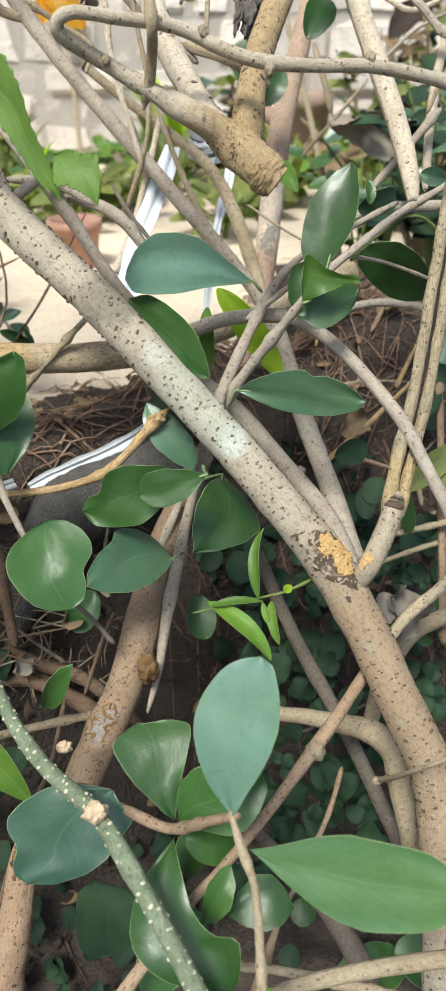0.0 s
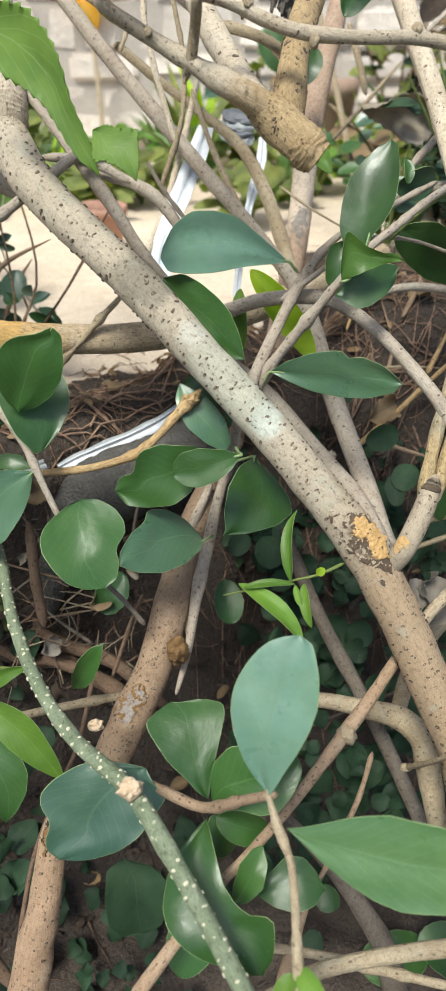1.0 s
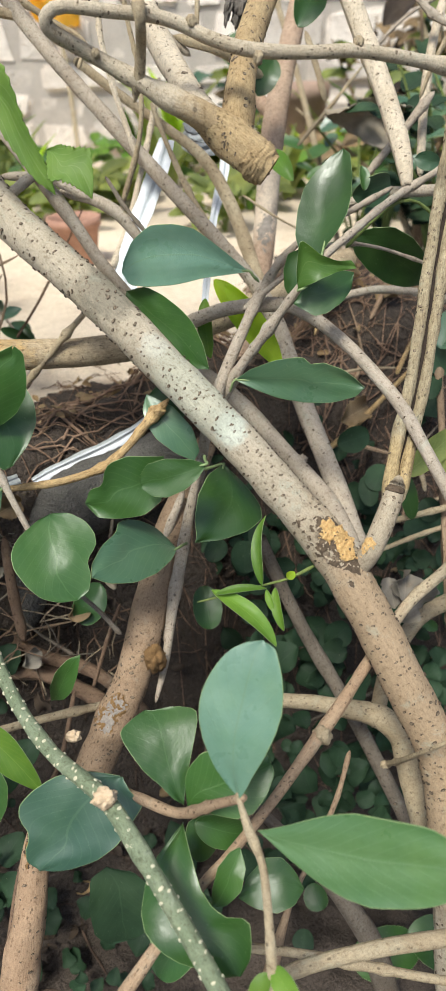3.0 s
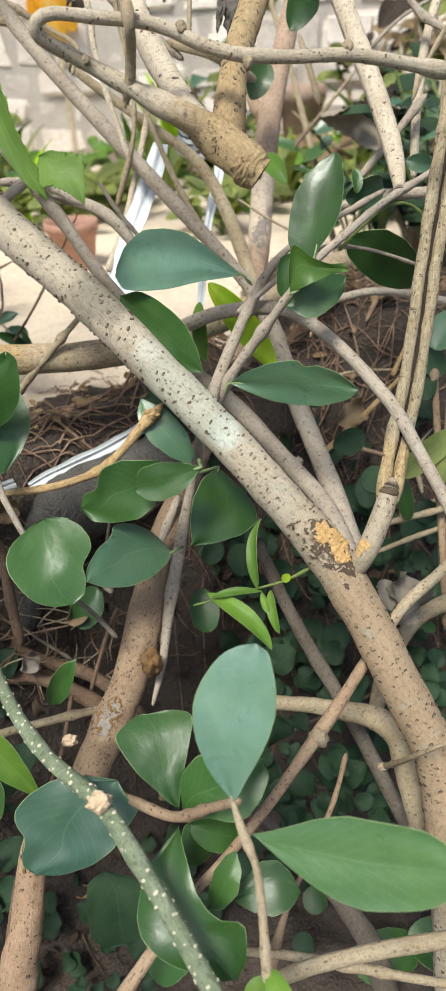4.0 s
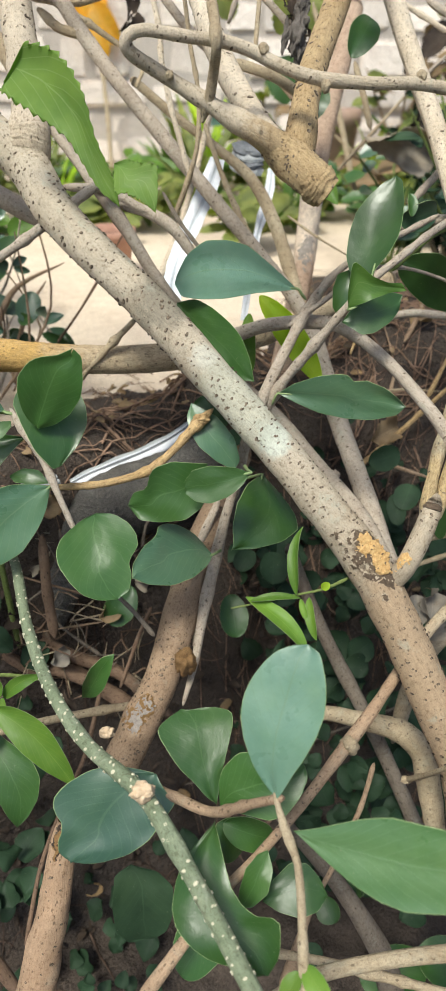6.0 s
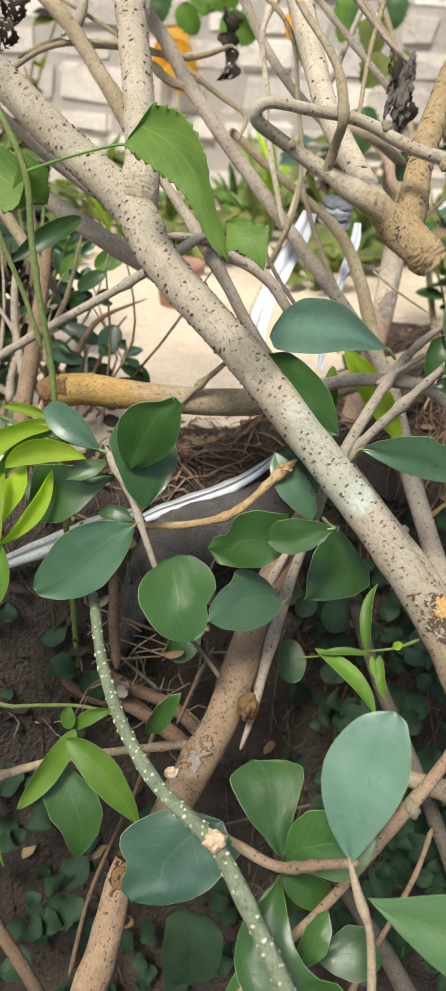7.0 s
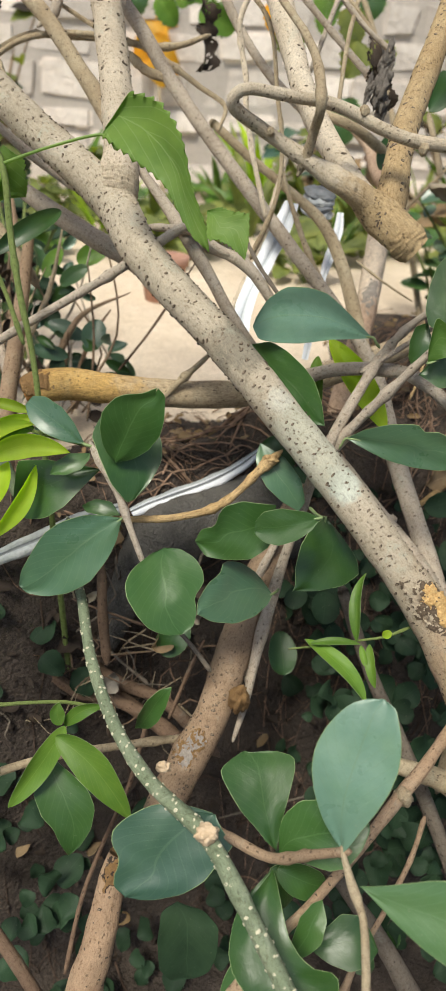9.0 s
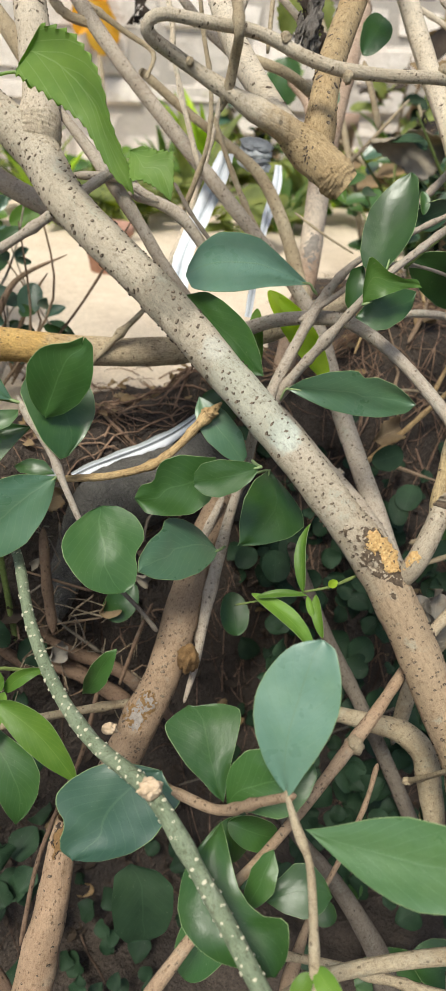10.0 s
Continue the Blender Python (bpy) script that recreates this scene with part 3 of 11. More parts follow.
def land(x, y):
    """Height of the ground: a low bed in front, a steep bank, a level path behind it."""
    bank = bank_line(x) + 0.015 * noise.noise(V((x * 5, 0, 1)))
    h = 0.24 + 0.415 * smooth01(bank - 0.17, bank + 0.03, y)
    h += 0.05 * math.exp(-(((y - bank - 0.06) / 0.06) ** 2))
    h += 0.085 * smooth01(0.02, 0.14, x) * smooth01(bank + 0.0, bank + 0.12, y) * (1 - smooth01(0.98, 1.25, y))
    h += 0.032 * math.exp(-(((x + 0.03) / 0.075) ** 2) - ((y - bank - 0.075) / 0.055) ** 2)
    h -= 0.75 * smooth01(-0.1, -1.2, y)
    wide = 0.38 * smooth01(0.0, 0.12, x)
    rough = 1 - smooth01(bank + 0.18 + wide, bank + 0.32 + wide, y)
    h += rough * (0.03 * noise.noise(V((x * 8, y * 8, 3))) + 0.014 * noise.noise(V((x * 31, y * 31, 5))) + 0.006 * noise.noise(V((x * 80, y * 80, 2))))
    return h + 0.006 * noise.noise(V((x * 2.1, y * 2.1, 9)))


def ground():
    xs = np.r_[np.linspace(-60, -2.4, 24)[:-1], np.linspace(-2.4, -0.6, 30)[:-1], np.linspace(-0.6, 0.6, 171)[:-1], np.linspace(0.6, 2.4, 60)[:-1], np.linspace(2.4, 60, 24)]
    ys = np.r_[np.linspace(-60, -1.5, 16)[:-1], np.linspace(-1.5, 0.1, 30)[:-1], np.linspace(0.1, 0.95, 130)[:-1], np.linspace(0.95, 4, 40)[:-1], np.linspace(4, 80, 20)]
    verts = [(x, y, land(x, y)) for y in ys for x in xs]
    n = len(xs)
    faces, ids = [], []
    for j in range(len(ys) - 1):
        for i in range(n - 1):
            faces.append((j * n + i, j * n + i + 1, (j + 1) * n + i + 1, (j + 1) * n + i))
            ids.append(1 if ys[j] > bank_line(xs[i]) + 0.25 + 0.42 * smooth01(-0.02, 0.12, xs[i]) + 0.03 * noise.noise(V((xs[i] * 12, ys[j] * 12, 0))) else 0)
    ob = put("ground", mesh_of("ground", verts, faces, None, ids), (0, 0, 0), None, "", (SOIL, PATH_MAT))
    return tagged(ob, "dark soil bed rising to a pale sandy path", "ground", kind="structure")


ground()


def kerb():
    """A rounded concrete edging along the slanting bank, sunk in the soil at its end."""
    verts, faces = [], []
    n = 14
    xs = np.linspace(-0.195, -0.02, 80)
    for x in xs:
        cy = bank_line(x) - 0.012
        top = 0.672 + 0.16 * (x + 0.166) - 0.05 * smooth01(-0.06, -0.02, x) - 0.07 * smooth01(-0.145, -0.195, x)
        r = 0.027
        for k in range(n):
            a = 2 * math.pi * k / n
            w = 1 + 0.22 * noise.noise(V((x * 14, math.cos(a), math.sin(a)))) + 0.09 * noise.noise(V((x * 60, 3 * math.cos(a), 3 * math.sin(a)))) + 0.04 * noise.noise(V((x * 170, 9 * math.cos(a), 9 * math.sin(a))))
            dy, dz = math.cos(a) * r * w, math.sin(a) * r * w * 1.25
            verts.append((x - dy * 0.55, cy + dy * 0.8, top - 0.022 + dz))
    for i in range(len(xs) - 1):
        for k in range(n):
            k2 = (k + 1) % n
            faces.append((i * n + k, i * n + k2, (i + 1) * n + k2, (i + 1) * n + k))
    faces.append(tuple(reversed(range(n))))
    faces.append(tuple((len(xs) - 1) * n + k for k in range(n)))
    ob = put("kerb", mesh_of("kerb", verts, faces), (0, 0, 0), None, "", (CONCRETE,))
    return tagged(ob, "dark weathered concrete edging of the bed", "kerb", kind="structure")


kerb()

WALL_Y = 2.75


def block_mesh(w, h, d, seed):
    """A roughly squared stone with a bulging face."""
    rnd = random.Random(seed)
    bm = bmesh.new()
    bmesh.ops.create_cube(bm, size=1.0)
    for v in bm.verts:
        v.co = V((v.co.x * w, v.co.y * d, v.co.z * h)) + V((rnd.uniform(-0.016, 0.016), rnd.uniform(-0.008, 0.008), rnd.uniform(-0.012, 0.012)))
    bmesh.ops.bevel(bm, geom=bm.edges[:], offset=0.012, segments=2, affect="EDGES")
    me = bpy.data.meshes.new("block")
    bm.to_mesh(me)
    bm.free()
    me.materials.append(STONE)
    return me


# ---- shrubs ----
shrub = thing("shrub", (0.16, 0.3, 0.25), "grey-barked branching shrub with thick oval green leaves growing in a bed", "shrub")
WITHER = plain("withered_black", (0.085, 0.076, 0.067), (0.33, 0.295, 0.255), 160, 0.9, 1.0, 0.004, grain=0.4)
BARK["stem"] = bark("bark_stem", (0.555, 0.49, 0.385), (0.425, 0.365, 0.275), (0.215, 0.165, 0.112), 0.40, 0.5, 0.5, patches=[((0.5303, -0.3264, -0.4764), 0.17, (0.44, 0.325, 0.212), 0.92), ((0.403, -0.2354, -0.2956), 0.015, (0.60, 0.64, 0.56), 0.9), ((0.3789, -0.2206, -0.2762), 0.044, (0.50, 0.525, 0.43), 0.62), ((0.3267, -0.1747, -0.2145), 0.026, (0.20, 0.185, 0.145), 0.7), ((0.3539, -0.2012, -0.2498), 0.012, (0.60, 0.60, 0.52), 0.7), ((0.4665, -0.2894, -0.3541), 0.021, (0.09, 0.065, 0.045), 0.9), ((0.4747, -0.2886, -0.3472), 0.016, (0.55, 0.30, 0.085), 0.95), ((0.4916, -0.2908, -0.3566), 0.015, (0.58, 0.36, 0.13), 0.95)])
stem_main = limb("main_stem", shrub, "stem", [(-0.398, 0.6375, 1.0787, 0.0127), (-0.3354, 0.6193, 1.0406, 0.0131), (-0.2587, 0.5876, 0.9851, 0.014), (-0.1901, 0.5564, 0.9386, 0.0158), (-0.1554, 0.5179, 0.9041, 0.0149), (-0.0889, 0.4728, 0.8561, 0.0145), (-0.0454, 0.4443, 0.8191, 0.0142), (0.0033, 0.4141, 0.7759, 0.0139), (0.0396, 0.3892, 0.741, 0.014), (0.0708, 0.37, 0.7075, 0.0152), (0.0978, 0.3498, 0.6653, 0.0152), (0.1238, 0.3261, 0.6179, 0.0154), (0.15, 0.3017, 0.5658, 0.0158), (0.1596, 0.2737, 0.5086, 0.0165), (0.165, 0.2432, 0.4438, 0.0172), (0.1686, 0.2086, 0.373, 0.018)], seg=28, step=0.004, lump=0.06, knots=3, label='thick pale grey-brown main stem covered in dark warty pores')
warts(stem_main, 1500, 0.00122, WART, label="small dark raised pores on the bark", flat=0.6, long=1.5)
stem_up = limb("branch", shrub, "main", [(-0.1879, 0.5531, 0.9276, 0.0095), (-0.1849, 0.557, 0.9404, 0.0152), (-0.1843, 0.5672, 0.9552, 0.0153), (-0.1858, 0.5824, 0.9709, 0.0131), (-0.1938, 0.6095, 1.0106, 0.0127), (-0.2091, 0.6531, 1.0633, 0.0127), (-0.2272, 0.6976, 1.1185, 0.0125), (-0.2476, 0.756, 1.1789, 0.0124)], seg=20, step=0.003, knots=5, lump=0.09, label='upright side branch rising from a swollen fork')
warts(stem_up, 260, 0.0013, WART, label="small dark raised pores on the bark", flat=0.35)
warts(stem_up, 90, 0.0011, WART, spread=(0.04, 0.20), flat=0.4, long=4.0)
patch("collar", stem_up, (-0.1777, 0.5501, 0.9537), 0.030, 0.075, 0.0015, BARK["collar"], "wrinkled collar round the fork", 620, 21, ragged=0.8, rings=0.08)
patch("collar", stem_main, (-0.1727, 0.5429, 0.9433), 0.026, 0.030, 0.0011, BARK["collar"], "", 620, 22, ragged=0.9, rings=0.08)
warts(stem_up, 30, 0.0010, WART, spread=(0.42, 0.62), flat=0.4, long=4.0)
patch("scar_rim", stem_main, (0.0795, 0.3466, 0.7285), 0.068, 0.036, 0.0013, CRUST, "dark crusted bark round the wound", 900, 9, crust=BARK["collar"], ragged=1.2, speck=0.8)
patch("scar", stem_main, (0.0848, 0.3512, 0.7310), 0.050, 0.022, 0.0030, SCAR, "ragged orange healed wound with a dark crusted rim", 1500, 3, crust=CRUST, ragged=1.0, speck=0.68, rings=0.05)
stem_split = limb("branch", shrub, "collar", [(0.0878, 0.3623, 0.6849, 0.0058), (0.0989, 0.3591, 0.7135, 0.0071), (0.109, 0.3682, 0.7374, 0.0071), (0.1139, 0.3781, 0.7512, 0.0062)], seg=18, step=0.004, knots=3, label='side branch with a split dead top')
patch("bark_ring", stem_split, (0.1128, 0.3690, 0.7545), 0.006, 0.034, 0.0010, CRUST, "dark cracked ring below the split", 900, 31, crust=CLEFT, ragged=0.5, speck=0.5)
patch("scar", stem_split, (0.0941, 0.3563, 0.7182), 0.024, 0.012, 0.0010, SCAR, "orange fibres at the foot of the branch", 1500, 7, crust=BARK["collar"], ragged=1.1, speck=0.6, rings=0.12)
warts(stem_split, 60, 0.0011, WART, flat=0.35)
split_a = limb("branch", shrub, "split", [(0.1087, 0.3759, 0.7477, 0.0043), (0.1165, 0.3958, 0.7756, 0.0039), (0.1263, 0.4182, 0.8074, 0.0037), (0.1334, 0.4384, 0.8358, 0.0037), (0.1434, 0.4701, 0.8787, 0.0037), (0.157, 0.509, 0.9254, 0.0038), (0.1682, 0.5464, 0.9699, 0.0036), (0.1785, 0.5872, 1.0159, 0.0037), (0.187, 0.6267, 1.0637, 0.0038)], seg=16, step=0.003, lump=0.3, knots=18, label='dead split bark ridge along the branch')
split_b = limb("branch", shrub, "split", [(0.1186, 0.3774, 0.7464, 0.0043), (0.1272, 0.3983, 0.7739, 0.0037), (0.137, 0.4208, 0.8059, 0.0037), (0.1442, 0.4412, 0.8345, 0.0037), (0.1543, 0.4731, 0.8776, 0.0037), (0.1682, 0.5121, 0.9246, 0.0038), (0.1797, 0.5497, 0.9694, 0.0036), (0.1902, 0.5907, 1.0157, 0.0035)], seg=16, step=0.003, lump=0.3, knots=18)
warts(split_a, 170, 0.0011, WART, flat=0.35, long=1.2)
warts(split_b, 170, 0.0011, WART, flat=0.35, long=1.2)
split_c = limb("cleft", split_a, "dark", [(0.115, 0.3823, 0.7485, 0.003), (0.1216, 0.4001, 0.7731, 0.003), (0.1315, 0.4227, 0.8052, 0.0031), (0.1387, 0.4432, 0.8339, 0.0031), (0.1487, 0.4752, 0.8773, 0.0031), (0.1626, 0.5143, 0.9244, 0.0029), (0.1744, 0.5521, 0.9694, 0.0027), (0.1845, 0.592, 1.0159, 0.0028)], seg=10, lump=0.2, label='dark rotten cleft')
split_c.data.materials[0] = CLEFT
BARK["arm"] = bark("bark_arm", (0.60, 0.525, 0.41), (0.47, 0.395, 0.29), (0.27, 0.21, 0.14), 0.25, 0.3, 0.6, patches=[((0, 0, 0), 0.034, (0.45, 0.335, 0.195), 0.95)])
stump = limb("branch", shrub, "stub", [(-0.0105, 0.4535, 0.965, 0.0058), (-0.0015, 0.4572, 0.9585, 0.0096), (0.0085, 0.4575, 0.9515, 0.0117), (0.0194, 0.4518, 0.9438, 0.0119), (0.0275, 0.4476, 0.9373, 0.0112), (0.033, 0.4462, 0.9332, 0.0096)], seg=24, step=0.003, lump=0.12, knots=2, ends=('round', 'cut'), label='thick rough stub with a broken end')
stump.data.materials[1] = CORK
patch("broken_bark", stump, (0.0268, 0.4337, 0.9398), 0.014, 0.08, 0.0017, BARK["stub"], "torn rim of the broken end", 900, 15, ragged=1.2)
warts(stump, 240, 0.0009, WART, flat=0.5, long=1.8)
stump_up = limb("branch", shrub, "stub", [(0.0147, 0.4602, 0.9512, 0.0095), (0.0154, 0.4667, 0.9647, 0.0099), (0.0179, 0.4841, 0.9803, 0.0092), (0.0231, 0.5101, 0.9979, 0.0089), (0.0325, 0.5429, 1.0183, 0.0088), (0.0467, 0.5888, 1.0478, 0.009), (0.0655, 0.6428, 1.0894, 0.0095), (0.0872, 0.7114, 1.1386, 0.0101)], seg=18, step=0.004, knots=4, lump=0.08)
warts(stump_up, 320, 0.0012, WART, flat=0.35)
stump_back = limb("branch", shrub, "pale", [(0.0022, 0.4627, 0.9553, 0.0091), (-0.009, 0.4721, 0.9662, 0.0084), (-0.0193, 0.4972, 0.979, 0.0081), (-0.0308, 0.5308, 0.9939, 0.0083), (-0.0422, 0.5665, 1.0121, 0.0087), (-0.0526, 0.6058, 1.0356, 0.009), (-0.0788, 0.6789, 1.1042, 0.0108), (-0.0953, 0.7336, 1.1565, 0.0113), (-0.1184, 0.8015, 1.2246, 0.0119)], seg=18, step=0.004, knots=3)
warts(stump_back, 170, 0.0013, WART, flat=0.35)
arm = limb("twig", shrub, "arm", [(0.006, 0.4592, 0.9535, 0.0098), (-0.0058, 0.4551, 0.9621, 0.0086), (-0.0165, 0.4519, 0.9684, 0.007), (-0.0328, 0.4568, 0.9761, 0.0051), (-0.0525, 0.4607, 0.9861, 0.0044), (-0.0725, 0.4582, 0.9972, 0.0041), (-0.0839, 0.4484, 1.004, 0.0038), (-0.0885, 0.4444, 1.009, 0.0037), (-0.0867, 0.443, 1.014, 0.0035), (-0.0783, 0.4469, 1.017, 0.0034), (-0.0522, 0.4524, 1.014, 0.0034), (-0.032, 0.4561, 1.012, 0.0035), (-0.0148, 0.457, 1.007, 0.0037), (-0.0009, 0.4532, 1.001, 0.0037), (0.02, 0.4485, 0.9951, 0.0037), (0.0519, 0.452, 0.9926, 0.0035), (0.0828, 0.4571, 0.9925, 0.0036), (0.1111, 0.4618, 0.9882, 0.0036), (0.1384, 0.4661, 0.9832, 0.0037), (0.1719, 0.4745, 0.9771, 0.0038)], seg=16, step=0.004, lump=0.06, knots=12, label='long bare twig looping back over the stub')
warts(arm, 90, 0.0009, WART, flat=0.4)
arm_up = limb("twig", shrub, "tan", [(-0.0434, 0.4588, 0.9794, 0.0037), (-0.0411, 0.4561, 0.9862, 0.0032), (-0.0387, 0.4501, 0.9988, 0.003), (-0.0371, 0.4369, 1.0115, 0.003), (-0.0408, 0.4567, 1.0315, 0.0026), (-0.0487, 0.4765, 1.0463, 0.0025), (-0.0585, 0.4946, 1.0583, 0.0023), (-0.0685, 0.513, 1.0709, 0.0024), (-0.0993, 0.5559, 1.1161, 0.0026), (-0.1217, 0.5969, 1.155, 0.0025)], seg=12, step=0.004, knots=6, lump=0.1)
blob("bud", arm, (-0.0104, 0.4545, 1.0086), (0.0030, 0.0030, 0.0036), BARK["tan"], seed=2)
blob("bud", arm, (0.026, 0.4422, 0.991), (0.0028, 0.0028, 0.0034), BARK["tan"], seed=3)
blob("bud", arm, (0.0832, 0.4571, 0.9961), (0.0030, 0.0030, 0.0036), BARK["tan"], seed=4)
blob("bud", arm, (-0.0651, 0.4546, 0.9953), (0.0022, 0.0022, 0.0026), BARK["tan"], seed=5)
back_diag = limb("branch", shrub, "grey", [(-0.2996, 0.8309, 1.1604, 0.007), (-0.2122, 0.7618, 1.0751, 0.0067), (-0.1731, 0.7362, 1.0267, 0.0069), (-0.1345, 0.706, 0.9849, 0.0065), (-0.0837, 0.6791, 0.9335, 0.0065), (-0.0408, 0.6557, 0.8906, 0.0064), (0.0241, 0.6285, 0.823, 0.0063), (0.0495, 0.6096, 0.7847, 0.0081), (0.0691, 0.5638, 0.7328, 0.0086), (0.0916, 0.5089, 0.6853, 0.0088), (0.1045, 0.4543, 0.6567, 0.0094), (0.1081, 0.427, 0.6516, 0.0096)], seg=16, step=0.006, knots=6, label='long grey branch crossing behind the main stem')
warts(back_diag, 160, 0.0010, WART, flat=0.35, spread=(0.5, 1.0))
mid_diag = limb("branch", shrub, "grey", [(-0.0531, 0.6302, 0.7452, 0.008), (-0.0162, 0.6093, 0.7309, 0.0079), (0.0181, 0.5799, 0.7129, 0.0077), (0.0552, 0.5247, 0.6917, 0.0076), (0.083, 0.4702, 0.6813, 0.0076), (0.0923, 0.4266, 0.6785, 0.0079), (0.0961, 0.393, 0.6728, 0.0084)], seg=16, step=0.005, knots=4)
warts(mid_diag, 90, 0.0010, WART, flat=0.35)
blob("bud", mid_diag, (0.0663, 0.5169, 0.6889), (0.006, 0.005, 0.005), BARK["grey"], seed=4, lump=0.5)
far_pink = limb("branch", shrub, "pink", [(0.1016, 0.9461, 1.0584, 0.0105), (0.0827, 0.8837, 1.0003, 0.0109), (0.067, 0.8384, 0.95, 0.0121), (0.0575, 0.8033, 0.906, 0.0127), (0.0506, 0.7649, 0.8569, 0.0119), (0.0438, 0.727, 0.8085, 0.0112), (0.0294, 0.6921, 0.7466, 0.0113), (0.0148, 0.6575, 0.6761, 0.0114)], seg=14, knots=4, label='reddish tan stem with peeling bark')
patch("bark_peel", far_pink, (0.0478, 0.7346, 0.8382), 0.05, 0.02, 0.001, PEEL, "patch of pale peeled bark", 500, 3)
far_pink2 = limb("branch", shrub, "pink", [(0.0645, 0.8255, 0.9304, 0.0074), (0.0483, 0.8405, 0.9445, 0.0068), (0.0395, 0.873, 0.9667, 0.0055), (0.0232, 0.9081, 0.9841, 0.005)], seg=10)
far_white = limb("branch", shrub, "pale", [(0.0909, 0.7944, 1.1191, 0.0088), (0.102, 0.7541, 1.0759, 0.0087), (0.1128, 0.7177, 1.0386, 0.0085), (0.1232, 0.6761, 1.0025, 0.0083), (0.1346, 0.6272, 0.9642, 0.008), (0.1401, 0.584, 0.9349, 0.0075), (0.1399, 0.5528, 0.9185, 0.0061), (0.1371, 0.5263, 0.9073, 0.0036)], seg=16, knots=3, label='smooth pale branch')
warts(far_white, 60, 0.0011, WART, flat=0.35)
arch = limb("twig", shrub, "grey", [(-0.0279, 0.54, 0.8078, 0.0057), (0.0032, 0.5265, 0.823, 0.0055), (0.0368, 0.5088, 0.8319, 0.0053), (0.0589, 0.4919, 0.833, 0.0051), (0.0853, 0.4606, 0.8213, 0.0045), (0.1056, 0.4307, 0.8064, 0.0043), (0.1199, 0.4064, 0.7928, 0.0046), (0.1312, 0.3864, 0.775, 0.0041), (0.1426, 0.3649, 0.7566, 0.004), (0.1546, 0.3391, 0.7353, 0.0044), (0.1698, 0.3217, 0.7085, 0.0047)], seg=14, step=0.005, knots=8, label='arched grey twig')
warts(arch, 70, 0.0008, WART, flat=0.4)
t1 = limb("twig", shrub, "grey", [(-0.0208, 0.4607, 0.7052, 0.004), (-0.0105, 0.466, 0.7587, 0.0043), (0.0032, 0.4766, 0.7926, 0.0045), (0.0194, 0.4912, 0.8236, 0.0042), (0.0337, 0.5017, 0.8483, 0.0035), (0.0536, 0.5014, 0.8749, 0.0025), (0.0873, 0.5231, 0.8889, 0.0021), (0.1294, 0.556, 0.9017, 0.0019)], seg=12, knots=8, lump=0.1)
t2 = limb("twig", shrub, "grey", [(-0.0022, 0.4759, 0.7644, 0.0037), (0.0141, 0.4732, 0.7963, 0.0038), (0.0344, 0.4692, 0.8263, 0.0034), (0.0531, 0.4641, 0.8545, 0.003), (0.0708, 0.4617, 0.8779, 0.0027), (0.0888, 0.475, 0.8886, 0.0025), (0.1195, 0.508, 0.9017, 0.0027), (0.1523, 0.539, 0.9117, 0.0025), (0.1873, 0.5704, 0.9224, 0.0024)], seg=12, knots=8, lump=0.08)
t3 = limb("twig", shrub, "grey", [(0.022, 0.497, 0.836, 0.0023), (0.045, 0.4991, 0.8534, 0.0021), (0.0677, 0.5041, 0.8695, 0.0018), (0.0892, 0.5132, 0.8739, 0.0014), (0.1226, 0.5267, 0.8663, 0.0014), (0.1648, 0.5346, 0.8502, 0.0012)], seg=8)
t4 = limb("shoot", shrub, "shoot", [(0.0961, 0.513, 0.8734, 0.0014), (0.1127, 0.5125, 0.8905, 0.0011), (0.1309, 0.5192, 0.9002, 0.0011), (0.1459, 0.524, 0.8982, 0.0011), (0.1573, 0.5243, 0.8893, 0.0009)], seg=8)
t5 = limb("branch", shrub, "grey", [(0.1061, 0.5829, 0.8885, 0.004), (0.1342, 0.5763, 0.896, 0.0045), (0.174, 0.5776, 0.8972, 0.0045), (0.2139, 0.5802, 0.9004, 0.0045)], seg=10)
t6 = limb("branch", shrub, "grey", [(0.1128, 0.6505, 0.7909, 0.0036), (0.1472, 0.6445, 0.7992, 0.0039), (0.183, 0.6431, 0.7964, 0.0039), (0.2307, 0.6371, 0.7864, 0.0036)], seg=8)
left_stem = limb("branch", shrub, "brown", [(-0.0156, 0.5212, 0.7062, 0.0094), (-0.0321, 0.4874, 0.6824, 0.0108), (-0.0468, 0.4562, 0.659, 0.0126), (-0.0623, 0.405, 0.6216, 0.0137), (-0.0738, 0.3668, 0.591, 0.0138), (-0.09, 0.3386, 0.5667, 0.0145), (-0.1041, 0.3125, 0.5455, 0.0133), (-0.1171, 0.2786, 0.5434, 0.0112), (-0.1291, 0.2495, 0.5466, 0.0094)], seg=20, step=0.004, knots=6, lump=0.09, label='stout brown stem with a corky knot')
warts(left_stem, 620, 0.0012, WART, flat=0.4)
blob("knot", left_stem, (-0.0556, 0.3581, 0.6137), (0.0075, 0.007, 0.0125), CORK, seed=9, lump=0.4, label="corky orange-brown knot")
patch("bark_peel", left_stem, (-0.0954, 0.3204, 0.5883), 0.020, 0.026, 0.0010, PEEL, "flaking grey bark", 500, 16, crust=CORK)
patch("bark_peel", left_stem, (-0.0863, 0.3306, 0.5908), 0.022, 0.022, 0.0010, PEEL, "flaking grey bark", 500, 6, crust=CORK)
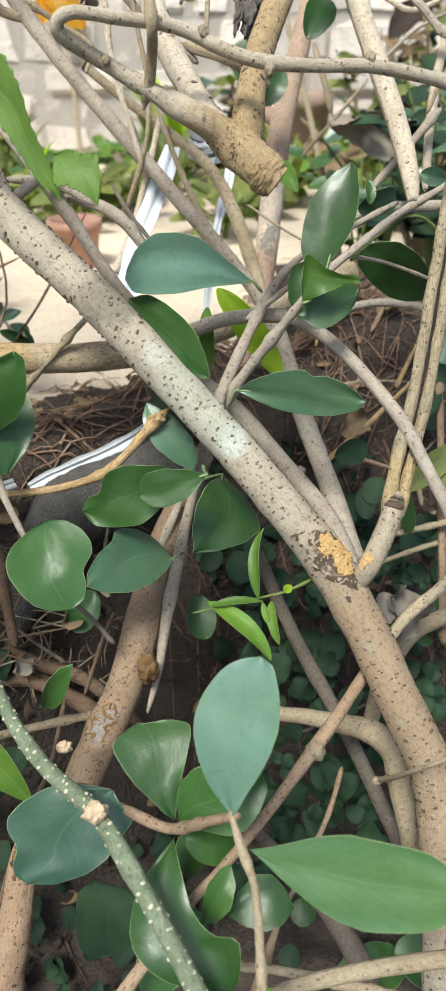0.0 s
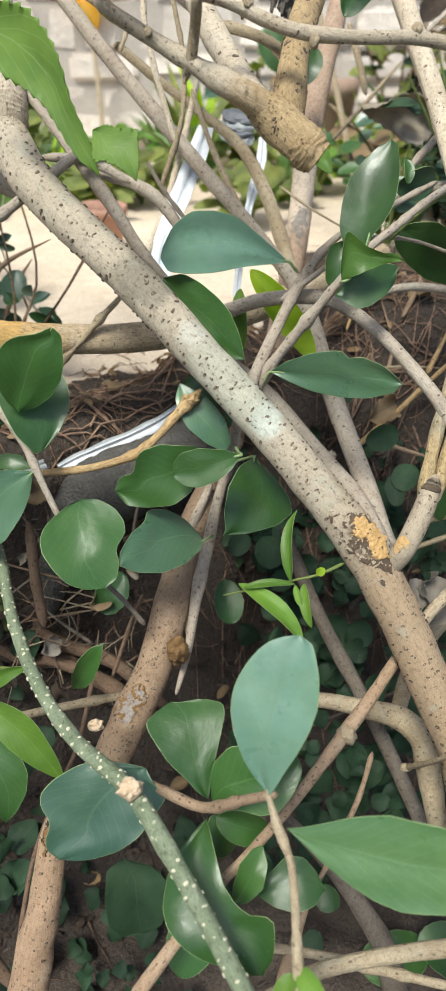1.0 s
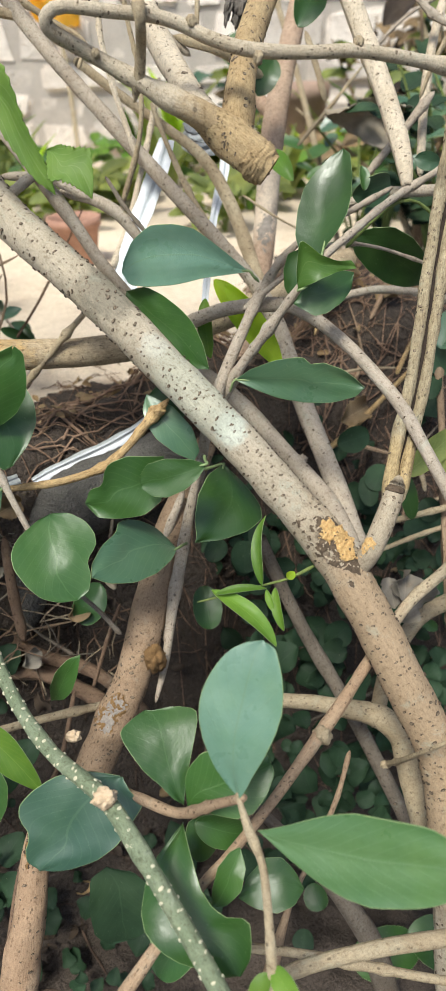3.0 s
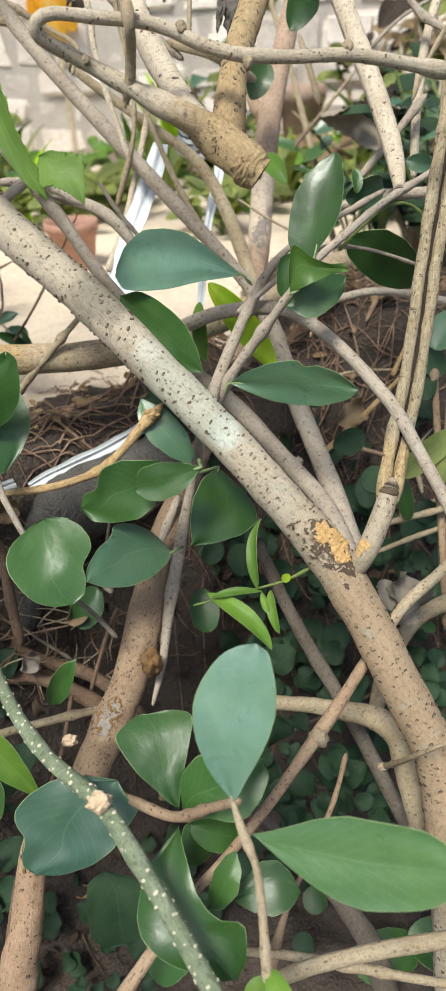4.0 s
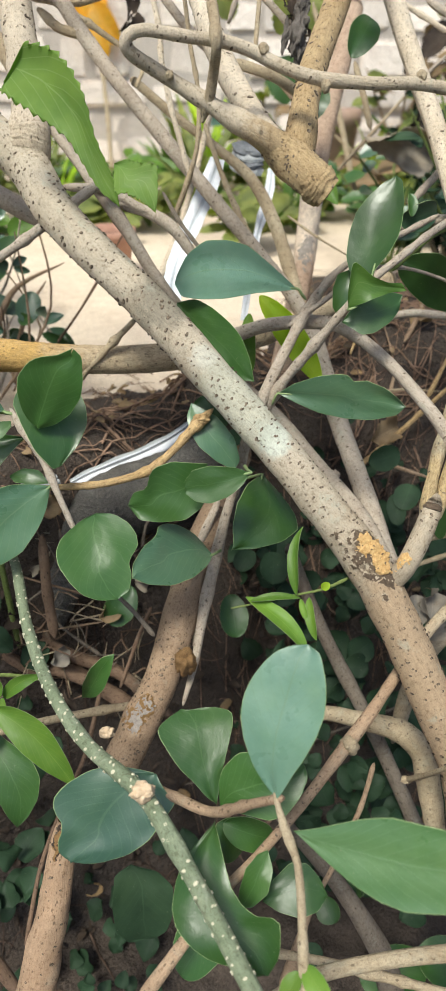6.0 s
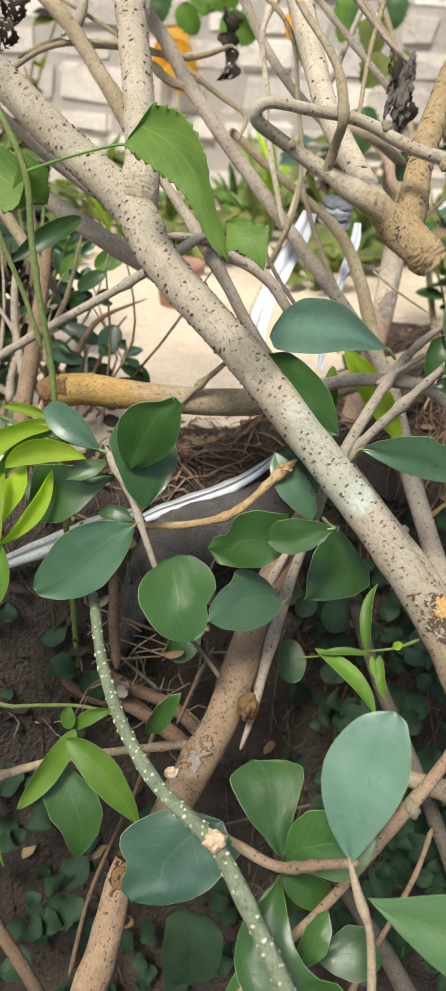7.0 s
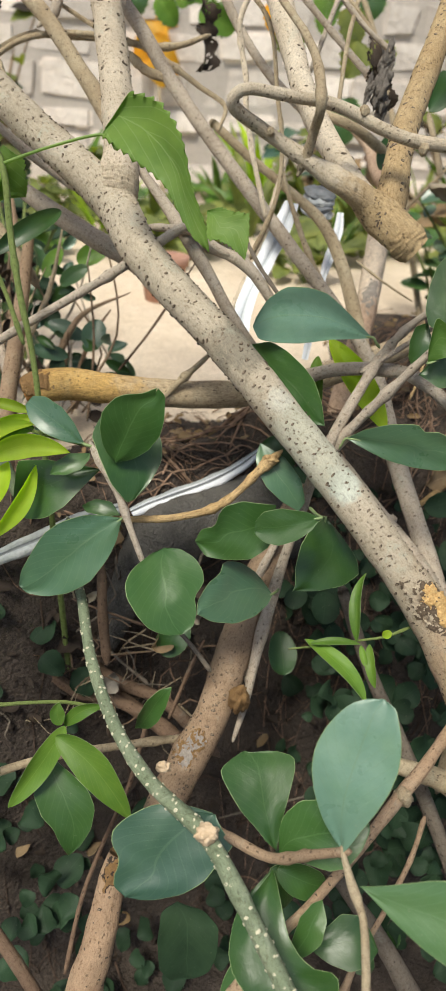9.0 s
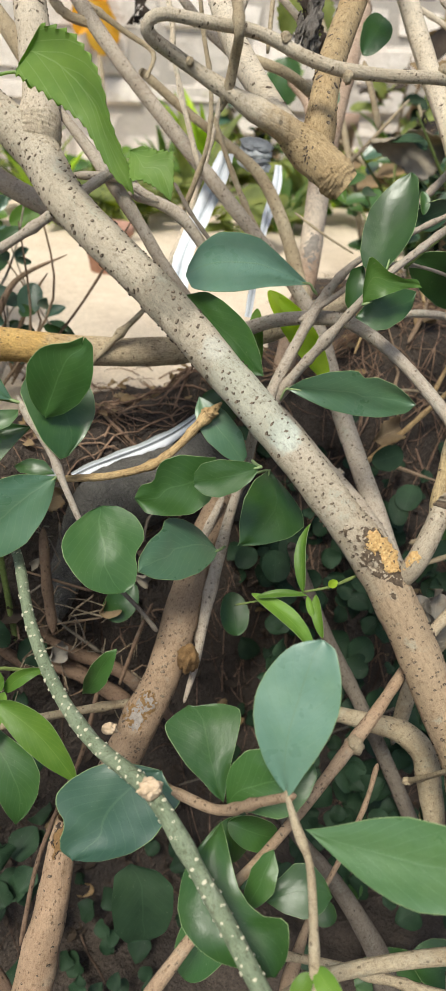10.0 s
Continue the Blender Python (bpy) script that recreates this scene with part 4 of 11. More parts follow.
left_thin = limb("twig", shrub, "grey", [(-0.0177, 0.4517, 0.728, 0.0029), (-0.0275, 0.4454, 0.6913, 0.004), (-0.0362, 0.4273, 0.6548, 0.0051), (-0.0441, 0.4013, 0.6246, 0.0045), (-0.0495, 0.3757, 0.5949, 0.0029), (-0.0565, 0.3532, 0.5768, 0.0016)], seg=12, knots=5)
left_thin2 = limb("twig", shrub, "grey", [(-0.037, 0.4607, 0.6874, 0.0031), (-0.0511, 0.4408, 0.6576, 0.0036), (-0.0574, 0.4172, 0.6309, 0.0033), (-0.0515, 0.3939, 0.6044, 0.003)], seg=10)
cross = limb("branch", shrub, "cross", [(0.1948, 0.4192, 0.6743, 0.0044), (0.1663, 0.4006, 0.6557, 0.0043), (0.1375, 0.3836, 0.6396, 0.0043), (0.104, 0.3472, 0.6213, 0.0042), (0.0786, 0.3128, 0.615, 0.0039), (0.062, 0.2963, 0.603, 0.0043), (0.0293, 0.2565, 0.5941, 0.0035), (0.0004, 0.2233, 0.5898, 0.0031), (-0.0183, 0.204, 0.588, 0.0030), (-0.0393, 0.1806, 0.5802, 0.0035), (-0.0622, 0.1546, 0.5685, 0.0039)], seg=16, step=0.005, knots=9, label='tan twig crossing under the leaves')
warts(cross, 120, 0.0009, WART, flat=0.4)
blob("bud", cross, (0.0626, 0.2943, 0.6036), (0.006, 0.006, 0.007), BARK["tan"], seed=14, lump=0.35)
horiz = limb("branch", shrub, "tan", [(0.0324, 0.3642, 0.5576, 0.0056), (0.0627, 0.3628, 0.5548, 0.0061), (0.093, 0.36, 0.5499, 0.0071), (0.1202, 0.356, 0.5434, 0.0096), (0.1361, 0.3476, 0.5304, 0.0106), (0.1416, 0.3337, 0.5091, 0.0096), (0.1471, 0.317, 0.4836, 0.0081), (0.1553, 0.3044, 0.4461, 0.0077)], seg=16, step=0.004, knots=4, lump=0.1, label='short elbowed branch beside the main stem')
warts(horiz, 80, 0.0010, WART, flat=0.4)
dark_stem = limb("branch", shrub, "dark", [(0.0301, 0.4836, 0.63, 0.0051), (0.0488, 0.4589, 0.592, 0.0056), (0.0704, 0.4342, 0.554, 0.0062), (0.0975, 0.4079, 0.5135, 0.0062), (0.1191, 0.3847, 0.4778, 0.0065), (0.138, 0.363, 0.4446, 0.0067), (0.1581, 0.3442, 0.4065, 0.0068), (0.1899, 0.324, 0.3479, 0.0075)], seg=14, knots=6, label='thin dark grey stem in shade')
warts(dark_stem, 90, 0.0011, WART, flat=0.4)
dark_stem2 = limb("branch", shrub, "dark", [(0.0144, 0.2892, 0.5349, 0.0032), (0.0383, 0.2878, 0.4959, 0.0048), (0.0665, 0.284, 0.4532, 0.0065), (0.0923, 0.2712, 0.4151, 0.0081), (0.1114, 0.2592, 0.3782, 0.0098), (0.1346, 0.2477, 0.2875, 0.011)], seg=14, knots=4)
pale_twig = limb("twig", shrub, "tan", [(0.1224, 0.332, 0.516, 0.0022), (0.1255, 0.3059, 0.5581, 0.0021), (0.129, 0.2848, 0.5951, 0.0017), (0.1401, 0.2791, 0.6118, 0.0016), (0.1597, 0.278, 0.6242, 0.0016)], seg=8)
blob("bud", pale_twig, (0.1213, 0.3289, 0.5204), (0.004, 0.003, 0.003), BARK["tan"], seed=24, lump=0.35)
low_stub = limb("branch", shrub, "rust", [(-0.1265, 0.2512, 0.5727, 0.0063), (-0.1294, 0.2434, 0.5597, 0.0084), (-0.1324, 0.2286, 0.5368, 0.0101), (-0.1377, 0.2105, 0.5085, 0.0114), (-0.1487, 0.1854, 0.4607, 0.0123)], seg=20, step=0.004, lump=0.13, knots=4, ends=('cut', 'round'), label='short brown stem with a broken top')
low_stub.data.materials[1] = CORK
patch("bark_crack", low_stub, (-0.1296, 0.2352, 0.5734), 0.028, 0.016, 0.0010, CORK, "cracked orange-brown bark", 700, 18, crust=CLEFT)
warts(low_stub, 90, 0.0011, WART, flat=0.4)
front_low = limb("branch", shrub, "tan", [(0.1542, 0.1885, 0.5611, 0.0048), (0.1217, 0.1839, 0.5639, 0.0047), (0.0856, 0.1788, 0.5659, 0.0045), (0.049, 0.1722, 0.5657, 0.0038), (0.0237, 0.165, 0.5643, 0.0032), (-0.0045, 0.1529, 0.5556, 0.003)], seg=18, knots=4, label='bare tan branch low at the front')
front_low2 = limb("twig", shrub, "tan", [(0.011, 0.1979, 0.5236, 0.0024), (0.0386, 0.1961, 0.5203, 0.0028), (0.0741, 0.1923, 0.5139, 0.0032), (0.1056, 0.1886, 0.5076, 0.0028), (0.1451, 0.1846, 0.5007, 0.0026)], seg=10, knots=5)
right_low = limb("branch", shrub, "tan", [(0.2248, 0.451, 0.5947, 0.0061), (0.1892, 0.4435, 0.5839, 0.0066), (0.1634, 0.4344, 0.5707, 0.0066), (0.1406, 0.4147, 0.5412, 0.0066), (0.1288, 0.3935, 0.5092, 0.0066)], seg=12, knots=3)
thin_v1 = limb("twig", shrub, "brown", [(0.1912, 0.5649, 0.7584, 0.0031), (0.193, 0.5345, 0.71, 0.0031), (0.1937, 0.5041, 0.6616, 0.0034), (0.195, 0.4737, 0.6133, 0.0034), (0.1992, 0.4507, 0.5578, 0.0035)], seg=8)
thin_h1 = limb("twig", shrub, "tan", [(0.1416, 0.4895, 0.6388, 0.0026), (0.1734, 0.4855, 0.651, 0.0028), (0.2152, 0.4827, 0.665, 0.0028)], seg=8)
thin_h2 = limb("twig", shrub, "tan", [(0.143, 0.4853, 0.6133, 0.002), (0.1723, 0.4911, 0.6224, 0.0023), (0.2043, 0.4888, 0.6372, 0.0023)], seg=8)
orange_twig = limb("twig", shrub, "log", [(0.1101, 0.607, 0.6522, 0.0029), (0.1396, 0.6212, 0.673, 0.0029), (0.1691, 0.637, 0.6966, 0.0026), (0.1926, 0.6418, 0.7215, 0.0022)], seg=8)
twig_y = limb("twig", shrub, "log", [(-0.168, 0.3895, 0.7457, 0.0017), (-0.1457, 0.3951, 0.7447, 0.0022), (-0.1145, 0.4034, 0.7439, 0.0027), (-0.0866, 0.4139, 0.7483, 0.0029), (-0.069, 0.4253, 0.758, 0.0029), (-0.0568, 0.4361, 0.7688, 0.0032), (-0.0457, 0.4435, 0.778, 0.0039)], seg=14, step=0.004, knots=5, label='yellowish tan twig with a knobbed tip')
blob("bud", twig_y, (-0.0474, 0.4412, 0.7782), (0.0055, 0.004, 0.004), BARK["log"], seed=31, lump=0.5)
log_twig = limb("twig", shrub, "tan", [(-0.102, 0.5343, 0.8279, 0.0015), (-0.1092, 0.5294, 0.8206, 0.0023), (-0.1232, 0.5243, 0.8077, 0.0025), (-0.1371, 0.5198, 0.7938, 0.0028), (-0.1524, 0.5189, 0.7783, 0.0031), (-0.1659, 0.5205, 0.7628, 0.0031)], seg=10, knots=4)
log = limb("cut_branch", shrub, "sawn", [(-0.2537, 0.502, 0.7928, 0.011), (-0.2448, 0.5045, 0.7953, 0.0138), (-0.2211, 0.5112, 0.798, 0.0133), (-0.1883, 0.5171, 0.7949, 0.0123), (-0.1502, 0.5273, 0.7901, 0.0118), (-0.1002, 0.5427, 0.7858, 0.0117), (-0.0493, 0.5641, 0.7859, 0.0117), (-0.0022, 0.6007, 0.7899, 0.0115), (0.0549, 0.6466, 0.7981, 0.0108), (0.1315, 0.7099, 0.8128, 0.0101)], seg=24, step=0.004, lump=0.08, knots=6, ends=('cut', 'round'), label='thick yellowish sawn branch lying level')
log.data.materials[1] = CORK
patch("broken_bark", log, (-0.2438, 0.4936, 0.8067), 0.03, 0.03, 0.0016, CORK, "torn brown bark at the sawn end", 500, 12)
warts(log, 170, 0.0009, WART, flat=0.25, long=4.0)
spotted = thing("sapling", (-0.02, 0.12, 0.55), "dark green twig dotted with cream pores", "sapling")
spot = limb("stem", spotted, "green", [(-0.1993, 0.4219, 0.7172, 0.0026), (-0.1852, 0.386, 0.697, 0.003), (-0.1746, 0.3634, 0.6918, 0.0033), (-0.1594, 0.326, 0.6727, 0.0039), (-0.1357, 0.2867, 0.6577, 0.0043), (-0.1056, 0.2506, 0.6517, 0.0044), (-0.067, 0.2136, 0.6587, 0.0047), (-0.044, 0.1857, 0.648, 0.0045), (-0.0247, 0.1609, 0.6355, 0.0047), (-0.0078, 0.138, 0.6241, 0.0046), (0.0133, 0.1097, 0.6079, 0.0046)], seg=16, step=0.004, knots=6, label='dark green stem')
warts(spot, 290, 0.0011, DOT, label="cream raised pores", flat=0.5, long=1.2)
blob("bud", spot, (-0.0665, 0.2099, 0.6666), (0.0065, 0.005, 0.0055), CUT, seed=41, lump=0.35, label="pale cut node")
blob("bud", spot, (-0.1014, 0.2813, 0.6253), (0.0048, 0.0038, 0.004), CUT, seed=42, lump=0.3)
g1 = limb("branch", shrub, "grey", [(-0.1966, 0.6213, 0.98, 0.0028), (-0.1816, 0.596, 0.9676, 0.0033), (-0.164, 0.5713, 0.9538, 0.0037), (-0.145, 0.5598, 0.9343, 0.0047), (-0.1257, 0.5462, 0.9129, 0.005), (-0.1064, 0.5325, 0.8893, 0.0049), (-0.0837, 0.5138, 0.8599, 0.0046), (-0.0534, 0.5002, 0.8274, 0.0041)], seg=12, knots=5)
g2 = limb("twig", shrub, "grey", [(-0.1097, 0.5483, 0.9075, 0.0035), (-0.0939, 0.5419, 0.9049, 0.0042), (-0.0757, 0.5376, 0.8959, 0.0045), (-0.0619, 0.5351, 0.8803, 0.004), (-0.0447, 0.5288, 0.858, 0.0035)], seg=12, knots=4)
g3 = limb("shoot", shrub, "dark", [(-0.08, 0.5486, 0.915, 0.0015), (-0.0685, 0.5395, 0.8984, 0.0015), (-0.0517, 0.5296, 0.8798, 0.0015)], seg=8)
g4 = limb("twig", shrub, "grey", [(-0.3442, 0.484, 0.7804, 0.003), (-0.3036, 0.4893, 0.8126, 0.0032), (-0.2658, 0.4963, 0.8381, 0.0034), (-0.2304, 0.5066, 0.8595, 0.0034), (-0.1901, 0.5154, 0.8835, 0.0034), (-0.1606, 0.5216, 0.9029, 0.0036), (-0.1275, 0.5316, 0.9245, 0.0035), (-0.1123, 0.5331, 0.9236, 0.003)], seg=12, knots=6)
g5 = limb("twig", shrub, "grey", [(-0.1531, 0.5489, 0.9202, 0.0026), (-0.1231, 0.5413, 0.9202, 0.0031), (-0.0977, 0.5276, 0.9101, 0.003)], seg=10)
g6 = limb("branch", shrub, "grey", [(-0.2946, 0.6407, 0.9329, 0.0073), (-0.2602, 0.6298, 0.9152, 0.0081), (-0.2202, 0.6189, 0.8961, 0.0087), (-0.1842, 0.6095, 0.8808, 0.0086), (-0.1421, 0.6006, 0.8544, 0.0083)], seg=14, knots=3)
g7 = limb("branch", shrub, "grey", [(-0.4133, 0.6856, 1.0443, 0.0036), (-0.3615, 0.6707, 1.0151, 0.0039), (-0.3227, 0.6555, 0.9882, 0.0039), (-0.2862, 0.6461, 0.9622, 0.0042), (-0.244, 0.638, 0.9372, 0.0042)], seg=10, knots=4)
g8 = limb("branch", shrub, "tan", [(-0.4216, 0.6835, 0.9573, 0.0055), (-0.3832, 0.6887, 0.9579, 0.0055), (-0.3563, 0.6754, 0.9269, 0.0055), (-0.3296, 0.6628, 0.8971, 0.0058), (-0.2914, 0.6442, 0.8536, 0.0058)], seg=10, knots=3)
g9 = limb("branch", shrub, "tan", [(-0.4165, 0.8219, 1.1709, 0.0073), (-0.3626, 0.7821, 1.1268, 0.0074), (-0.3297, 0.7614, 1.1018, 0.0076), (-0.2882, 0.7412, 1.0672, 0.0076), (-0.2526, 0.7174, 1.0274, 0.0072), (-0.2355, 0.706, 1.0085, 0.0081), (-0.2207, 0.6934, 0.988, 0.0074)], seg=14, knots=4, ends=('round', 'round'), label='tan branch with a blunt dark end')
warts(g9, 60, 0.0011, WART, flat=0.35)
g10 = limb("branch", shrub, "grey", [(-0.3004, 0.8089, 1.1621, 0.0045), (-0.2871, 0.7772, 1.1213, 0.0048), (-0.2789, 0.7571, 1.0903, 0.0047), (-0.2806, 0.7445, 1.0716, 0.005), (-0.2873, 0.7404, 1.0656, 0.0044)], seg=10, knots=3)
g11 = limb("twig", shrub, "tan", [(-0.3424, 0.733, 1.0308, 0.0023), (-0.316, 0.7455, 1.0478, 0.0026), (-0.2819, 0.754, 1.0556, 0.0029), (-0.237, 0.7596, 1.0555, 0.0029), (-0.1977, 0.7612, 1.0493, 0.0032), (-0.1645, 0.7549, 1.0509, 0.0029), (-0.1405, 0.7626, 1.0597, 0.0022)], seg=8, knots=5)
g12 = limb("twig", shrub, "tan", [(-0.2043, 0.7611, 1.0506, 0.0026), (-0.1718, 0.7455, 1.0353, 0.0029), (-0.1408, 0.7398, 1.0174, 0.0025), (-0.1163, 0.7307, 1.0033, 0.0022), (-0.1196, 0.7139, 0.9855, 0.0016)], seg=8, knots=5)
g13 = limb("twig", shrub, "tan", [(-0.2147, 0.7664, 1.0417, 0.0033), (-0.1929, 0.7391, 1.0283, 0.0041), (-0.1725, 0.7336, 1.0239, 0.0044)], seg=8)
g14 = limb("twig", shrub, "pale", [(-0.0526, 0.741, 0.9682, 0.0024), (-0.0606, 0.7127, 0.9344, 0.0026), (-0.0683, 0.6879, 0.9061, 0.0026), (-0.0808, 0.6625, 0.8676, 0.0026), (-0.094, 0.6299, 0.8366, 0.0026)], seg=8, knots=4)
g15 = limb("twig", shrub, "tan", [(-0.0559, 0.7052, 0.9502, 0.0023), (-0.0424, 0.6847, 0.9189, 0.0023), (-0.0232, 0.6612, 0.8827, 0.0026), (-0.0012, 0.6407, 0.8512, 0.0026), (0.0126, 0.6266, 0.8294, 0.0023)], seg=8, knots=4)
g16 = limb("branch", shrub, "tan", [(-0.1316, 0.7762, 0.9868, 0.0043), (-0.0898, 0.7577, 0.958, 0.0043), (-0.0479, 0.741, 0.9316, 0.0043), (-0.012, 0.7242, 0.9054, 0.0055), (0.0115, 0.7061, 0.8684, 0.0067), (0.029, 0.6843, 0.8258, 0.0068), (0.0426, 0.6423, 0.789, 0.0072), (0.0498, 0.6081, 0.7641, 0.0065)], seg=10, knots=5)
g17 = limb("branch", shrub, "grey", [(-0.2311, 0.7764, 1.149, 0.0049), (-0.2139, 0.7342, 1.109, 0.0045), (-0.2051, 0.6828, 1.0751, 0.0046)], seg=10)
g18 = limb("twig", shrub, "tan", [(-0.1549, 0.7039, 1.1451, 0.0022), (-0.163, 0.692, 1.125, 0.0022), (-0.1967, 0.6991, 1.1035, 0.0029)], seg=8)
g19 = limb("branch", shrub, "grey", [(-0.1527, 0.8262, 1.1596, 0.0045), (-0.1356, 0.7922, 1.1136, 0.0048), (-0.1104, 0.7719, 1.07, 0.0044), (-0.0727, 0.7537, 1.0272, 0.0041), (-0.0303, 0.7422, 0.996, 0.0041)], seg=10, knots=3)
g20 = limb("twig", shrub, "pale", [(-0.0584, 0.7777, 1.1747, 0.0024), (-0.0757, 0.7524, 1.1318, 0.0024), (-0.0894, 0.7362, 1.1048, 0.0027), (-0.1049, 0.7154, 1.0699, 0.0024), (-0.0956, 0.693, 1.026, 0.0024), (-0.0938, 0.682, 1.0051, 0.0024), (-0.0845, 0.6638, 0.9691, 0.0024), (-0.0691, 0.6462, 0.9221, 0.0024)], seg=8, knots=7, lump=0.14)
g21 = limb("twig", shrub, "tan", [(-0.1405, 0.693, 1.1214, 0.0022), (-0.1098, 0.6847, 1.0988, 0.0019), (-0.0777, 0.6713, 1.0664, 0.0019), (-0.0657, 0.6442, 1.0132, 0.0019), (-0.0586, 0.6269, 0.9793, 0.0019), (-0.0596, 0.6056, 0.94, 0.0019), (-0.076, 0.6025, 0.8955, 0.0023)], seg=8, knots=6)
g22 = limb("twig", shrub, "tan", [(-0.193, 0.6873, 1.1231, 0.0022), (-0.1671, 0.6861, 1.1149, 0.0022), (-0.1337, 0.6888, 1.112, 0.0022)], seg=8, knots=4)
g23 = limb("twig", shrub, "grey", [(-0.0783, 0.7383, 1.1487, 0.0023), (-0.0388, 0.7228, 1.1106, 0.0023), (0.0007, 0.7073, 1.0724, 0.0023), (0.0261, 0.7004, 1.0537, 0.0023)], seg=8, knots=4)
g24 = limb("twig", shrub, "grey", [(-0.138, 0.8156, 1.1789, 0.0031), (-0.0946, 0.7986, 1.1371, 0.0031), (-0.0552, 0.7839, 1.1006, 0.0031), (-0.0157, 0.7693, 1.0641, 0.0031), (0.0199, 0.757, 1.0329, 0.0031)], seg=8, knots=3)
g25 = limb("branch", shrub, "tan", [(-0.0261, 0.7396, 1.0019, 0.004), (0.0079, 0.7333, 0.9916, 0.0046), (0.0442, 0.7675, 0.9701, 0.0049)], seg=8)
l1 = limb("branch", shrub, "green", [(-0.3387, 0.477, 0.8512, 0.0046), (-0.3101, 0.4692, 0.83, 0.0052), (-0.2858, 0.4583, 0.804, 0.0054), (-0.2638, 0.4458, 0.7756, 0.0052), (-0.2436, 0.4369, 0.7329, 0.0047)], seg=12, knots=4, label='greenish stem')
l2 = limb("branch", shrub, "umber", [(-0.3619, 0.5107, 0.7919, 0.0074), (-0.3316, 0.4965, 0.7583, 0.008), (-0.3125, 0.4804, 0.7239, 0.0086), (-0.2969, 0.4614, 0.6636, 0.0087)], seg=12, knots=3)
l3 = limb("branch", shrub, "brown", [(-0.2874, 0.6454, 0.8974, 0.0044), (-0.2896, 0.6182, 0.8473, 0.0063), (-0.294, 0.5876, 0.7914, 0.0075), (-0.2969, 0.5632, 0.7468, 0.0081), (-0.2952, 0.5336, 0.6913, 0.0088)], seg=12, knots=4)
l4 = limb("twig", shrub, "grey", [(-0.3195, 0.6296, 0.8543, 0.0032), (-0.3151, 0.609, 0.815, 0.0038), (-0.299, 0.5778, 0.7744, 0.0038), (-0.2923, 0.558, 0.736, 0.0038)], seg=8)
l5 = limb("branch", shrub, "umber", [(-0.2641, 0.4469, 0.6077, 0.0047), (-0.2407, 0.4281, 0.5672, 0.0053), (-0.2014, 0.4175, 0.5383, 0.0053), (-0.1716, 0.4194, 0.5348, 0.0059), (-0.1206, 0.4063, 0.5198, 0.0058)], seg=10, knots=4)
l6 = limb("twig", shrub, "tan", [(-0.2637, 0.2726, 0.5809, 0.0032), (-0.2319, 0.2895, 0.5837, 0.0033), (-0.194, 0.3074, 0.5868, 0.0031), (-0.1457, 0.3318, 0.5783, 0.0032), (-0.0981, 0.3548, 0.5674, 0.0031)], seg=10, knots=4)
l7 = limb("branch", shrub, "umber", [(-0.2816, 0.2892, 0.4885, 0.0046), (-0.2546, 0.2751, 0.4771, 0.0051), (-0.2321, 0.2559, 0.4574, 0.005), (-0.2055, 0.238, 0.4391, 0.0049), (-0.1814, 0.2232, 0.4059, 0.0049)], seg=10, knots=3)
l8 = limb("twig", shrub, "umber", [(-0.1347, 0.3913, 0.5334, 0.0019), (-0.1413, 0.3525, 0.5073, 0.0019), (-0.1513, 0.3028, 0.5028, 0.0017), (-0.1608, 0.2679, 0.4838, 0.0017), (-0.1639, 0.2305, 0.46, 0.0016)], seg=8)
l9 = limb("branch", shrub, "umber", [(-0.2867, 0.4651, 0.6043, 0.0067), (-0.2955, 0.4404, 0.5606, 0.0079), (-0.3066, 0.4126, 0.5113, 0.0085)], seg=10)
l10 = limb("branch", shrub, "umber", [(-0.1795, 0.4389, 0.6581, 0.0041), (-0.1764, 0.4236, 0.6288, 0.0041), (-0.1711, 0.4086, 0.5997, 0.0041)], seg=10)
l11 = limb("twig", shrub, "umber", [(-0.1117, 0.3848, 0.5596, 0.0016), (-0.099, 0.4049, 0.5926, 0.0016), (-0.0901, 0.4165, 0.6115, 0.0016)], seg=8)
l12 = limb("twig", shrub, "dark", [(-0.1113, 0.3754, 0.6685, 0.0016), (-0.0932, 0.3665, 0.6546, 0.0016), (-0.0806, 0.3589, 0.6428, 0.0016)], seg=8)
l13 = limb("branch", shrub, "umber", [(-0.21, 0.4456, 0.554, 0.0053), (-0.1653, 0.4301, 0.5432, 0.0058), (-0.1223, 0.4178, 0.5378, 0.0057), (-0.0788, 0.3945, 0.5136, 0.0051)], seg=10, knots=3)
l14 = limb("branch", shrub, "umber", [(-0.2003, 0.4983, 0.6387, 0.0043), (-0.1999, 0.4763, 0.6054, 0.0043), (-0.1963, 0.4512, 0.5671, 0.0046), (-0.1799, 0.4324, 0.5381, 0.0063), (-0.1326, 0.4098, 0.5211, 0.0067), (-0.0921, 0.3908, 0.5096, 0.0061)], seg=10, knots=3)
bot1 = limb("twig", shrub, "brown", [(0.022, 0.1974, 0.4845, 0.0054), (0.0366, 0.227, 0.5137, 0.0021), (0.0568, 0.2536, 0.5374, 0.0019), (0.0738, 0.2786, 0.5586, 0.0018), (0.0831, 0.2991, 0.5728, 0.0016)], seg=8)
stalk_f = limb("twig", shrub, "tan", [(0.0045, 0.1986, 0.6814, 0.0013), (0.0089, 0.1869, 0.6743, 0.0017), (0.0137, 0.1764, 0.6692, 0.0018), (0.0159, 0.1698, 0.6627, 0.0021), (0.0175, 0.1531, 0.6465, 0.0022), (0.0189, 0.1296, 0.6199, 0.0024)], seg=12, knots=4, label='leaf-bearing shoot')
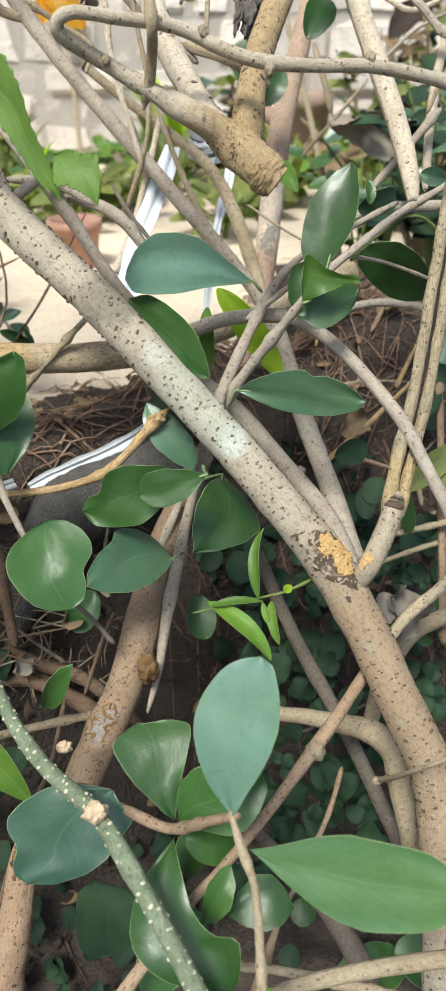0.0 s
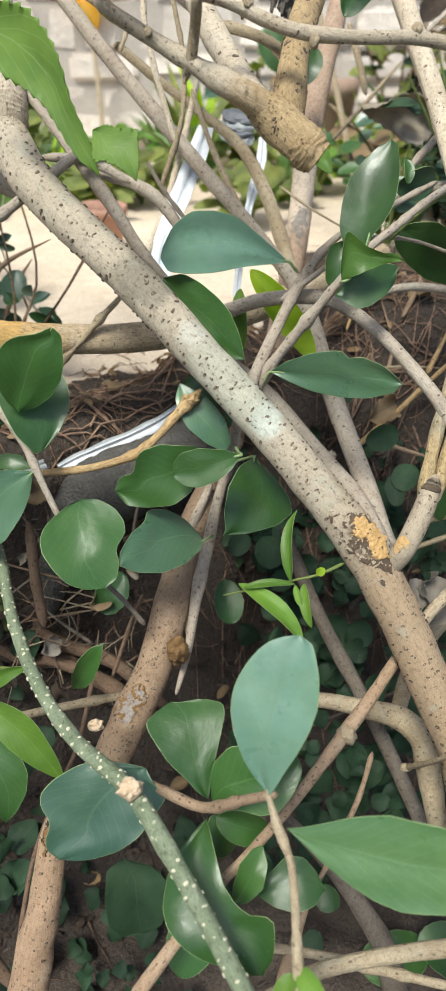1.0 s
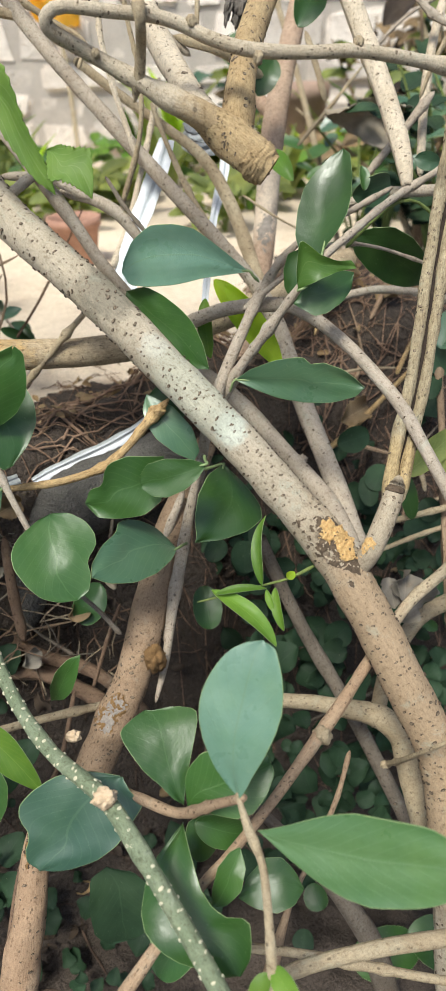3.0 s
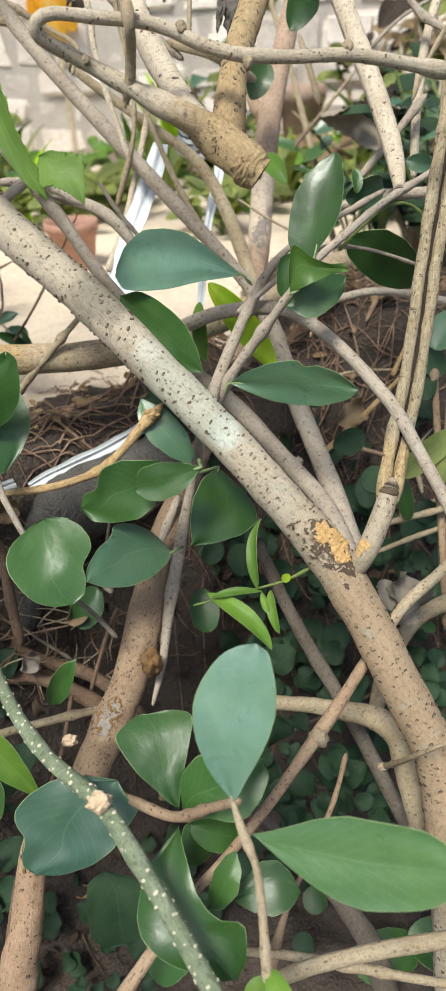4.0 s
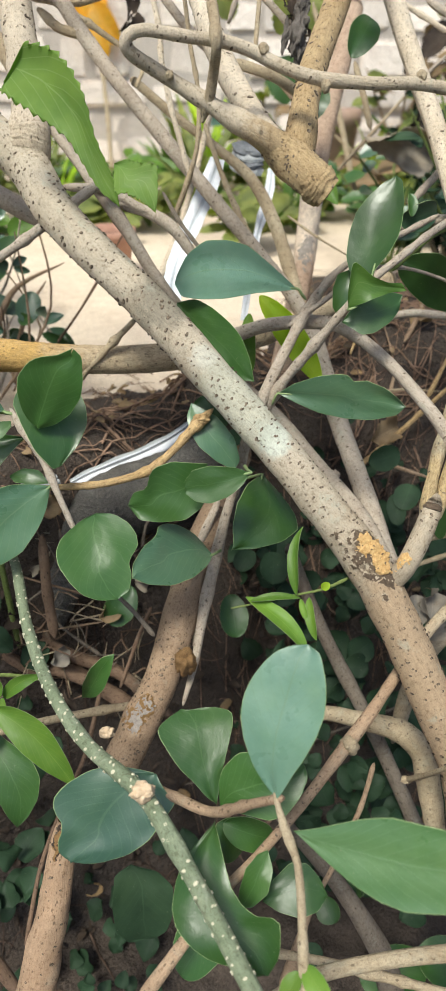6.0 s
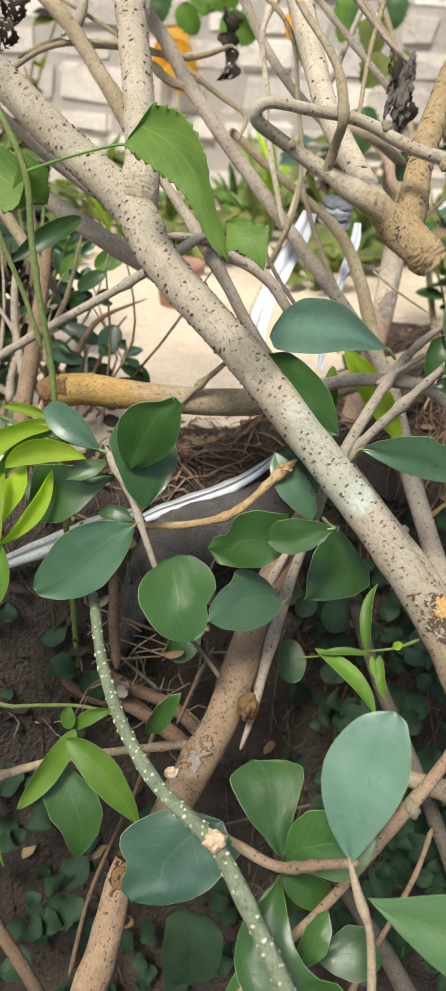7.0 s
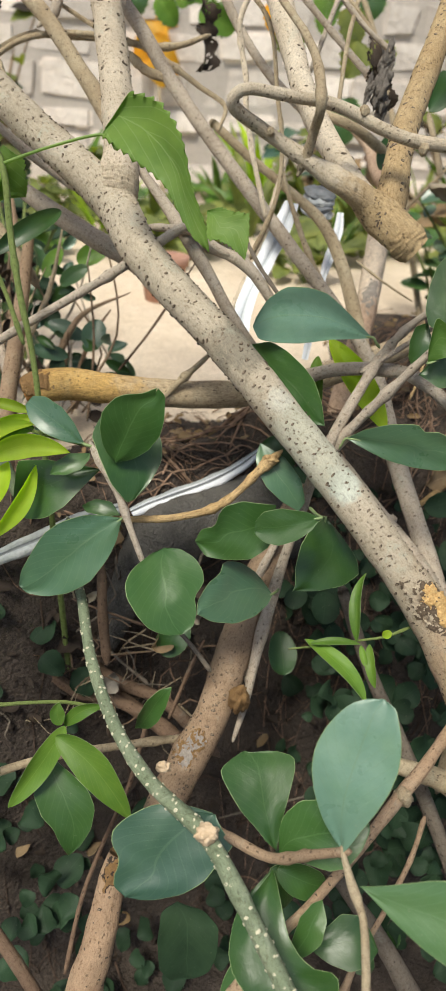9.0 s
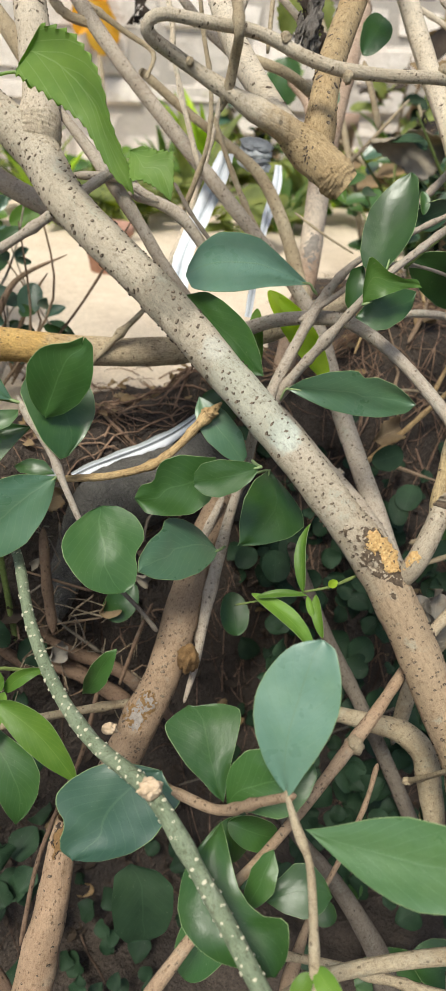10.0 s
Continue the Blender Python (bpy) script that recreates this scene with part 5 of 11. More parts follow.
stalk_n = limb("twig", shrub, "brown", [(-0.0837, 0.2518, 0.6256, 0.0023), (-0.0523, 0.232, 0.6313, 0.0026), (-0.0291, 0.2185, 0.6377, 0.003), (-0.0087, 0.2063, 0.6642, 0.0025), (0.0058, 0.1992, 0.6804, 0.0017)], seg=12, knots=6)
stalk_k = limb("twig", shrub, "grey", [(-0.1694, 0.3938, 0.8021, 0.0019), (-0.1594, 0.3861, 0.7881, 0.0022), (-0.1479, 0.3789, 0.7708, 0.0022), (-0.1388, 0.3692, 0.7533, 0.0022), (-0.1301, 0.3615, 0.7353, 0.002)], seg=10, knots=4)
stalk_g = limb("shoot", shrub, "shoot", [(-0.0195, 0.3702, 0.6587, 0.0007), (0.0036, 0.3656, 0.6695, 0.0008), (0.0258, 0.3612, 0.6805, 0.0008), (0.044, 0.36, 0.6874, 0.0011), (0.0614, 0.3684, 0.6907, 0.001)], seg=8)
leaf(t2, "sky", (0.0219, 0.4965, 0.8607), (-0.0684, 0.4889, 0.8655), 0.0420, (0.085, -0.9962, 0.0162), label="oval leaf with sky sheen painted into its blue-green", stalk=(0.0275, 0.4992, 0.8538), cup=0.03, bend=0.03, nu=28, left=(0.0007, 0.0007, 0.0008, 0.001, 0.0012, 0.0015, 0.0019, 0.0023, 0.0027, 0.0033, 0.0038, 0.0047, 0.0059, 0.0072, 0.0084, 0.0094, 0.0098, 0.0103, 0.0107, 0.0107, 0.0103, 0.01, 0.0097, 0.0062, 0.0035, 0.0019, 0.0019), right=(-0.0003, -0.0003, 0.0004, 0.0018, 0.0037, 0.006, 0.0087, 0.0118, 0.0152, 0.0188, 0.0223, 0.026, 0.0293, 0.0306, 0.0319, 0.0326, 0.0321, 0.0317, 0.0305, 0.0268, 0.0234, 0.0205, 0.0144, 0.0096, 0.0061, 0.0008, 0.0008))
leaf(t2, "deep", (-0.069, 0.4992, 0.8467), (-0.0086, 0.4577, 0.8023), 0.0336, (-0.3509, -0.8731, 0.3384), cup=0.05, bend=-0.03, nu=28, left=(0.0018, 0.0018, 0.0029, 0.0049, 0.0076, 0.011, 0.0138, 0.0148, 0.0158, 0.017, 0.0176, 0.018, 0.0184, 0.0185, 0.018, 0.0174, 0.0163, 0.0141, 0.0121, 0.0102, 0.0076, 0.0054, 0.0035, 0.002, 0.0009, 0.0003, 0.0003), right=(-0.0008, -0.0008, 0.0008, 0.0034, 0.0071, 0.0104, 0.0114, 0.0125, 0.0138, 0.0152, 0.0157, 0.0155, 0.0152, 0.0149, 0.0142, 0.0134, 0.0126, 0.0116, 0.0105, 0.0094, 0.0084, 0.0061, 0.0039, 0.0022, 0.001, 0.0002, 0.0002))
leaf(t2, "blue", (0.0104, 0.4683, 0.7889), (0.1008, 0.4389, 0.7934), 0.0336, (-0.3094, -0.9509, -0.0005), label="oval leaf with a chewed notch in its edge", stalk=(0.0058, 0.4726, 0.7774), cup=0.035, bend=0.03, nu=30, left=(0.0003, 0.0003, 0.0011, 0.0024, 0.0042, 0.0065, 0.0093, 0.0112, 0.0132, 0.0154, 0.0177, 0.0189, 0.0201, 0.0212, 0.0209, 0.0151, 0.0191, 0.0173, 0.0156, 0.0141, 0.0115, 0.0087, 0.0063, 0.0038, 0.0017, 0.0005, 0.0005), right=(0.0001, 0.0001, 0.0005, 0.001, 0.0018, 0.0028, 0.004, 0.0053, 0.0067, 0.0083, 0.0099, 0.011, 0.0116, 0.0122, 0.0128, 0.0126, 0.0124, 0.0122, 0.0114, 0.01, 0.0087, 0.0076, 0.0067, 0.0038, 0.0017, 0.0005, 0.0005))
leaf(t2, "deep", (0.0686, 0.4587, 0.8791), (0.0876, 0.5124, 0.9364), 0.0348, (-0.2885, -0.649, 0.704), stalk=(0.067, 0.4637, 0.8754), cup=0.1, bend=-0.04, nu=28, left=(0.0019, 0.0019, 0.0073, 0.0155, 0.0164, 0.0176, 0.019, 0.0206, 0.0213, 0.0218, 0.0224, 0.023, 0.0232, 0.0228, 0.0224, 0.0221, 0.0203, 0.0185, 0.0167, 0.014, 0.0115, 0.0093, 0.0068, 0.0041, 0.0022, 0.001, 0.001), right=(0.0002, 0.0002, 0.0004, 0.0006, 0.0009, 0.0016, 0.0032, 0.005, 0.0069, 0.0086, 0.0099, 0.0113, 0.0116, 0.0115, 0.0114, 0.0107, 0.01, 0.0094, 0.0085, 0.0074, 0.0065, 0.0057, 0.0051, 0.0028, 0.0009, -0.0002, -0.0002))
leaf(t2, "young", (0.0507, 0.4296, 0.8658), (0.0879, 0.4341, 0.8774), 0.0264, (0.0581, -0.9783, 0.199), label="light green leaf folded back on itself", stalk=(0.0597, 0.4608, 0.8639), cup=0.12, bend=0.04, wave=0.05, nu=28, left=(0.001, 0.001, 0.0036, 0.0081, 0.0116, 0.0146, 0.0182, 0.0223, 0.0268, 0.0281, 0.0259, 0.0229, 0.0193, 0.0158, 0.0139, 0.012, 0.0101, 0.0086, 0.0079, 0.0073, 0.0068, 0.0063, 0.0059, 0.0043, 0.0019, 0.0005, 0.0005), right=(-0.0, -0.0, -0.0001, -0.0003, -0.0005, -0.0007, -0.001, -0.0013, -0.0015, -0.0017, -0.002, -0.0023, -0.0024, -0.0024, -0.0024, -0.0024, -0.0024, -0.0021, -0.0017, -0.0013, -0.001, -0.0007, -0.0005, -0.0003, -0.0001, -0.0, -0.0))
leaf(t2, "deep", (0.0487, 0.4443, 0.8657), (0.0896, 0.4489, 0.8634), 0.0267, (0.1225, -0.8915, 0.4362), cup=0.035, nu=28, left=(-0.0121, -0.0121, -0.0115, -0.0104, -0.0088, -0.0069, -0.0046, 0.0011, 0.0024, 0.0038, 0.0053, 0.0061, 0.0065, 0.0069, 0.0073, 0.0077, 0.008, 0.0081, 0.008, 0.0079, 0.0077, 0.0076, 0.0075, 0.0074, 0.0074, 0.0074, 0.0074), right=(0.0125, 0.0125, 0.0128, 0.0133, 0.014, 0.015, 0.0161, 0.0172, 0.0186, 0.02, 0.0211, 0.0206, 0.0201, 0.0196, 0.0184, 0.0168, 0.0151, 0.0136, 0.012, 0.0097, 0.0076, 0.0057, 0.0042, 0.0008, -0.0037, -0.0063, -0.0063))
leaf(t2, "deep", (0.057, 0.4804, 0.8792), (0.044, 0.4692, 0.8522), 0.0146, (-0.0331, -0.9173, 0.3968), nu=28, left=(0.0001, 0.0001, 0.0004, 0.0008, 0.0014, 0.0022, 0.0032, 0.0042, 0.0054, 0.0067, 0.0077, 0.0081, 0.0085, 0.0089, 0.0093, 0.0097, 0.0101, 0.0105, 0.0101, 0.0091, 0.0082, 0.0074, 0.0067, 0.0062, 0.0058, 0.0056, 0.0056), right=(0.0001, 0.0001, 0.0004, 0.0009, 0.0016, 0.0025, 0.0036, 0.0048, 0.0062, 0.0065, 0.0063, 0.006, 0.0058, 0.0055, 0.0053, 0.0044, 0.0034, 0.0026, 0.0017, 0.001, 0.0003, -0.001, -0.0026, -0.0039, -0.0048, -0.0053, -0.0053))
leaf(t3, "deep", (0.1014, 0.5371, 0.8736), (0.1677, 0.5508, 0.836), 0.0386, (0.0527, -0.965, -0.257), stalk=(0.0823, 0.513, 0.8737), cup=0.035, nu=28, left=(0.0005, 0.0005, 0.0019, 0.0043, 0.0076, 0.0117, 0.0148, 0.0174, 0.0203, 0.0229, 0.0231, 0.0233, 0.0235, 0.0232, 0.0218, 0.0204, 0.019, 0.0169, 0.0144, 0.0122, 0.0095, 0.0053, 0.0018, -0.0014, -0.0043, -0.006, -0.006), right=(0.0003, 0.0003, 0.0012, 0.0026, 0.0047, 0.0072, 0.0095, 0.0104, 0.0115, 0.0127, 0.0138, 0.0143, 0.0149, 0.0154, 0.016, 0.0152, 0.0145, 0.0137, 0.013, 0.0123, 0.0108, 0.0096, 0.0086, 0.0078, 0.0072, 0.0068, 0.0068))
leaf(t4, "blue", (0.1049, 0.5647, 0.8973), (0.1344, 0.5709, 0.906), 0.0248, (0.2624, -0.9372, -0.2297), shape=(0.5, 0.4), cup=0.1)
leaf(t4, "mid", (0.1117, 0.5561, 0.9021), (0.1106, 0.5661, 0.9174), 0.0088, (0.2887, -0.7906, 0.5399), shape=(0.5, 0.5), cup=0.2)
leaf(t4, "blue", (0.1759, 0.589, 0.9146), (0.1566, 0.5913, 0.9183), 0.0139, (-0.0948, -0.9907, 0.0979), shape=(0.5, 0.5))
leaf(t5, "deep", (0.0744, 0.7215, 1.0087), (0.0943, 0.7537, 1.039), 0.0278, (0.2757, -0.7437, 0.609), shape=(0.5, 0.5))
leaf(t5, "deep", (0.0567, 0.7775, 0.9851), (0.0408, 0.7575, 0.955), 0.0255, (0.1659, -0.8593, 0.4838), shape=(0.6, 0.6))
leaf(t5, "fresh", (0.0704, 0.6906, 0.8891), (0.0488, 0.7274, 0.9091), 0.0191, (-0.2536, -0.5726, 0.7796))
leaf(left_thin, "mid", (-0.0102, 0.378, 0.7704), (-0.0553, 0.3764, 0.7616), 0.0248, (-0.04, -0.9285, 0.3692), label="small rounded leaf with a pale margin", stalk=(-0.0137, 0.4284, 0.747), cup=0.05, bend=0.03, nu=28, left=(0.0002, 0.0002, 0.0007, 0.0016, 0.0027, 0.0042, 0.006, 0.008, 0.0091, 0.0104, 0.0118, 0.0132, 0.0138, 0.0144, 0.015, 0.0156, 0.0157, 0.0149, 0.0142, 0.0135, 0.0127, 0.0109, 0.0094, 0.0083, 0.0074, 0.0069, 0.0069), right=(0.0001, 0.0001, 0.0004, 0.0008, 0.0015, 0.0023, 0.0032, 0.0043, 0.0054, 0.0059, 0.0066, 0.0072, 0.0079, 0.0085, 0.0092, 0.0092, 0.0089, 0.0087, 0.0085, 0.0083, 0.0065, 0.0047, 0.0033, 0.0021, -0.0, -0.0049, -0.0049))
leaf(left_thin, "mid", (-0.0371, 0.3998, 0.7495), (-0.0967, 0.3902, 0.7361), 0.0422, (0.0882, -0.9529, 0.2903), label="lobed leaf with a deep notch", cup=0.05, wave=0.03, nu=28, left=(-0.0127, -0.0127, -0.0094, -0.0037, 0.0016, 0.0053, 0.0098, 0.0144, 0.0155, 0.0168, 0.0181, 0.0195, 0.0199, 0.0194, 0.019, 0.0186, 0.0182, 0.0174, 0.0162, 0.015, 0.014, 0.0132, 0.0093, 0.006, 0.0035, 0.0021, 0.0021), right=(0.014, 0.014, 0.0143, 0.0147, 0.0153, 0.016, 0.0169, 0.0179, 0.019, 0.0202, 0.0215, 0.0224, 0.0223, 0.0222, 0.0221, 0.0202, 0.0158, 0.0084, 0.0079, 0.0075, 0.0072, 0.0059, 0.0032, 0.0011, -0.0004, -0.0013, -0.0013))
leaf(t1, "blue", (-0.0558, 0.4578, 0.7836), (-0.0188, 0.4365, 0.7413), 0.0252, (0.1898, -0.7998, 0.5695), cup=0.035, nu=28, left=(0.0005, 0.0005, 0.0008, 0.0013, 0.0019, 0.0027, 0.0037, 0.0048, 0.006, 0.0074, 0.0088, 0.0089, 0.0091, 0.0093, 0.0094, 0.0096, 0.0098, 0.0087, 0.0076, 0.0066, 0.0056, 0.0048, 0.0041, 0.0014, -0.0016, -0.0034, -0.0034), right=(-0.0001, -0.0001, 0.0009, 0.0025, 0.0047, 0.0074, 0.0099, 0.0112, 0.0127, 0.0143, 0.015, 0.0153, 0.0156, 0.0159, 0.0153, 0.0144, 0.0135, 0.0127, 0.0117, 0.01, 0.0085, 0.0072, 0.0061, 0.0052, 0.0046, 0.0042, 0.0042))
leaf(t1, "deep", (-0.055, 0.4662, 0.7781), (-0.0268, 0.4597, 0.7676), 0.0284, (-0.0271, -0.8795, 0.4751), shape=(0.5, 0.5))
leaf(left_thin, "deep", (0.0002, 0.4384, 0.7343), (-0.0222, 0.3913, 0.6963), 0.0522, (0.3764, -0.6836, 0.6253), stalk=(-0.0139, 0.4491, 0.7239), cup=0.035, nu=28, left=(0.0005, 0.0005, 0.0024, 0.0057, 0.0094, 0.0135, 0.0183, 0.0231, 0.0279, 0.0331, 0.0362, 0.0382, 0.0403, 0.0387, 0.0365, 0.0344, 0.0315, 0.0271, 0.0229, 0.0191, 0.0154, 0.0108, 0.007, 0.004, 0.0018, 0.0005, 0.0005), right=(0.0004, 0.0004, 0.0009, 0.0016, 0.0027, 0.004, 0.0056, 0.0075, 0.0095, 0.0106, 0.0111, 0.0115, 0.0119, 0.0124, 0.0114, 0.0104, 0.0094, 0.0085, 0.0069, 0.005, 0.0033, 0.0018, 0.0007, 0.0004, 0.0002, 0.0001, 0.0001))
leaf(left_thin, "blue", (-0.0365, 0.401, 0.684), (-0.0895, 0.346, 0.7071), 0.0446, (0.6336, -0.3131, 0.7075), label="blunt blue-green leaf with a shallow notch", stalk=(-0.0313, 0.4254, 0.6701), cup=0.035, bend=0.03, nu=28, left=(0.0002, 0.0002, 0.0008, 0.0018, 0.0031, 0.0049, 0.0069, 0.0083, 0.0095, 0.0109, 0.0123, 0.0138, 0.0144, 0.0146, 0.0149, 0.0151, 0.0148, 0.0135, 0.0124, 0.0113, 0.0103, 0.0085, 0.0066, 0.005, 0.0039, 0.0032, 0.0032), right=(0.0007, 0.0007, 0.0025, 0.0055, 0.009, 0.0126, 0.017, 0.0203, 0.0226, 0.0251, 0.0275, 0.0285, 0.0296, 0.0299, 0.0287, 0.0221, 0.0202, 0.0185, 0.0168, 0.0141, 0.0113, 0.0089, 0.0069, 0.0035, -0.0001, -0.0022, -0.0022))
leaf(stalk_k, "mid", (-0.1253, 0.3675, 0.7378), (-0.1025, 0.3301, 0.6959), 0.0567, (0.3204, -0.6121, 0.7229), label="nearly round leaf with a notched side", cup=0.03, bend=0.03, nu=28, left=(0.0115, 0.0115, 0.0134, 0.0167, 0.0212, 0.0232, 0.0251, 0.0272, 0.0294, 0.0303, 0.0313, 0.0323, 0.0317, 0.0308, 0.0271, 0.0224, 0.0201, 0.0199, 0.0197, 0.0187, 0.0174, 0.0163, 0.0154, 0.0124, 0.0089, 0.0069, 0.0069), right=(-0.0093, -0.0093, -0.0056, -0.0001, 0.0033, 0.0076, 0.0127, 0.0172, 0.0197, 0.0223, 0.0238, 0.0244, 0.025, 0.0246, 0.0237, 0.0228, 0.0216, 0.0197, 0.0179, 0.0162, 0.0134, 0.0101, 0.0072, 0.0037, -0.0017, -0.0049, -0.0049))
leaf(stalk_k, "deep", (-0.1856, 0.4045, 0.8107), (-0.1416, 0.3782, 0.7689), 0.0468, (0.2751, -0.6569, 0.702), cup=0.03, nu=28, left=(0.0376, 0.0376, 0.038, 0.0387, 0.0397, 0.0409, 0.0424, 0.0441, 0.046, 0.048, 0.0492, 0.0482, 0.0471, 0.0461, 0.045, 0.044, 0.0429, 0.0406, 0.038, 0.0357, 0.0308, 0.026, 0.0219, 0.0151, 0.0096, 0.0064, 0.0064), right=(-0.0365, -0.0365, -0.0339, -0.0296, -0.0237, -0.0184, -0.0144, -0.0097, -0.0056, -0.0044, -0.0031, -0.0018, -0.0004, 0.0006, 0.0014, 0.0022, 0.003, 0.0038, 0.0037, 0.0031, 0.0025, 0.002, 0.0016, 0.0013, 0.0011, -0.0025, -0.0025))
leaf(stalk_k, "mid", (-0.1512, 0.3843, 0.7961), (-0.1229, 0.3877, 0.849), 0.0400, (0.2025, -0.9782, -0.0448), cup=0.035, bend=0.03, nu=28, notch=0.05, left=(0.0005, 0.0005, 0.0019, 0.0043, 0.0076, 0.0098, 0.0122, 0.015, 0.0169, 0.019, 0.0211, 0.0222, 0.0234, 0.0246, 0.0245, 0.0238, 0.0231, 0.0216, 0.0189, 0.015, 0.0092, 0.0068, 0.0049, 0.0033, 0.0021, 0.0015, 0.0015), right=(0.0003, 0.0003, 0.001, 0.0022, 0.0039, 0.0061, 0.0087, 0.01, 0.0114, 0.0129, 0.0145, 0.0148, 0.0151, 0.0154, 0.0154, 0.0144, 0.0135, 0.0125, 0.0113, 0.0098, 0.0086, 0.0074, 0.0065, 0.0051, 0.0016, -0.0004, -0.0004))
leaf(stalk_k, "blue", (-0.1474, 0.3807, 0.7541), (-0.212, 0.3468, 0.7123), 0.0464, (0.2766, -0.9096, 0.3101), label="broad blue-green leaf with a light margin", stalk=(-0.1431, 0.3762, 0.7618), cup=0.04, bend=0.05, nu=28, left=(0.0003, 0.0003, 0.0011, 0.0024, 0.0042, 0.0065, 0.0093, 0.0117, 0.0138, 0.0161, 0.018, 0.0196, 0.0212, 0.0228, 0.0227, 0.0221, 0.0216, 0.0206, 0.0184, 0.0165, 0.0147, 0.0118, 0.0091, 0.007, 0.0055, -0.0001, -0.0001), right=(0.0004, 0.0004, 0.0014, 0.003, 0.0053, 0.0083, 0.011, 0.014, 0.0173, 0.0195, 0.0212, 0.0229, 0.0237, 0.0236, 0.0236, 0.0222, 0.02, 0.0179, 0.0157, 0.0136, 0.0117, 0.0099, 0.0072, 0.0051, 0.0035, 0.0026, 0.0026))
leaf(stalk_k, "mid", (-0.1498, 0.386, 0.7534), (-0.1788, 0.3911, 0.7549), 0.0109, (-0.088, -0.7015, 0.7072), nu=28, left=(0.0, 0.0, 0.0002, 0.0004, 0.0007, 0.001, 0.0015, 0.0019, 0.0025, 0.0031, 0.0037, 0.0039, 0.0039, 0.0039, 0.0039, 0.0039, 0.0039, 0.0039, 0.004, 0.0031, 0.0022, 0.0014, 0.0007, 0.0002, -0.0002, -0.0005, -0.0005), right=(0.0001, 0.0001, 0.0004, 0.0009, 0.0016, 0.0025, 0.0036, 0.0048, 0.0061, 0.0071, 0.0071, 0.007, 0.007, 0.0069, 0.0069, 0.0068, 0.0063, 0.0053, 0.0044, 0.0036, 0.0028, 0.0021, 0.0016, 0.0011, 0.0008, 0.0006, 0.0006))
leaf(stalk_k, "deep", (-0.1646, 0.3951, 0.7841), (-0.2278, 0.3842, 0.7479), 0.0438, (-0.1228, -0.8715, 0.4748), cup=0.035, nu=28, left=(0.0001, 0.0001, 0.0004, 0.0009, 0.0017, 0.0026, 0.0037, 0.0049, 0.0064, 0.0081, 0.0099, 0.0118, 0.0136, 0.014, 0.0144, 0.0148, 0.014, 0.0126, 0.0112, 0.0099, 0.0077, 0.005, 0.0028, 0.001, -0.0002, -0.001, -0.001), right=(0.0002, 0.0002, 0.0008, 0.0018, 0.0032, 0.005, 0.0071, 0.0094, 0.0119, 0.0146, 0.0174, 0.0205, 0.0226, 0.0246, 0.0266, 0.0285, 0.0298, 0.0248, 0.02, 0.0158, 0.0121, 0.0089, 0.0062, 0.0041, 0.0025, 0.0016, 0.0016))
leaf(stalk_k, "blue", (-0.174, 0.3922, 0.8038), (-0.217, 0.4066, 0.8249), 0.0215, (-0.0954, -0.9007, 0.4239), stalk=(-0.1685, 0.3936, 0.8018), cup=0.05, nu=28, left=(0.0001, 0.0001, 0.0004, 0.0008, 0.0014, 0.0022, 0.0031, 0.0042, 0.0054, 0.0062, 0.0068, 0.0074, 0.008, 0.0086, 0.0089, 0.0086, 0.0084, 0.0082, 0.0079, 0.0073, 0.0059, 0.0048, 0.0038, 0.003, 0.0024, 0.0021, 0.0021), right=(0.0001, 0.0001, 0.0005, 0.0011, 0.0019, 0.003, 0.0043, 0.0057, 0.0073, 0.0089, 0.0098, 0.0108, 0.0118, 0.0128, 0.0127, 0.0125, 0.0123, 0.0121, 0.0119, 0.0108, 0.0094, 0.0082, 0.0072, 0.0064, 0.0035, -0.0004, -0.0004))
leaf(stalk_k, "mid", (-0.1697, 0.3877, 0.7997), (-0.1943, 0.3748, 0.788), 0.0128, (0.1029, -0.7687, 0.6312), cup=0.1, nu=28, left=(0.0002, 0.0002, 0.0009, 0.0019, 0.0034, 0.0042, 0.0047, 0.0054, 0.0061, 0.0068, 0.0077, 0.0076, 0.0074, 0.0072, 0.007, 0.0068, 0.0066, 0.0057, 0.0046, 0.0036, 0.0027, 0.0019, 0.0012, 0.0007, 0.0003, 0.0001, 0.0001), right=(0.0001, 0.0001, 0.0002, 0.0005, 0.0008, 0.0012, 0.0018, 0.0023, 0.003, 0.0037, 0.0045, 0.0053, 0.0053, 0.0052, 0.0051, 0.0051, 0.005, 0.005, 0.0047, 0.0037, 0.0027, 0.0019, 0.0013, 0.0007, 0.0003, 0.0001, 0.0001))
leaf(stalk_f, "sky", (0.0049, 0.1984, 0.681), (0.0185, 0.2378, 0.7514), 0.0423, (-0.3274, -0.7965, 0.5083), label="large upright leaf with a pale rim, sky sheen painted into its blue-green", cup=0.035, bend=0.05, nu=28, nv=12, left=(0.0004, 0.0004, 0.0015, 0.0034, 0.0059, 0.0084, 0.0112, 0.0145, 0.0169, 0.0195, 0.0223, 0.024, 0.0257, 0.0263, 0.0265, 0.0261, 0.0251, 0.0239, 0.0218, 0.0199, 0.0174, 0.0152, 0.0116, 0.0086, 0.0045, 0.0013, 0.0013), right=(0.0002, 0.0002, 0.0006, 0.0013, 0.0022, 0.0032, 0.0042, 0.0053, 0.0068, 0.0085, 0.0103, 0.0119, 0.0135, 0.0148, 0.0154, 0.0161, 0.0156, 0.0151, 0.0142, 0.0131, 0.0115, 0.01, 0.0085, 0.0074, 0.004, 0.001, 0.001))
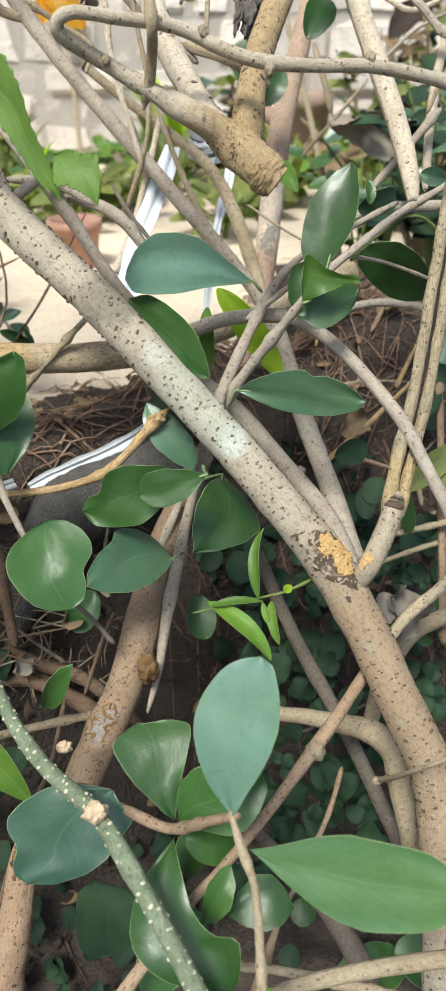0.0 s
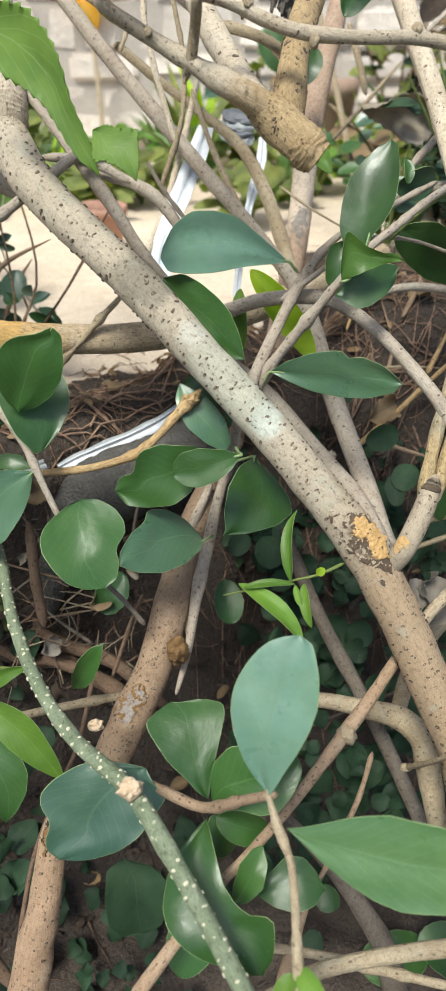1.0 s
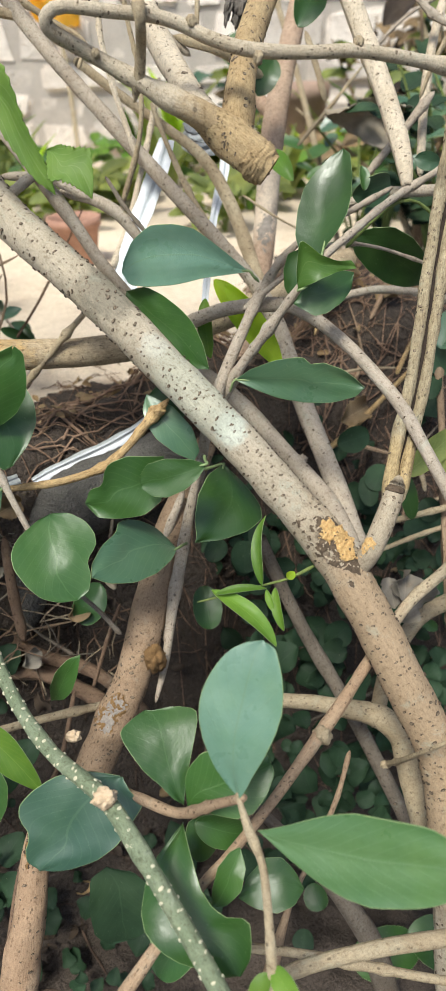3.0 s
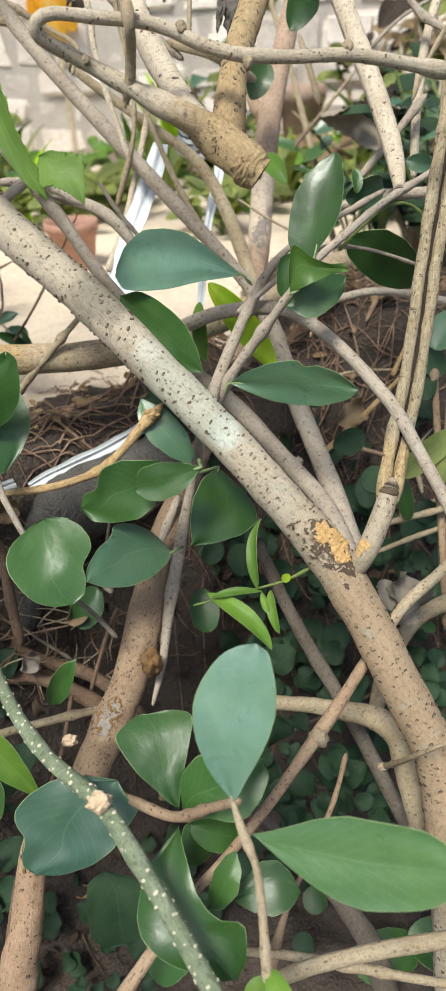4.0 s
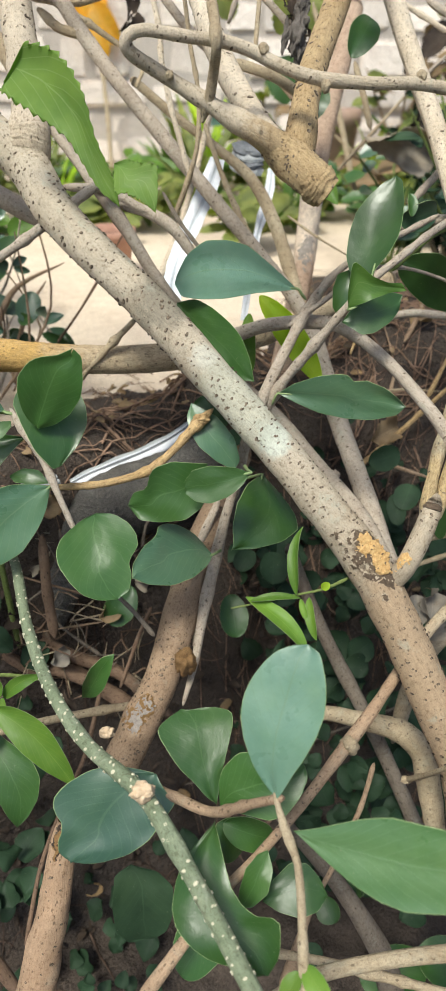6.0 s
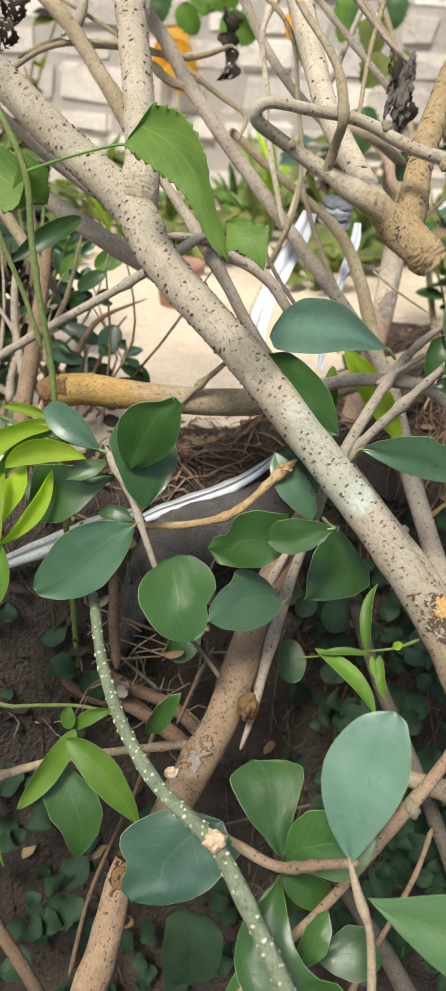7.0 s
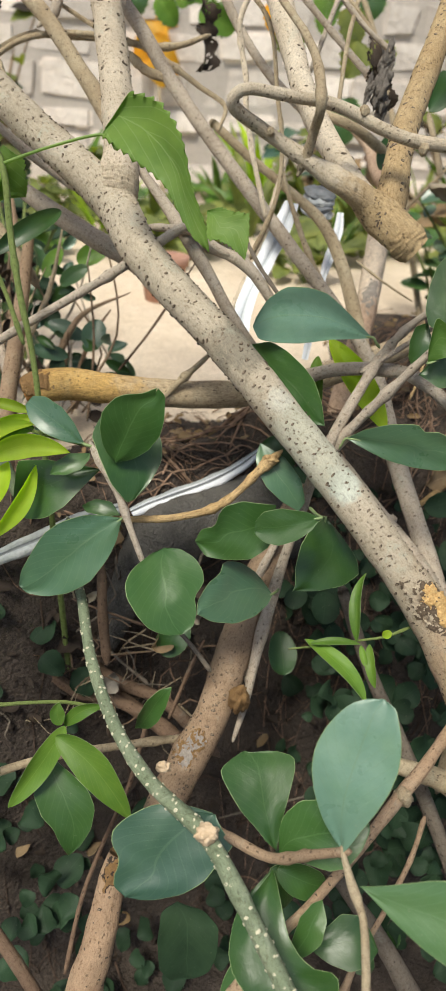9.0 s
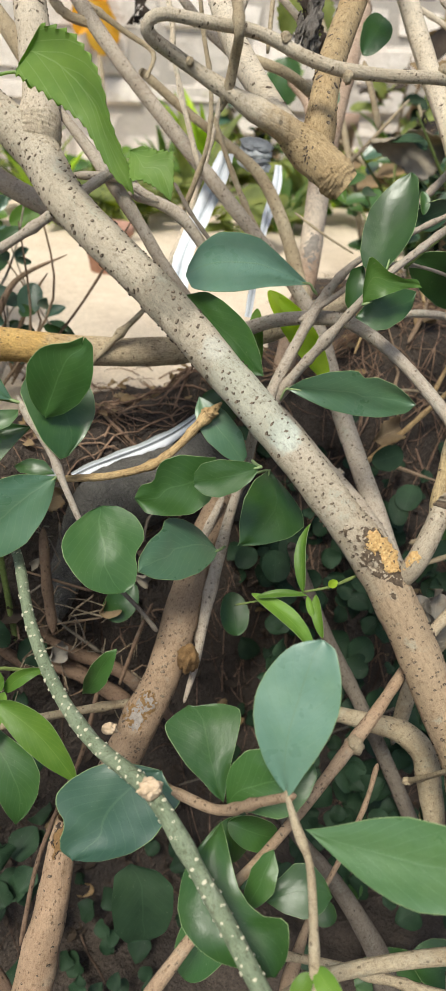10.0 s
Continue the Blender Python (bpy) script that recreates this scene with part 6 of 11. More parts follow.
leaf(stalk_f, "sage", (0.0132, 0.185, 0.675), (0.1057, 0.1578, 0.6936), 0.0418, (-0.3357, -0.7763, 0.5335), label="long broad leaf spreading sideways", cup=0.03, bend=0.04, nu=28, nv=12, left=(0.0001, 0.0001, 0.0005, 0.001, 0.0018, 0.0028, 0.0042, 0.006, 0.008, 0.0102, 0.0125, 0.0143, 0.0158, 0.0169, 0.0167, 0.0164, 0.0159, 0.0153, 0.0146, 0.0138, 0.0122, 0.0096, 0.0075, 0.0046, 0.0018, 0.0002, 0.0002), right=(0.0002, 0.0002, 0.0008, 0.0018, 0.0033, 0.0051, 0.0073, 0.0099, 0.0123, 0.015, 0.0178, 0.0203, 0.0228, 0.024, 0.0251, 0.0245, 0.0239, 0.0232, 0.0225, 0.0213, 0.0199, 0.018, 0.015, 0.0127, 0.0061, 0.002, 0.002))
leaf(stalk_n, "mid", (-0.0265, 0.2216, 0.6405), (-0.0434, 0.2651, 0.6718), 0.0455, (0.1784, -0.5291, 0.8296), label="broad leaf with an uneven blunt tip", cup=0.035, wave=0.02, nu=28, left=(0.0002, 0.0002, 0.0008, 0.0018, 0.0032, 0.0049, 0.0064, 0.0076, 0.009, 0.0107, 0.0128, 0.0151, 0.017, 0.0184, 0.0198, 0.0211, 0.0222, 0.0232, 0.0237, 0.0235, 0.0229, 0.0189, 0.0156, 0.0117, 0.0088, 0.0071, 0.0071), right=(0.0001, 0.0001, 0.0003, 0.0007, 0.0013, 0.002, 0.0029, 0.0039, 0.0052, 0.0068, 0.0085, 0.0103, 0.0121, 0.0139, 0.0158, 0.0176, 0.0194, 0.0209, 0.0215, 0.022, 0.0189, 0.0142, 0.0114, -0.002, -0.0044, -0.0059, -0.0059))
leaf(stalk_n, "mid", (-0.0243, 0.2226, 0.6346), (0.0232, 0.2309, 0.6647), 0.0403, (-0.2198, -0.7943, 0.5664), cup=0.035, nu=28, left=(0.0004, 0.0004, 0.0016, 0.0036, 0.0064, 0.0099, 0.0133, 0.0158, 0.0186, 0.0206, 0.0217, 0.0228, 0.024, 0.024, 0.0227, 0.0215, 0.0202, 0.0191, 0.0176, 0.0146, 0.0119, 0.0095, 0.0076, 0.006, 0.0049, 0.0042, 0.0042), right=(0.0001, 0.0001, 0.0004, 0.001, 0.0018, 0.0027, 0.0039, 0.0052, 0.0067, 0.0088, 0.011, 0.0133, 0.0155, 0.0163, 0.017, 0.0177, 0.0164, 0.015, 0.0138, 0.0126, 0.0106, 0.0089, 0.0075, 0.0063, 0.0035, -0.0019, -0.0019))
leaf(stalk_n, "dusk", (-0.0858, 0.2462, 0.6441), (-0.1066, 0.209, 0.5939), 0.0625, (-0.0363, -0.7956, 0.6048), label="broad notched blue-green leaf", cup=0.04, bend=0.02, nu=34, nv=14, left=(0.024, 0.024, 0.0248, 0.0264, 0.0285, 0.0312, 0.0374, 0.04, 0.039, 0.038, 0.0369, 0.0358, 0.0346, 0.0334, 0.0318, 0.0291, 0.0265, 0.024, 0.0202, 0.0161, 0.0125, 0.0089, 0.0048, 0.0015, -0.0024, -0.0054, -0.0054), right=(-0.0211, -0.0211, -0.0145, -0.0072, -0.0003, 0.0063, 0.0102, 0.0146, 0.0181, 0.0209, 0.0239, 0.0262, 0.0279, 0.029, 0.0282, 0.0262, 0.0205, 0.0185, 0.0178, 0.0182, 0.0174, 0.0166, 0.016, 0.0136, 0.0097, 0.0074, 0.0074))
leaf(stalk_n, "deep", (-0.027, 0.2186, 0.6286), (0.0065, 0.1541, 0.5991), 0.0454, (-0.2075, -0.4945, 0.844), label="large hanging leaf with a wavy edge", cup=0.03, wave=0.09, nu=28, nv=12, left=(-0.0, -0.0, -0.0001, -0.0001, -0.0002, -0.0003, -0.0005, -0.001, -0.0016, -0.0023, -0.003, -0.0035, -0.004, -0.0029, -0.0018, 0.0009, 0.0047, 0.0146, 0.0138, 0.0118, 0.0096, 0.0071, 0.005, 0.0013, -0.0016, -0.0033, -0.0033), right=(0.0008, 0.0008, 0.0028, 0.0064, 0.0112, 0.017, 0.0232, 0.027, 0.0312, 0.0336, 0.0357, 0.0376, 0.0376, 0.0377, 0.0366, 0.0351, 0.0336, 0.0308, 0.028, 0.0233, 0.0185, 0.0161, 0.0141, 0.0125, 0.0081, 0.0051, 0.0051))
leaf(stalk_f, "deep", (0.0028, 0.21, 0.5605), (0.0434, 0.2128, 0.5638), 0.0297, (-0.0299, -0.5659, 0.8239), cup=0.035, nu=28, left=(0.0003, 0.0003, 0.0009, 0.0021, 0.0037, 0.0057, 0.0081, 0.0108, 0.0123, 0.0139, 0.0157, 0.0175, 0.0194, 0.0201, 0.0199, 0.0198, 0.0197, 0.0193, 0.0167, 0.0144, 0.0123, 0.0098, 0.0063, 0.0036, 0.0016, 0.0004, 0.0004), right=(0.0001, 0.0001, 0.0004, 0.0008, 0.0014, 0.0022, 0.0032, 0.0043, 0.0055, 0.0065, 0.0072, 0.008, 0.0087, 0.0095, 0.0098, 0.0093, 0.0088, 0.0084, 0.008, 0.0069, 0.0052, 0.0036, 0.0023, 0.0013, 0.0006, 0.0002, 0.0002))
leaf(stalk_n, "mid", (0.0047, 0.2188, 0.6011), (-0.0129, 0.197, 0.5774), 0.0173, (0.0928, -0.7653, 0.637), nu=28, left=(0.0001, 0.0001, 0.0005, 0.0012, 0.0021, 0.0032, 0.0046, 0.0061, 0.0073, 0.0078, 0.0083, 0.0089, 0.0094, 0.01, 0.01, 0.0093, 0.0087, 0.0081, 0.0075, 0.007, 0.0064, 0.0045, 0.003, 0.0017, 0.0008, 0.0003, 0.0003), right=(0.0002, 0.0002, 0.0006, 0.0014, 0.0024, 0.0037, 0.0052, 0.0057, 0.0063, 0.0069, 0.0076, 0.0083, 0.0078, 0.0073, 0.0068, 0.0063, 0.0057, 0.0051, 0.0041, 0.0032, 0.0023, 0.0016, 0.001, 0.0005, 0.0002, -0.0, -0.0))
# shrub leaf in the darker ivy colour, which stands in for its shade
leaf(stalk_n, "ivy", (-0.0856, 0.2424, 0.5387), (-0.0779, 0.2196, 0.4854), 0.0409, (0.2013, -0.8893, 0.4106), nu=28, left=(0.0008, 0.0008, 0.0029, 0.0065, 0.0115, 0.0176, 0.0196, 0.0219, 0.0245, 0.0264, 0.026, 0.0256, 0.0253, 0.0249, 0.0245, 0.0237, 0.0224, 0.0212, 0.0201, 0.019, 0.0176, 0.0146, 0.0121, 0.0101, 0.0087, 0.0079, 0.0079), right=(0.001, 0.001, 0.0038, 0.0084, 0.0114, 0.0118, 0.0123, 0.0129, 0.0135, 0.0142, 0.0149, 0.0149, 0.0149, 0.015, 0.015, 0.015, 0.015, 0.0133, 0.0118, 0.0104, 0.0092, 0.0081, 0.0068, 0.0006, -0.0039, -0.0065, -0.0065))
leaf(stalk_n, "deep", (-0.0156, 0.2102, 0.561), (-0.0463, 0.1792, 0.5327), 0.0310, (-0.2478, -0.5082, 0.8249), shape=(0.5, 0.5))
leaf(stalk_n, "mid", (-0.0263, 0.2357, 0.6), (-0.0095, 0.2327, 0.577), 0.0274, (0.5114, -0.7221, 0.4659), shape=(0.5, 0.5))
leaf(stalk_n, "mid", (-0.0224, 0.2357, 0.6), (0.0085, 0.237, 0.5832), 0.0208, (0.3138, -0.7983, 0.514), shape=(0.5, 0.5))
leaf(stalk_f, "fresh", (0.0188, 0.1419, 0.6349), (0.0296, 0.127, 0.6338), 0.0111, (-0.4386, -0.3745, 0.8169), shape=(0.6, 0.6))
leaf(stalk_f, "fresh", (0.017, 0.1403, 0.6324), (0.0084, 0.1313, 0.6226), 0.0094, (-0.4996, -0.3756, 0.7806), shape=(0.6, 0.6))
leaf(left_thin2, "mid", (-0.1319, 0.3351, 0.5957), (-0.1049, 0.3388, 0.6388), 0.0162, (0.0772, -0.9964, 0.0357), cup=0.15, wave=0.05, nu=28, left=(0.0001, 0.0001, 0.0003, 0.0007, 0.0013, 0.002, 0.0028, 0.0038, 0.0049, 0.006, 0.0073, 0.0086, 0.0094, 0.0098, 0.0102, 0.0106, 0.0109, 0.0104, 0.0094, 0.0085, 0.0077, 0.0064, 0.0042, 0.0024, 0.0011, 0.0003, 0.0003), right=(0.0001, 0.0001, 0.0004, 0.0008, 0.0015, 0.0023, 0.0033, 0.0044, 0.0056, 0.0058, 0.006, 0.0061, 0.0063, 0.0064, 0.0059, 0.0054, 0.0049, 0.0045, 0.0036, 0.0028, 0.0021, 0.0015, 0.001, 0.0005, 0.0002, 0.0001, 0.0001))
leaf(left_thin2, "deep", (-0.1248, 0.4202, 0.5913), (-0.1081, 0.4393, 0.6199), 0.0267, (0.1083, -0.8555, 0.5064), shape=(0.5, 0.5))
leaf(stalk_g, "fresh", (0.0338, 0.3572, 0.6815), (0.0386, 0.3352, 0.6616), 0.0078, (-0.5087, -0.4586, 0.7286), shape=(0.6, 0.7), cup=0.2, bend=0.12)
leaf(stalk_g, "fresh", (-0.0107, 0.3671, 0.6721), (0.0332, 0.3304, 0.6518), 0.0135, (0.0761, -0.4105, 0.9087), shape=(0.75, 0.7), cup=0.2, bend=0.16, twist=15)
leaf(stalk_g, "fresh", (0.0277, 0.3557, 0.6812), (0.0316, 0.3442, 0.6722), 0.0050, (-0.2334, -0.7344, 0.6373), shape=(0.6, 0.5), cup=0.2)
leaf(stalk_g, "fresh", (0.0248, 0.3594, 0.6815), (0.0288, 0.392, 0.7182), 0.0098, (-0.461, -0.6381, 0.6167), shape=(0.7, 0.8), cup=0.25, bend=0.12, twist=30)
leaf(stalk_g, "lime", (0.0422, 0.3592, 0.6881), (0.0471, 0.3583, 0.6938), 0.0061, (-0.4965, -0.8174, 0.2922))
leaf(stalk_g, "fresh", (0.028, 0.36, 0.6786), (-0.0074, 0.3581, 0.6764), 0.0061, (-0.0403, -0.3215, 0.946))
leaf(t1, "lime", (-0.004, 0.5598, 0.8374), (0.0487, 0.52, 0.7759), 0.0235, (0.0757, -0.8065, 0.5864), shape=(0.6, 0.6), cup=0.15, bend=0.05)
leaf(t1, "fresh", (-0.0123, 0.5612, 0.8215), (-0.0091, 0.5338, 0.7798), 0.0134, (-0.3338, -0.7994, 0.4996), shape=(0.6, 0.6), cup=0.15)
leaf(t1, "lime", (0.0036, 0.5469, 0.8358), (0.0295, 0.5343, 0.8162), 0.0123, (-0.2547, -0.9312, 0.2608))
mulberry = thing("sapling", (-0.28, 0.35, 0.25), "slender green sapling with toothed leaves", "sapling")
mul = limb("stem", mulberry, "shoot", [(-0.3392, 0.6067, 1.135, 0.002), (-0.3239, 0.5816, 1.0954, 0.002), (-0.3042, 0.5553, 1.0525, 0.002), (-0.281, 0.5277, 1.0064, 0.0022), (-0.2538, 0.5024, 0.9635, 0.0024), (-0.2469, 0.487, 0.9227, 0.0024), (-0.2392, 0.4725, 0.8832, 0.0024), (-0.2304, 0.4626, 0.8415, 0.0022), (-0.2235, 0.4492, 0.7937, 0.0023), (-0.2156, 0.4322, 0.6965, 0.0024), (-0.2108, 0.4278, 0.5172, 0.0027)], seg=10, knots=4, label='thin green stem')
mul2 = limb("stem", mulberry, "shoot", [(-0.2887, 0.5127, 0.9483, 0.0015), (-0.2748, 0.5011, 0.9129, 0.0018), (-0.2566, 0.4898, 0.877, 0.0018), (-0.2437, 0.4798, 0.8448, 0.0018)], seg=8)
leaf(mul, "serrate", (-0.1811, 0.5007, 0.9856), (-0.1009, 0.4591, 0.9215), 0.0380, (-0.3516, -0.9226, 0.1589), label="light green toothed leaf", stalk=(-0.2528, 0.5026, 0.9636), cup=0.1, bend=0.05, teeth=0.2, nu=90, left=(0.0058, 0.0058, 0.0144, 0.0336, 0.0352, 0.0373, 0.0393, 0.0413, 0.0435, 0.0437, 0.0433, 0.0427, 0.0404, 0.0381, 0.0342, 0.0289, 0.024, 0.0206, 0.0174, 0.0147, 0.0123, 0.0102, 0.0066, 0.0037, 0.0017, 0.0005, 0.0005), right=(-0.0005, -0.0005, -0.0008, -0.0012, -0.0017, -0.0024, -0.0033, -0.0043, -0.0055, -0.0068, -0.0081, -0.0096, -0.0103, -0.0109, -0.0114, -0.0094, -0.0072, -0.0052, -0.0032, -0.0014, 0.0001, 0.0001, 0.0001, 0.0, 0.0, 0.0, 0.0))
leaf(mul, "serrate", (-0.1066, 0.4653, 0.9429), (-0.0733, 0.4482, 0.923), 0.0246, (-0.0276, -0.7798, 0.6254), cup=0.1, teeth=0.22, nu=80, left=(0.005, 0.005, 0.0054, 0.0061, 0.0071, 0.0082, 0.0097, 0.0109, 0.0112, 0.0117, 0.0121, 0.0127, 0.0144, 0.0161, 0.0179, 0.0178, 0.0149, 0.0122, 0.0096, 0.0073, 0.0051, 0.0025, 0.0003, -0.0015, -0.0028, -0.0035, -0.0035), right=(-0.0047, -0.0047, -0.0042, -0.0035, -0.0024, -0.0011, 0.0005, 0.0024, 0.0044, 0.0066, 0.009, 0.0115, 0.0102, 0.0072, 0.0065, 0.0058, 0.0051, 0.0045, 0.0044, 0.0042, 0.0041, 0.004, 0.0039, 0.0039, 0.0038, 0.0038, 0.0038))
leaf(mul, "serrate", (-0.2534, 0.5083, 0.9635), (-0.323, 0.5211, 0.9615), 0.0429, (-0.1802, -0.9182, 0.3527), cup=0.05, teeth=0.2, nu=46, left=(-0.0019, -0.0019, 0.0043, 0.0149, 0.0251, 0.0274, 0.0302, 0.0315, 0.0298, 0.0279, 0.026, 0.0229, 0.0197, 0.0164, 0.0133, 0.0103, 0.0073, 0.0057, 0.0044, 0.0034, 0.0025, 0.0018, 0.0011, 0.0006, 0.0003, 0.0001, 0.0001), right=(0.0044, 0.0044, 0.0048, 0.0055, 0.0064, 0.0076, 0.0091, 0.0107, 0.0126, 0.0147, 0.0169, 0.0126, 0.0093, 0.0095, 0.0097, 0.0098, 0.0088, 0.0067, 0.0048, 0.0033, 0.0025, 0.0018, 0.0011, 0.0006, 0.0003, 0.0001, 0.0001))
leaf(mul, "serrate", (-0.2578, 0.5058, 0.9723), (-0.2424, 0.515, 0.941), 0.0284, (0.2706, -0.9515, -0.1464), cup=0.05, teeth=0.2, nu=46, left=(0.006, 0.006, 0.0062, 0.0065, 0.007, 0.0076, 0.0084, 0.0092, 0.0102, 0.0112, 0.0123, 0.0125, 0.0115, 0.0106, 0.0096, 0.0086, 0.0077, 0.0068, 0.0058, 0.0045, 0.0033, 0.0022, 0.0013, 0.0006, 0.0001, -0.0002, -0.0002), right=(-0.0051, -0.0051, -0.0029, 0.0008, 0.0028, 0.0039, 0.0053, 0.0068, 0.0086, 0.0104, 0.0124, 0.0146, 0.0167, 0.0177, 0.0187, 0.0197, 0.0206, 0.0215, 0.0224, 0.0121, 0.0091, 0.0065, 0.0043, 0.0026, 0.0014, 0.0006, 0.0006))
leaf(mul, "deep", (-0.2414, 0.5953, 0.9208), (-0.2885, 0.5495, 0.8893), 0.0171, (0.4234, -0.7675, 0.4813), shape=(0.6, 0.7), cup=0.2)
lance = thing("shrub", (-0.33, 0.42, 0.25), "young shrub with drooping narrow lime-green leaves", "shrub")
lan = limb("stem", lance, "shoot", [(-0.1699, 0.3955, 0.8012, 0.0013), (-0.2004, 0.401, 0.8036, 0.0013), (-0.229, 0.4071, 0.807, 0.0013), (-0.2694, 0.4179, 0.8094, 0.0016), (-0.3281, 0.4286, 0.774, 0.0019), (-0.3814, 0.4079, 0.6647, 0.0026), (-0.4336, 0.3507, 0.4535, 0.0034)], seg=8, label='thin green shoot')
leaf(lan, "lime", (-0.2115, 0.4028, 0.8109), (-0.2599, 0.3191, 0.7409), 0.0153, (0.2383, -0.7003, 0.6729), shape=(0.75, 0.8), via=(-0.2646, 0.3755, 0.8203), cup=0.24, bend=0.02, wave=0.05, twist=25, nu=22, nv=8)
leaf(lan, "lime", (-0.2121, 0.4049, 0.8149), (-0.2588, 0.3722, 0.7862), 0.0123, (0.4621, -0.8572, 0.2273), shape=(0.75, 0.8), via=(-0.2386, 0.3964, 0.8158), cup=0.24, bend=0.02, wave=0.05, twist=0, nu=22, nv=8)
leaf(lan, "lime", (-0.2139, 0.4062, 0.8177), (-0.2473, 0.4053, 0.8238), 0.0078, (0.1081, -0.8828, 0.4572), shape=(0.75, 0.8), via=(-0.2287, 0.4074, 0.8233), cup=0.24, bend=0.02, wave=0.05, twist=0, nu=22, nv=8)
leaf(lan, "lime", (-0.2353, 0.3734, 0.7935), (-0.1794, 0.3754, 0.8055), 0.0163, (-0.0141, -0.9724, 0.233), shape=(0.75, 0.8), via=(-0.2146, 0.3813, 0.814), cup=0.24, bend=0.02, wave=0.05, twist=10, nu=22, nv=8)
leaf(lan, "lime", (-0.2331, 0.3674, 0.7925), (-0.227, 0.3107, 0.7282), 0.0177, (0.5151, -0.6181, 0.5939), shape=(0.75, 0.8), via=(-0.2467, 0.3377, 0.7702), cup=0.24, bend=0.02, wave=0.05, twist=30, nu=22, nv=8)
leaf(lan, "lime", (-0.2443, 0.3497, 0.7728), (-0.2535, 0.3025, 0.7191), 0.0143, (0.1163, -0.756, 0.6441), shape=(0.75, 0.8), via=(-0.2515, 0.3214, 0.7485), cup=0.24, bend=0.02, wave=0.05, twist=-20, nu=22, nv=8)
leaf(lan, "lime", (-0.2341, 0.3212, 0.7387), (-0.2388, 0.2843, 0.6924), 0.0120, (0.495, -0.7033, 0.5102), shape=(0.75, 0.8), via=(-0.2301, 0.2942, 0.7067), cup=0.24, bend=0.02, wave=0.05, twist=25, nu=22, nv=8)
leaf(lan, "lime", (-0.2238, 0.3799, 0.7923), (-0.2362, 0.3549, 0.7594), 0.0170, (0.0234, -0.8007, 0.5987), shape=(0.75, 0.8), via=(-0.2289, 0.3677, 0.774), cup=0.24, bend=0.02, wave=0.05, twist=-15, nu=22, nv=8)
leaf(lan, "lime", (-0.207, 0.3855, 0.7882), (-0.2345, 0.3488, 0.7476), 0.0126, (0.5949, -0.754, 0.2786), shape=(0.75, 0.8), via=(-0.2126, 0.3647, 0.7615), cup=0.24, bend=0.02, wave=0.05, twist=20, nu=22, nv=8)
leaf(lan, "fresh", (-0.235, 0.3402, 0.7595), (-0.2235, 0.3147, 0.7241), 0.0105, (0.1562, -0.7757, 0.6115), shape=(0.75, 0.8), via=(-0.2206, 0.3289, 0.7445), cup=0.24, bend=0.02, wave=0.05, twist=0, nu=22, nv=8)
leaf(lan, "fresh", (-0.2421, 0.3705, 0.7792), (-0.2587, 0.3464, 0.7489), 0.0154, (0.4462, -0.8034, 0.3944), shape=(0.75, 0.8), via=(-0.253, 0.3601, 0.7656), cup=0.24, bend=0.02, wave=0.05, twist=10, nu=22, nv=8)
leaf(lan, "mid", (-0.2527, 0.3181, 0.716), (-0.2471, 0.2933, 0.6792), 0.0309, (0.2108, -0.7957, 0.5678), shape=(0.75, 0.8), via=(-0.2353, 0.3102, 0.7047), cup=0.24, bend=0.02, wave=0.05, twist=0, nu=22, nv=8)
leaf(lan, "lime", (-0.2552, 0.3451, 0.7987), (-0.2667, 0.2929, 0.7255), 0.0176, (0.3909, -0.7772, 0.4932), shape=(0.75, 0.8), via=(-0.2834, 0.3289, 0.7859), cup=0.24, bend=0.02, wave=0.05, twist=20, nu=22, nv=8)
leaf(lan, "lime", (-0.2674, 0.3783, 0.7996), (-0.2884, 0.3218, 0.7419), 0.0179, (0.2702, -0.7351, 0.6218), shape=(0.75, 0.8), via=(-0.2966, 0.3653, 0.8036), cup=0.24, bend=0.02, wave=0.05, twist=-20, nu=22, nv=8)
leaf(lan, "lime", (-0.2687, 0.3311, 0.7547), (-0.2694, 0.2862, 0.6925), 0.0165, (0.555, -0.6771, 0.4831), shape=(0.75, 0.8), via=(-0.2914, 0.317, 0.7443), cup=0.24, bend=0.02, wave=0.05, twist=15, nu=22, nv=8)
leaf(lan, "fresh", (-0.2131, 0.406, 0.8066), (-0.2495, 0.3639, 0.7687), 0.0114, (0.151, -0.7303, 0.6662), shape=(0.75, 0.8), via=(-0.23, 0.4014, 0.8072), cup=0.24, bend=0.02, wave=0.05, twist=-10, nu=22, nv=8)
lan2 = limb("stem", lance, "shoot", [(-0.1508, 0.309, 0.6434, 0.0014), (-0.1727, 0.3047, 0.6511, 0.0013), (-0.1979, 0.2976, 0.6545, 0.0013), (-0.2182, 0.2912, 0.6579, 0.0015), (-0.235, 0.2948, 0.6685, 0.0015), (-0.2531, 0.2998, 0.6716, 0.0015), (-0.2943, 0.315, 0.6669, 0.0018), (-0.3546, 0.329, 0.6221, 0.0022), (-0.4249, 0.3235, 0.5009, 0.0028)], seg=8)
leaf(lan2, "fresh", (-0.1683, 0.2868, 0.6486), (-0.1977, 0.2505, 0.6093), 0.0158, (0.2797, -0.8008, 0.5296), shape=(0.6, 0.7), via=(-0.179, 0.27, 0.6306), cup=0.16, bend=0.02, wave=0.05, twist=10, nu=22, nv=8)
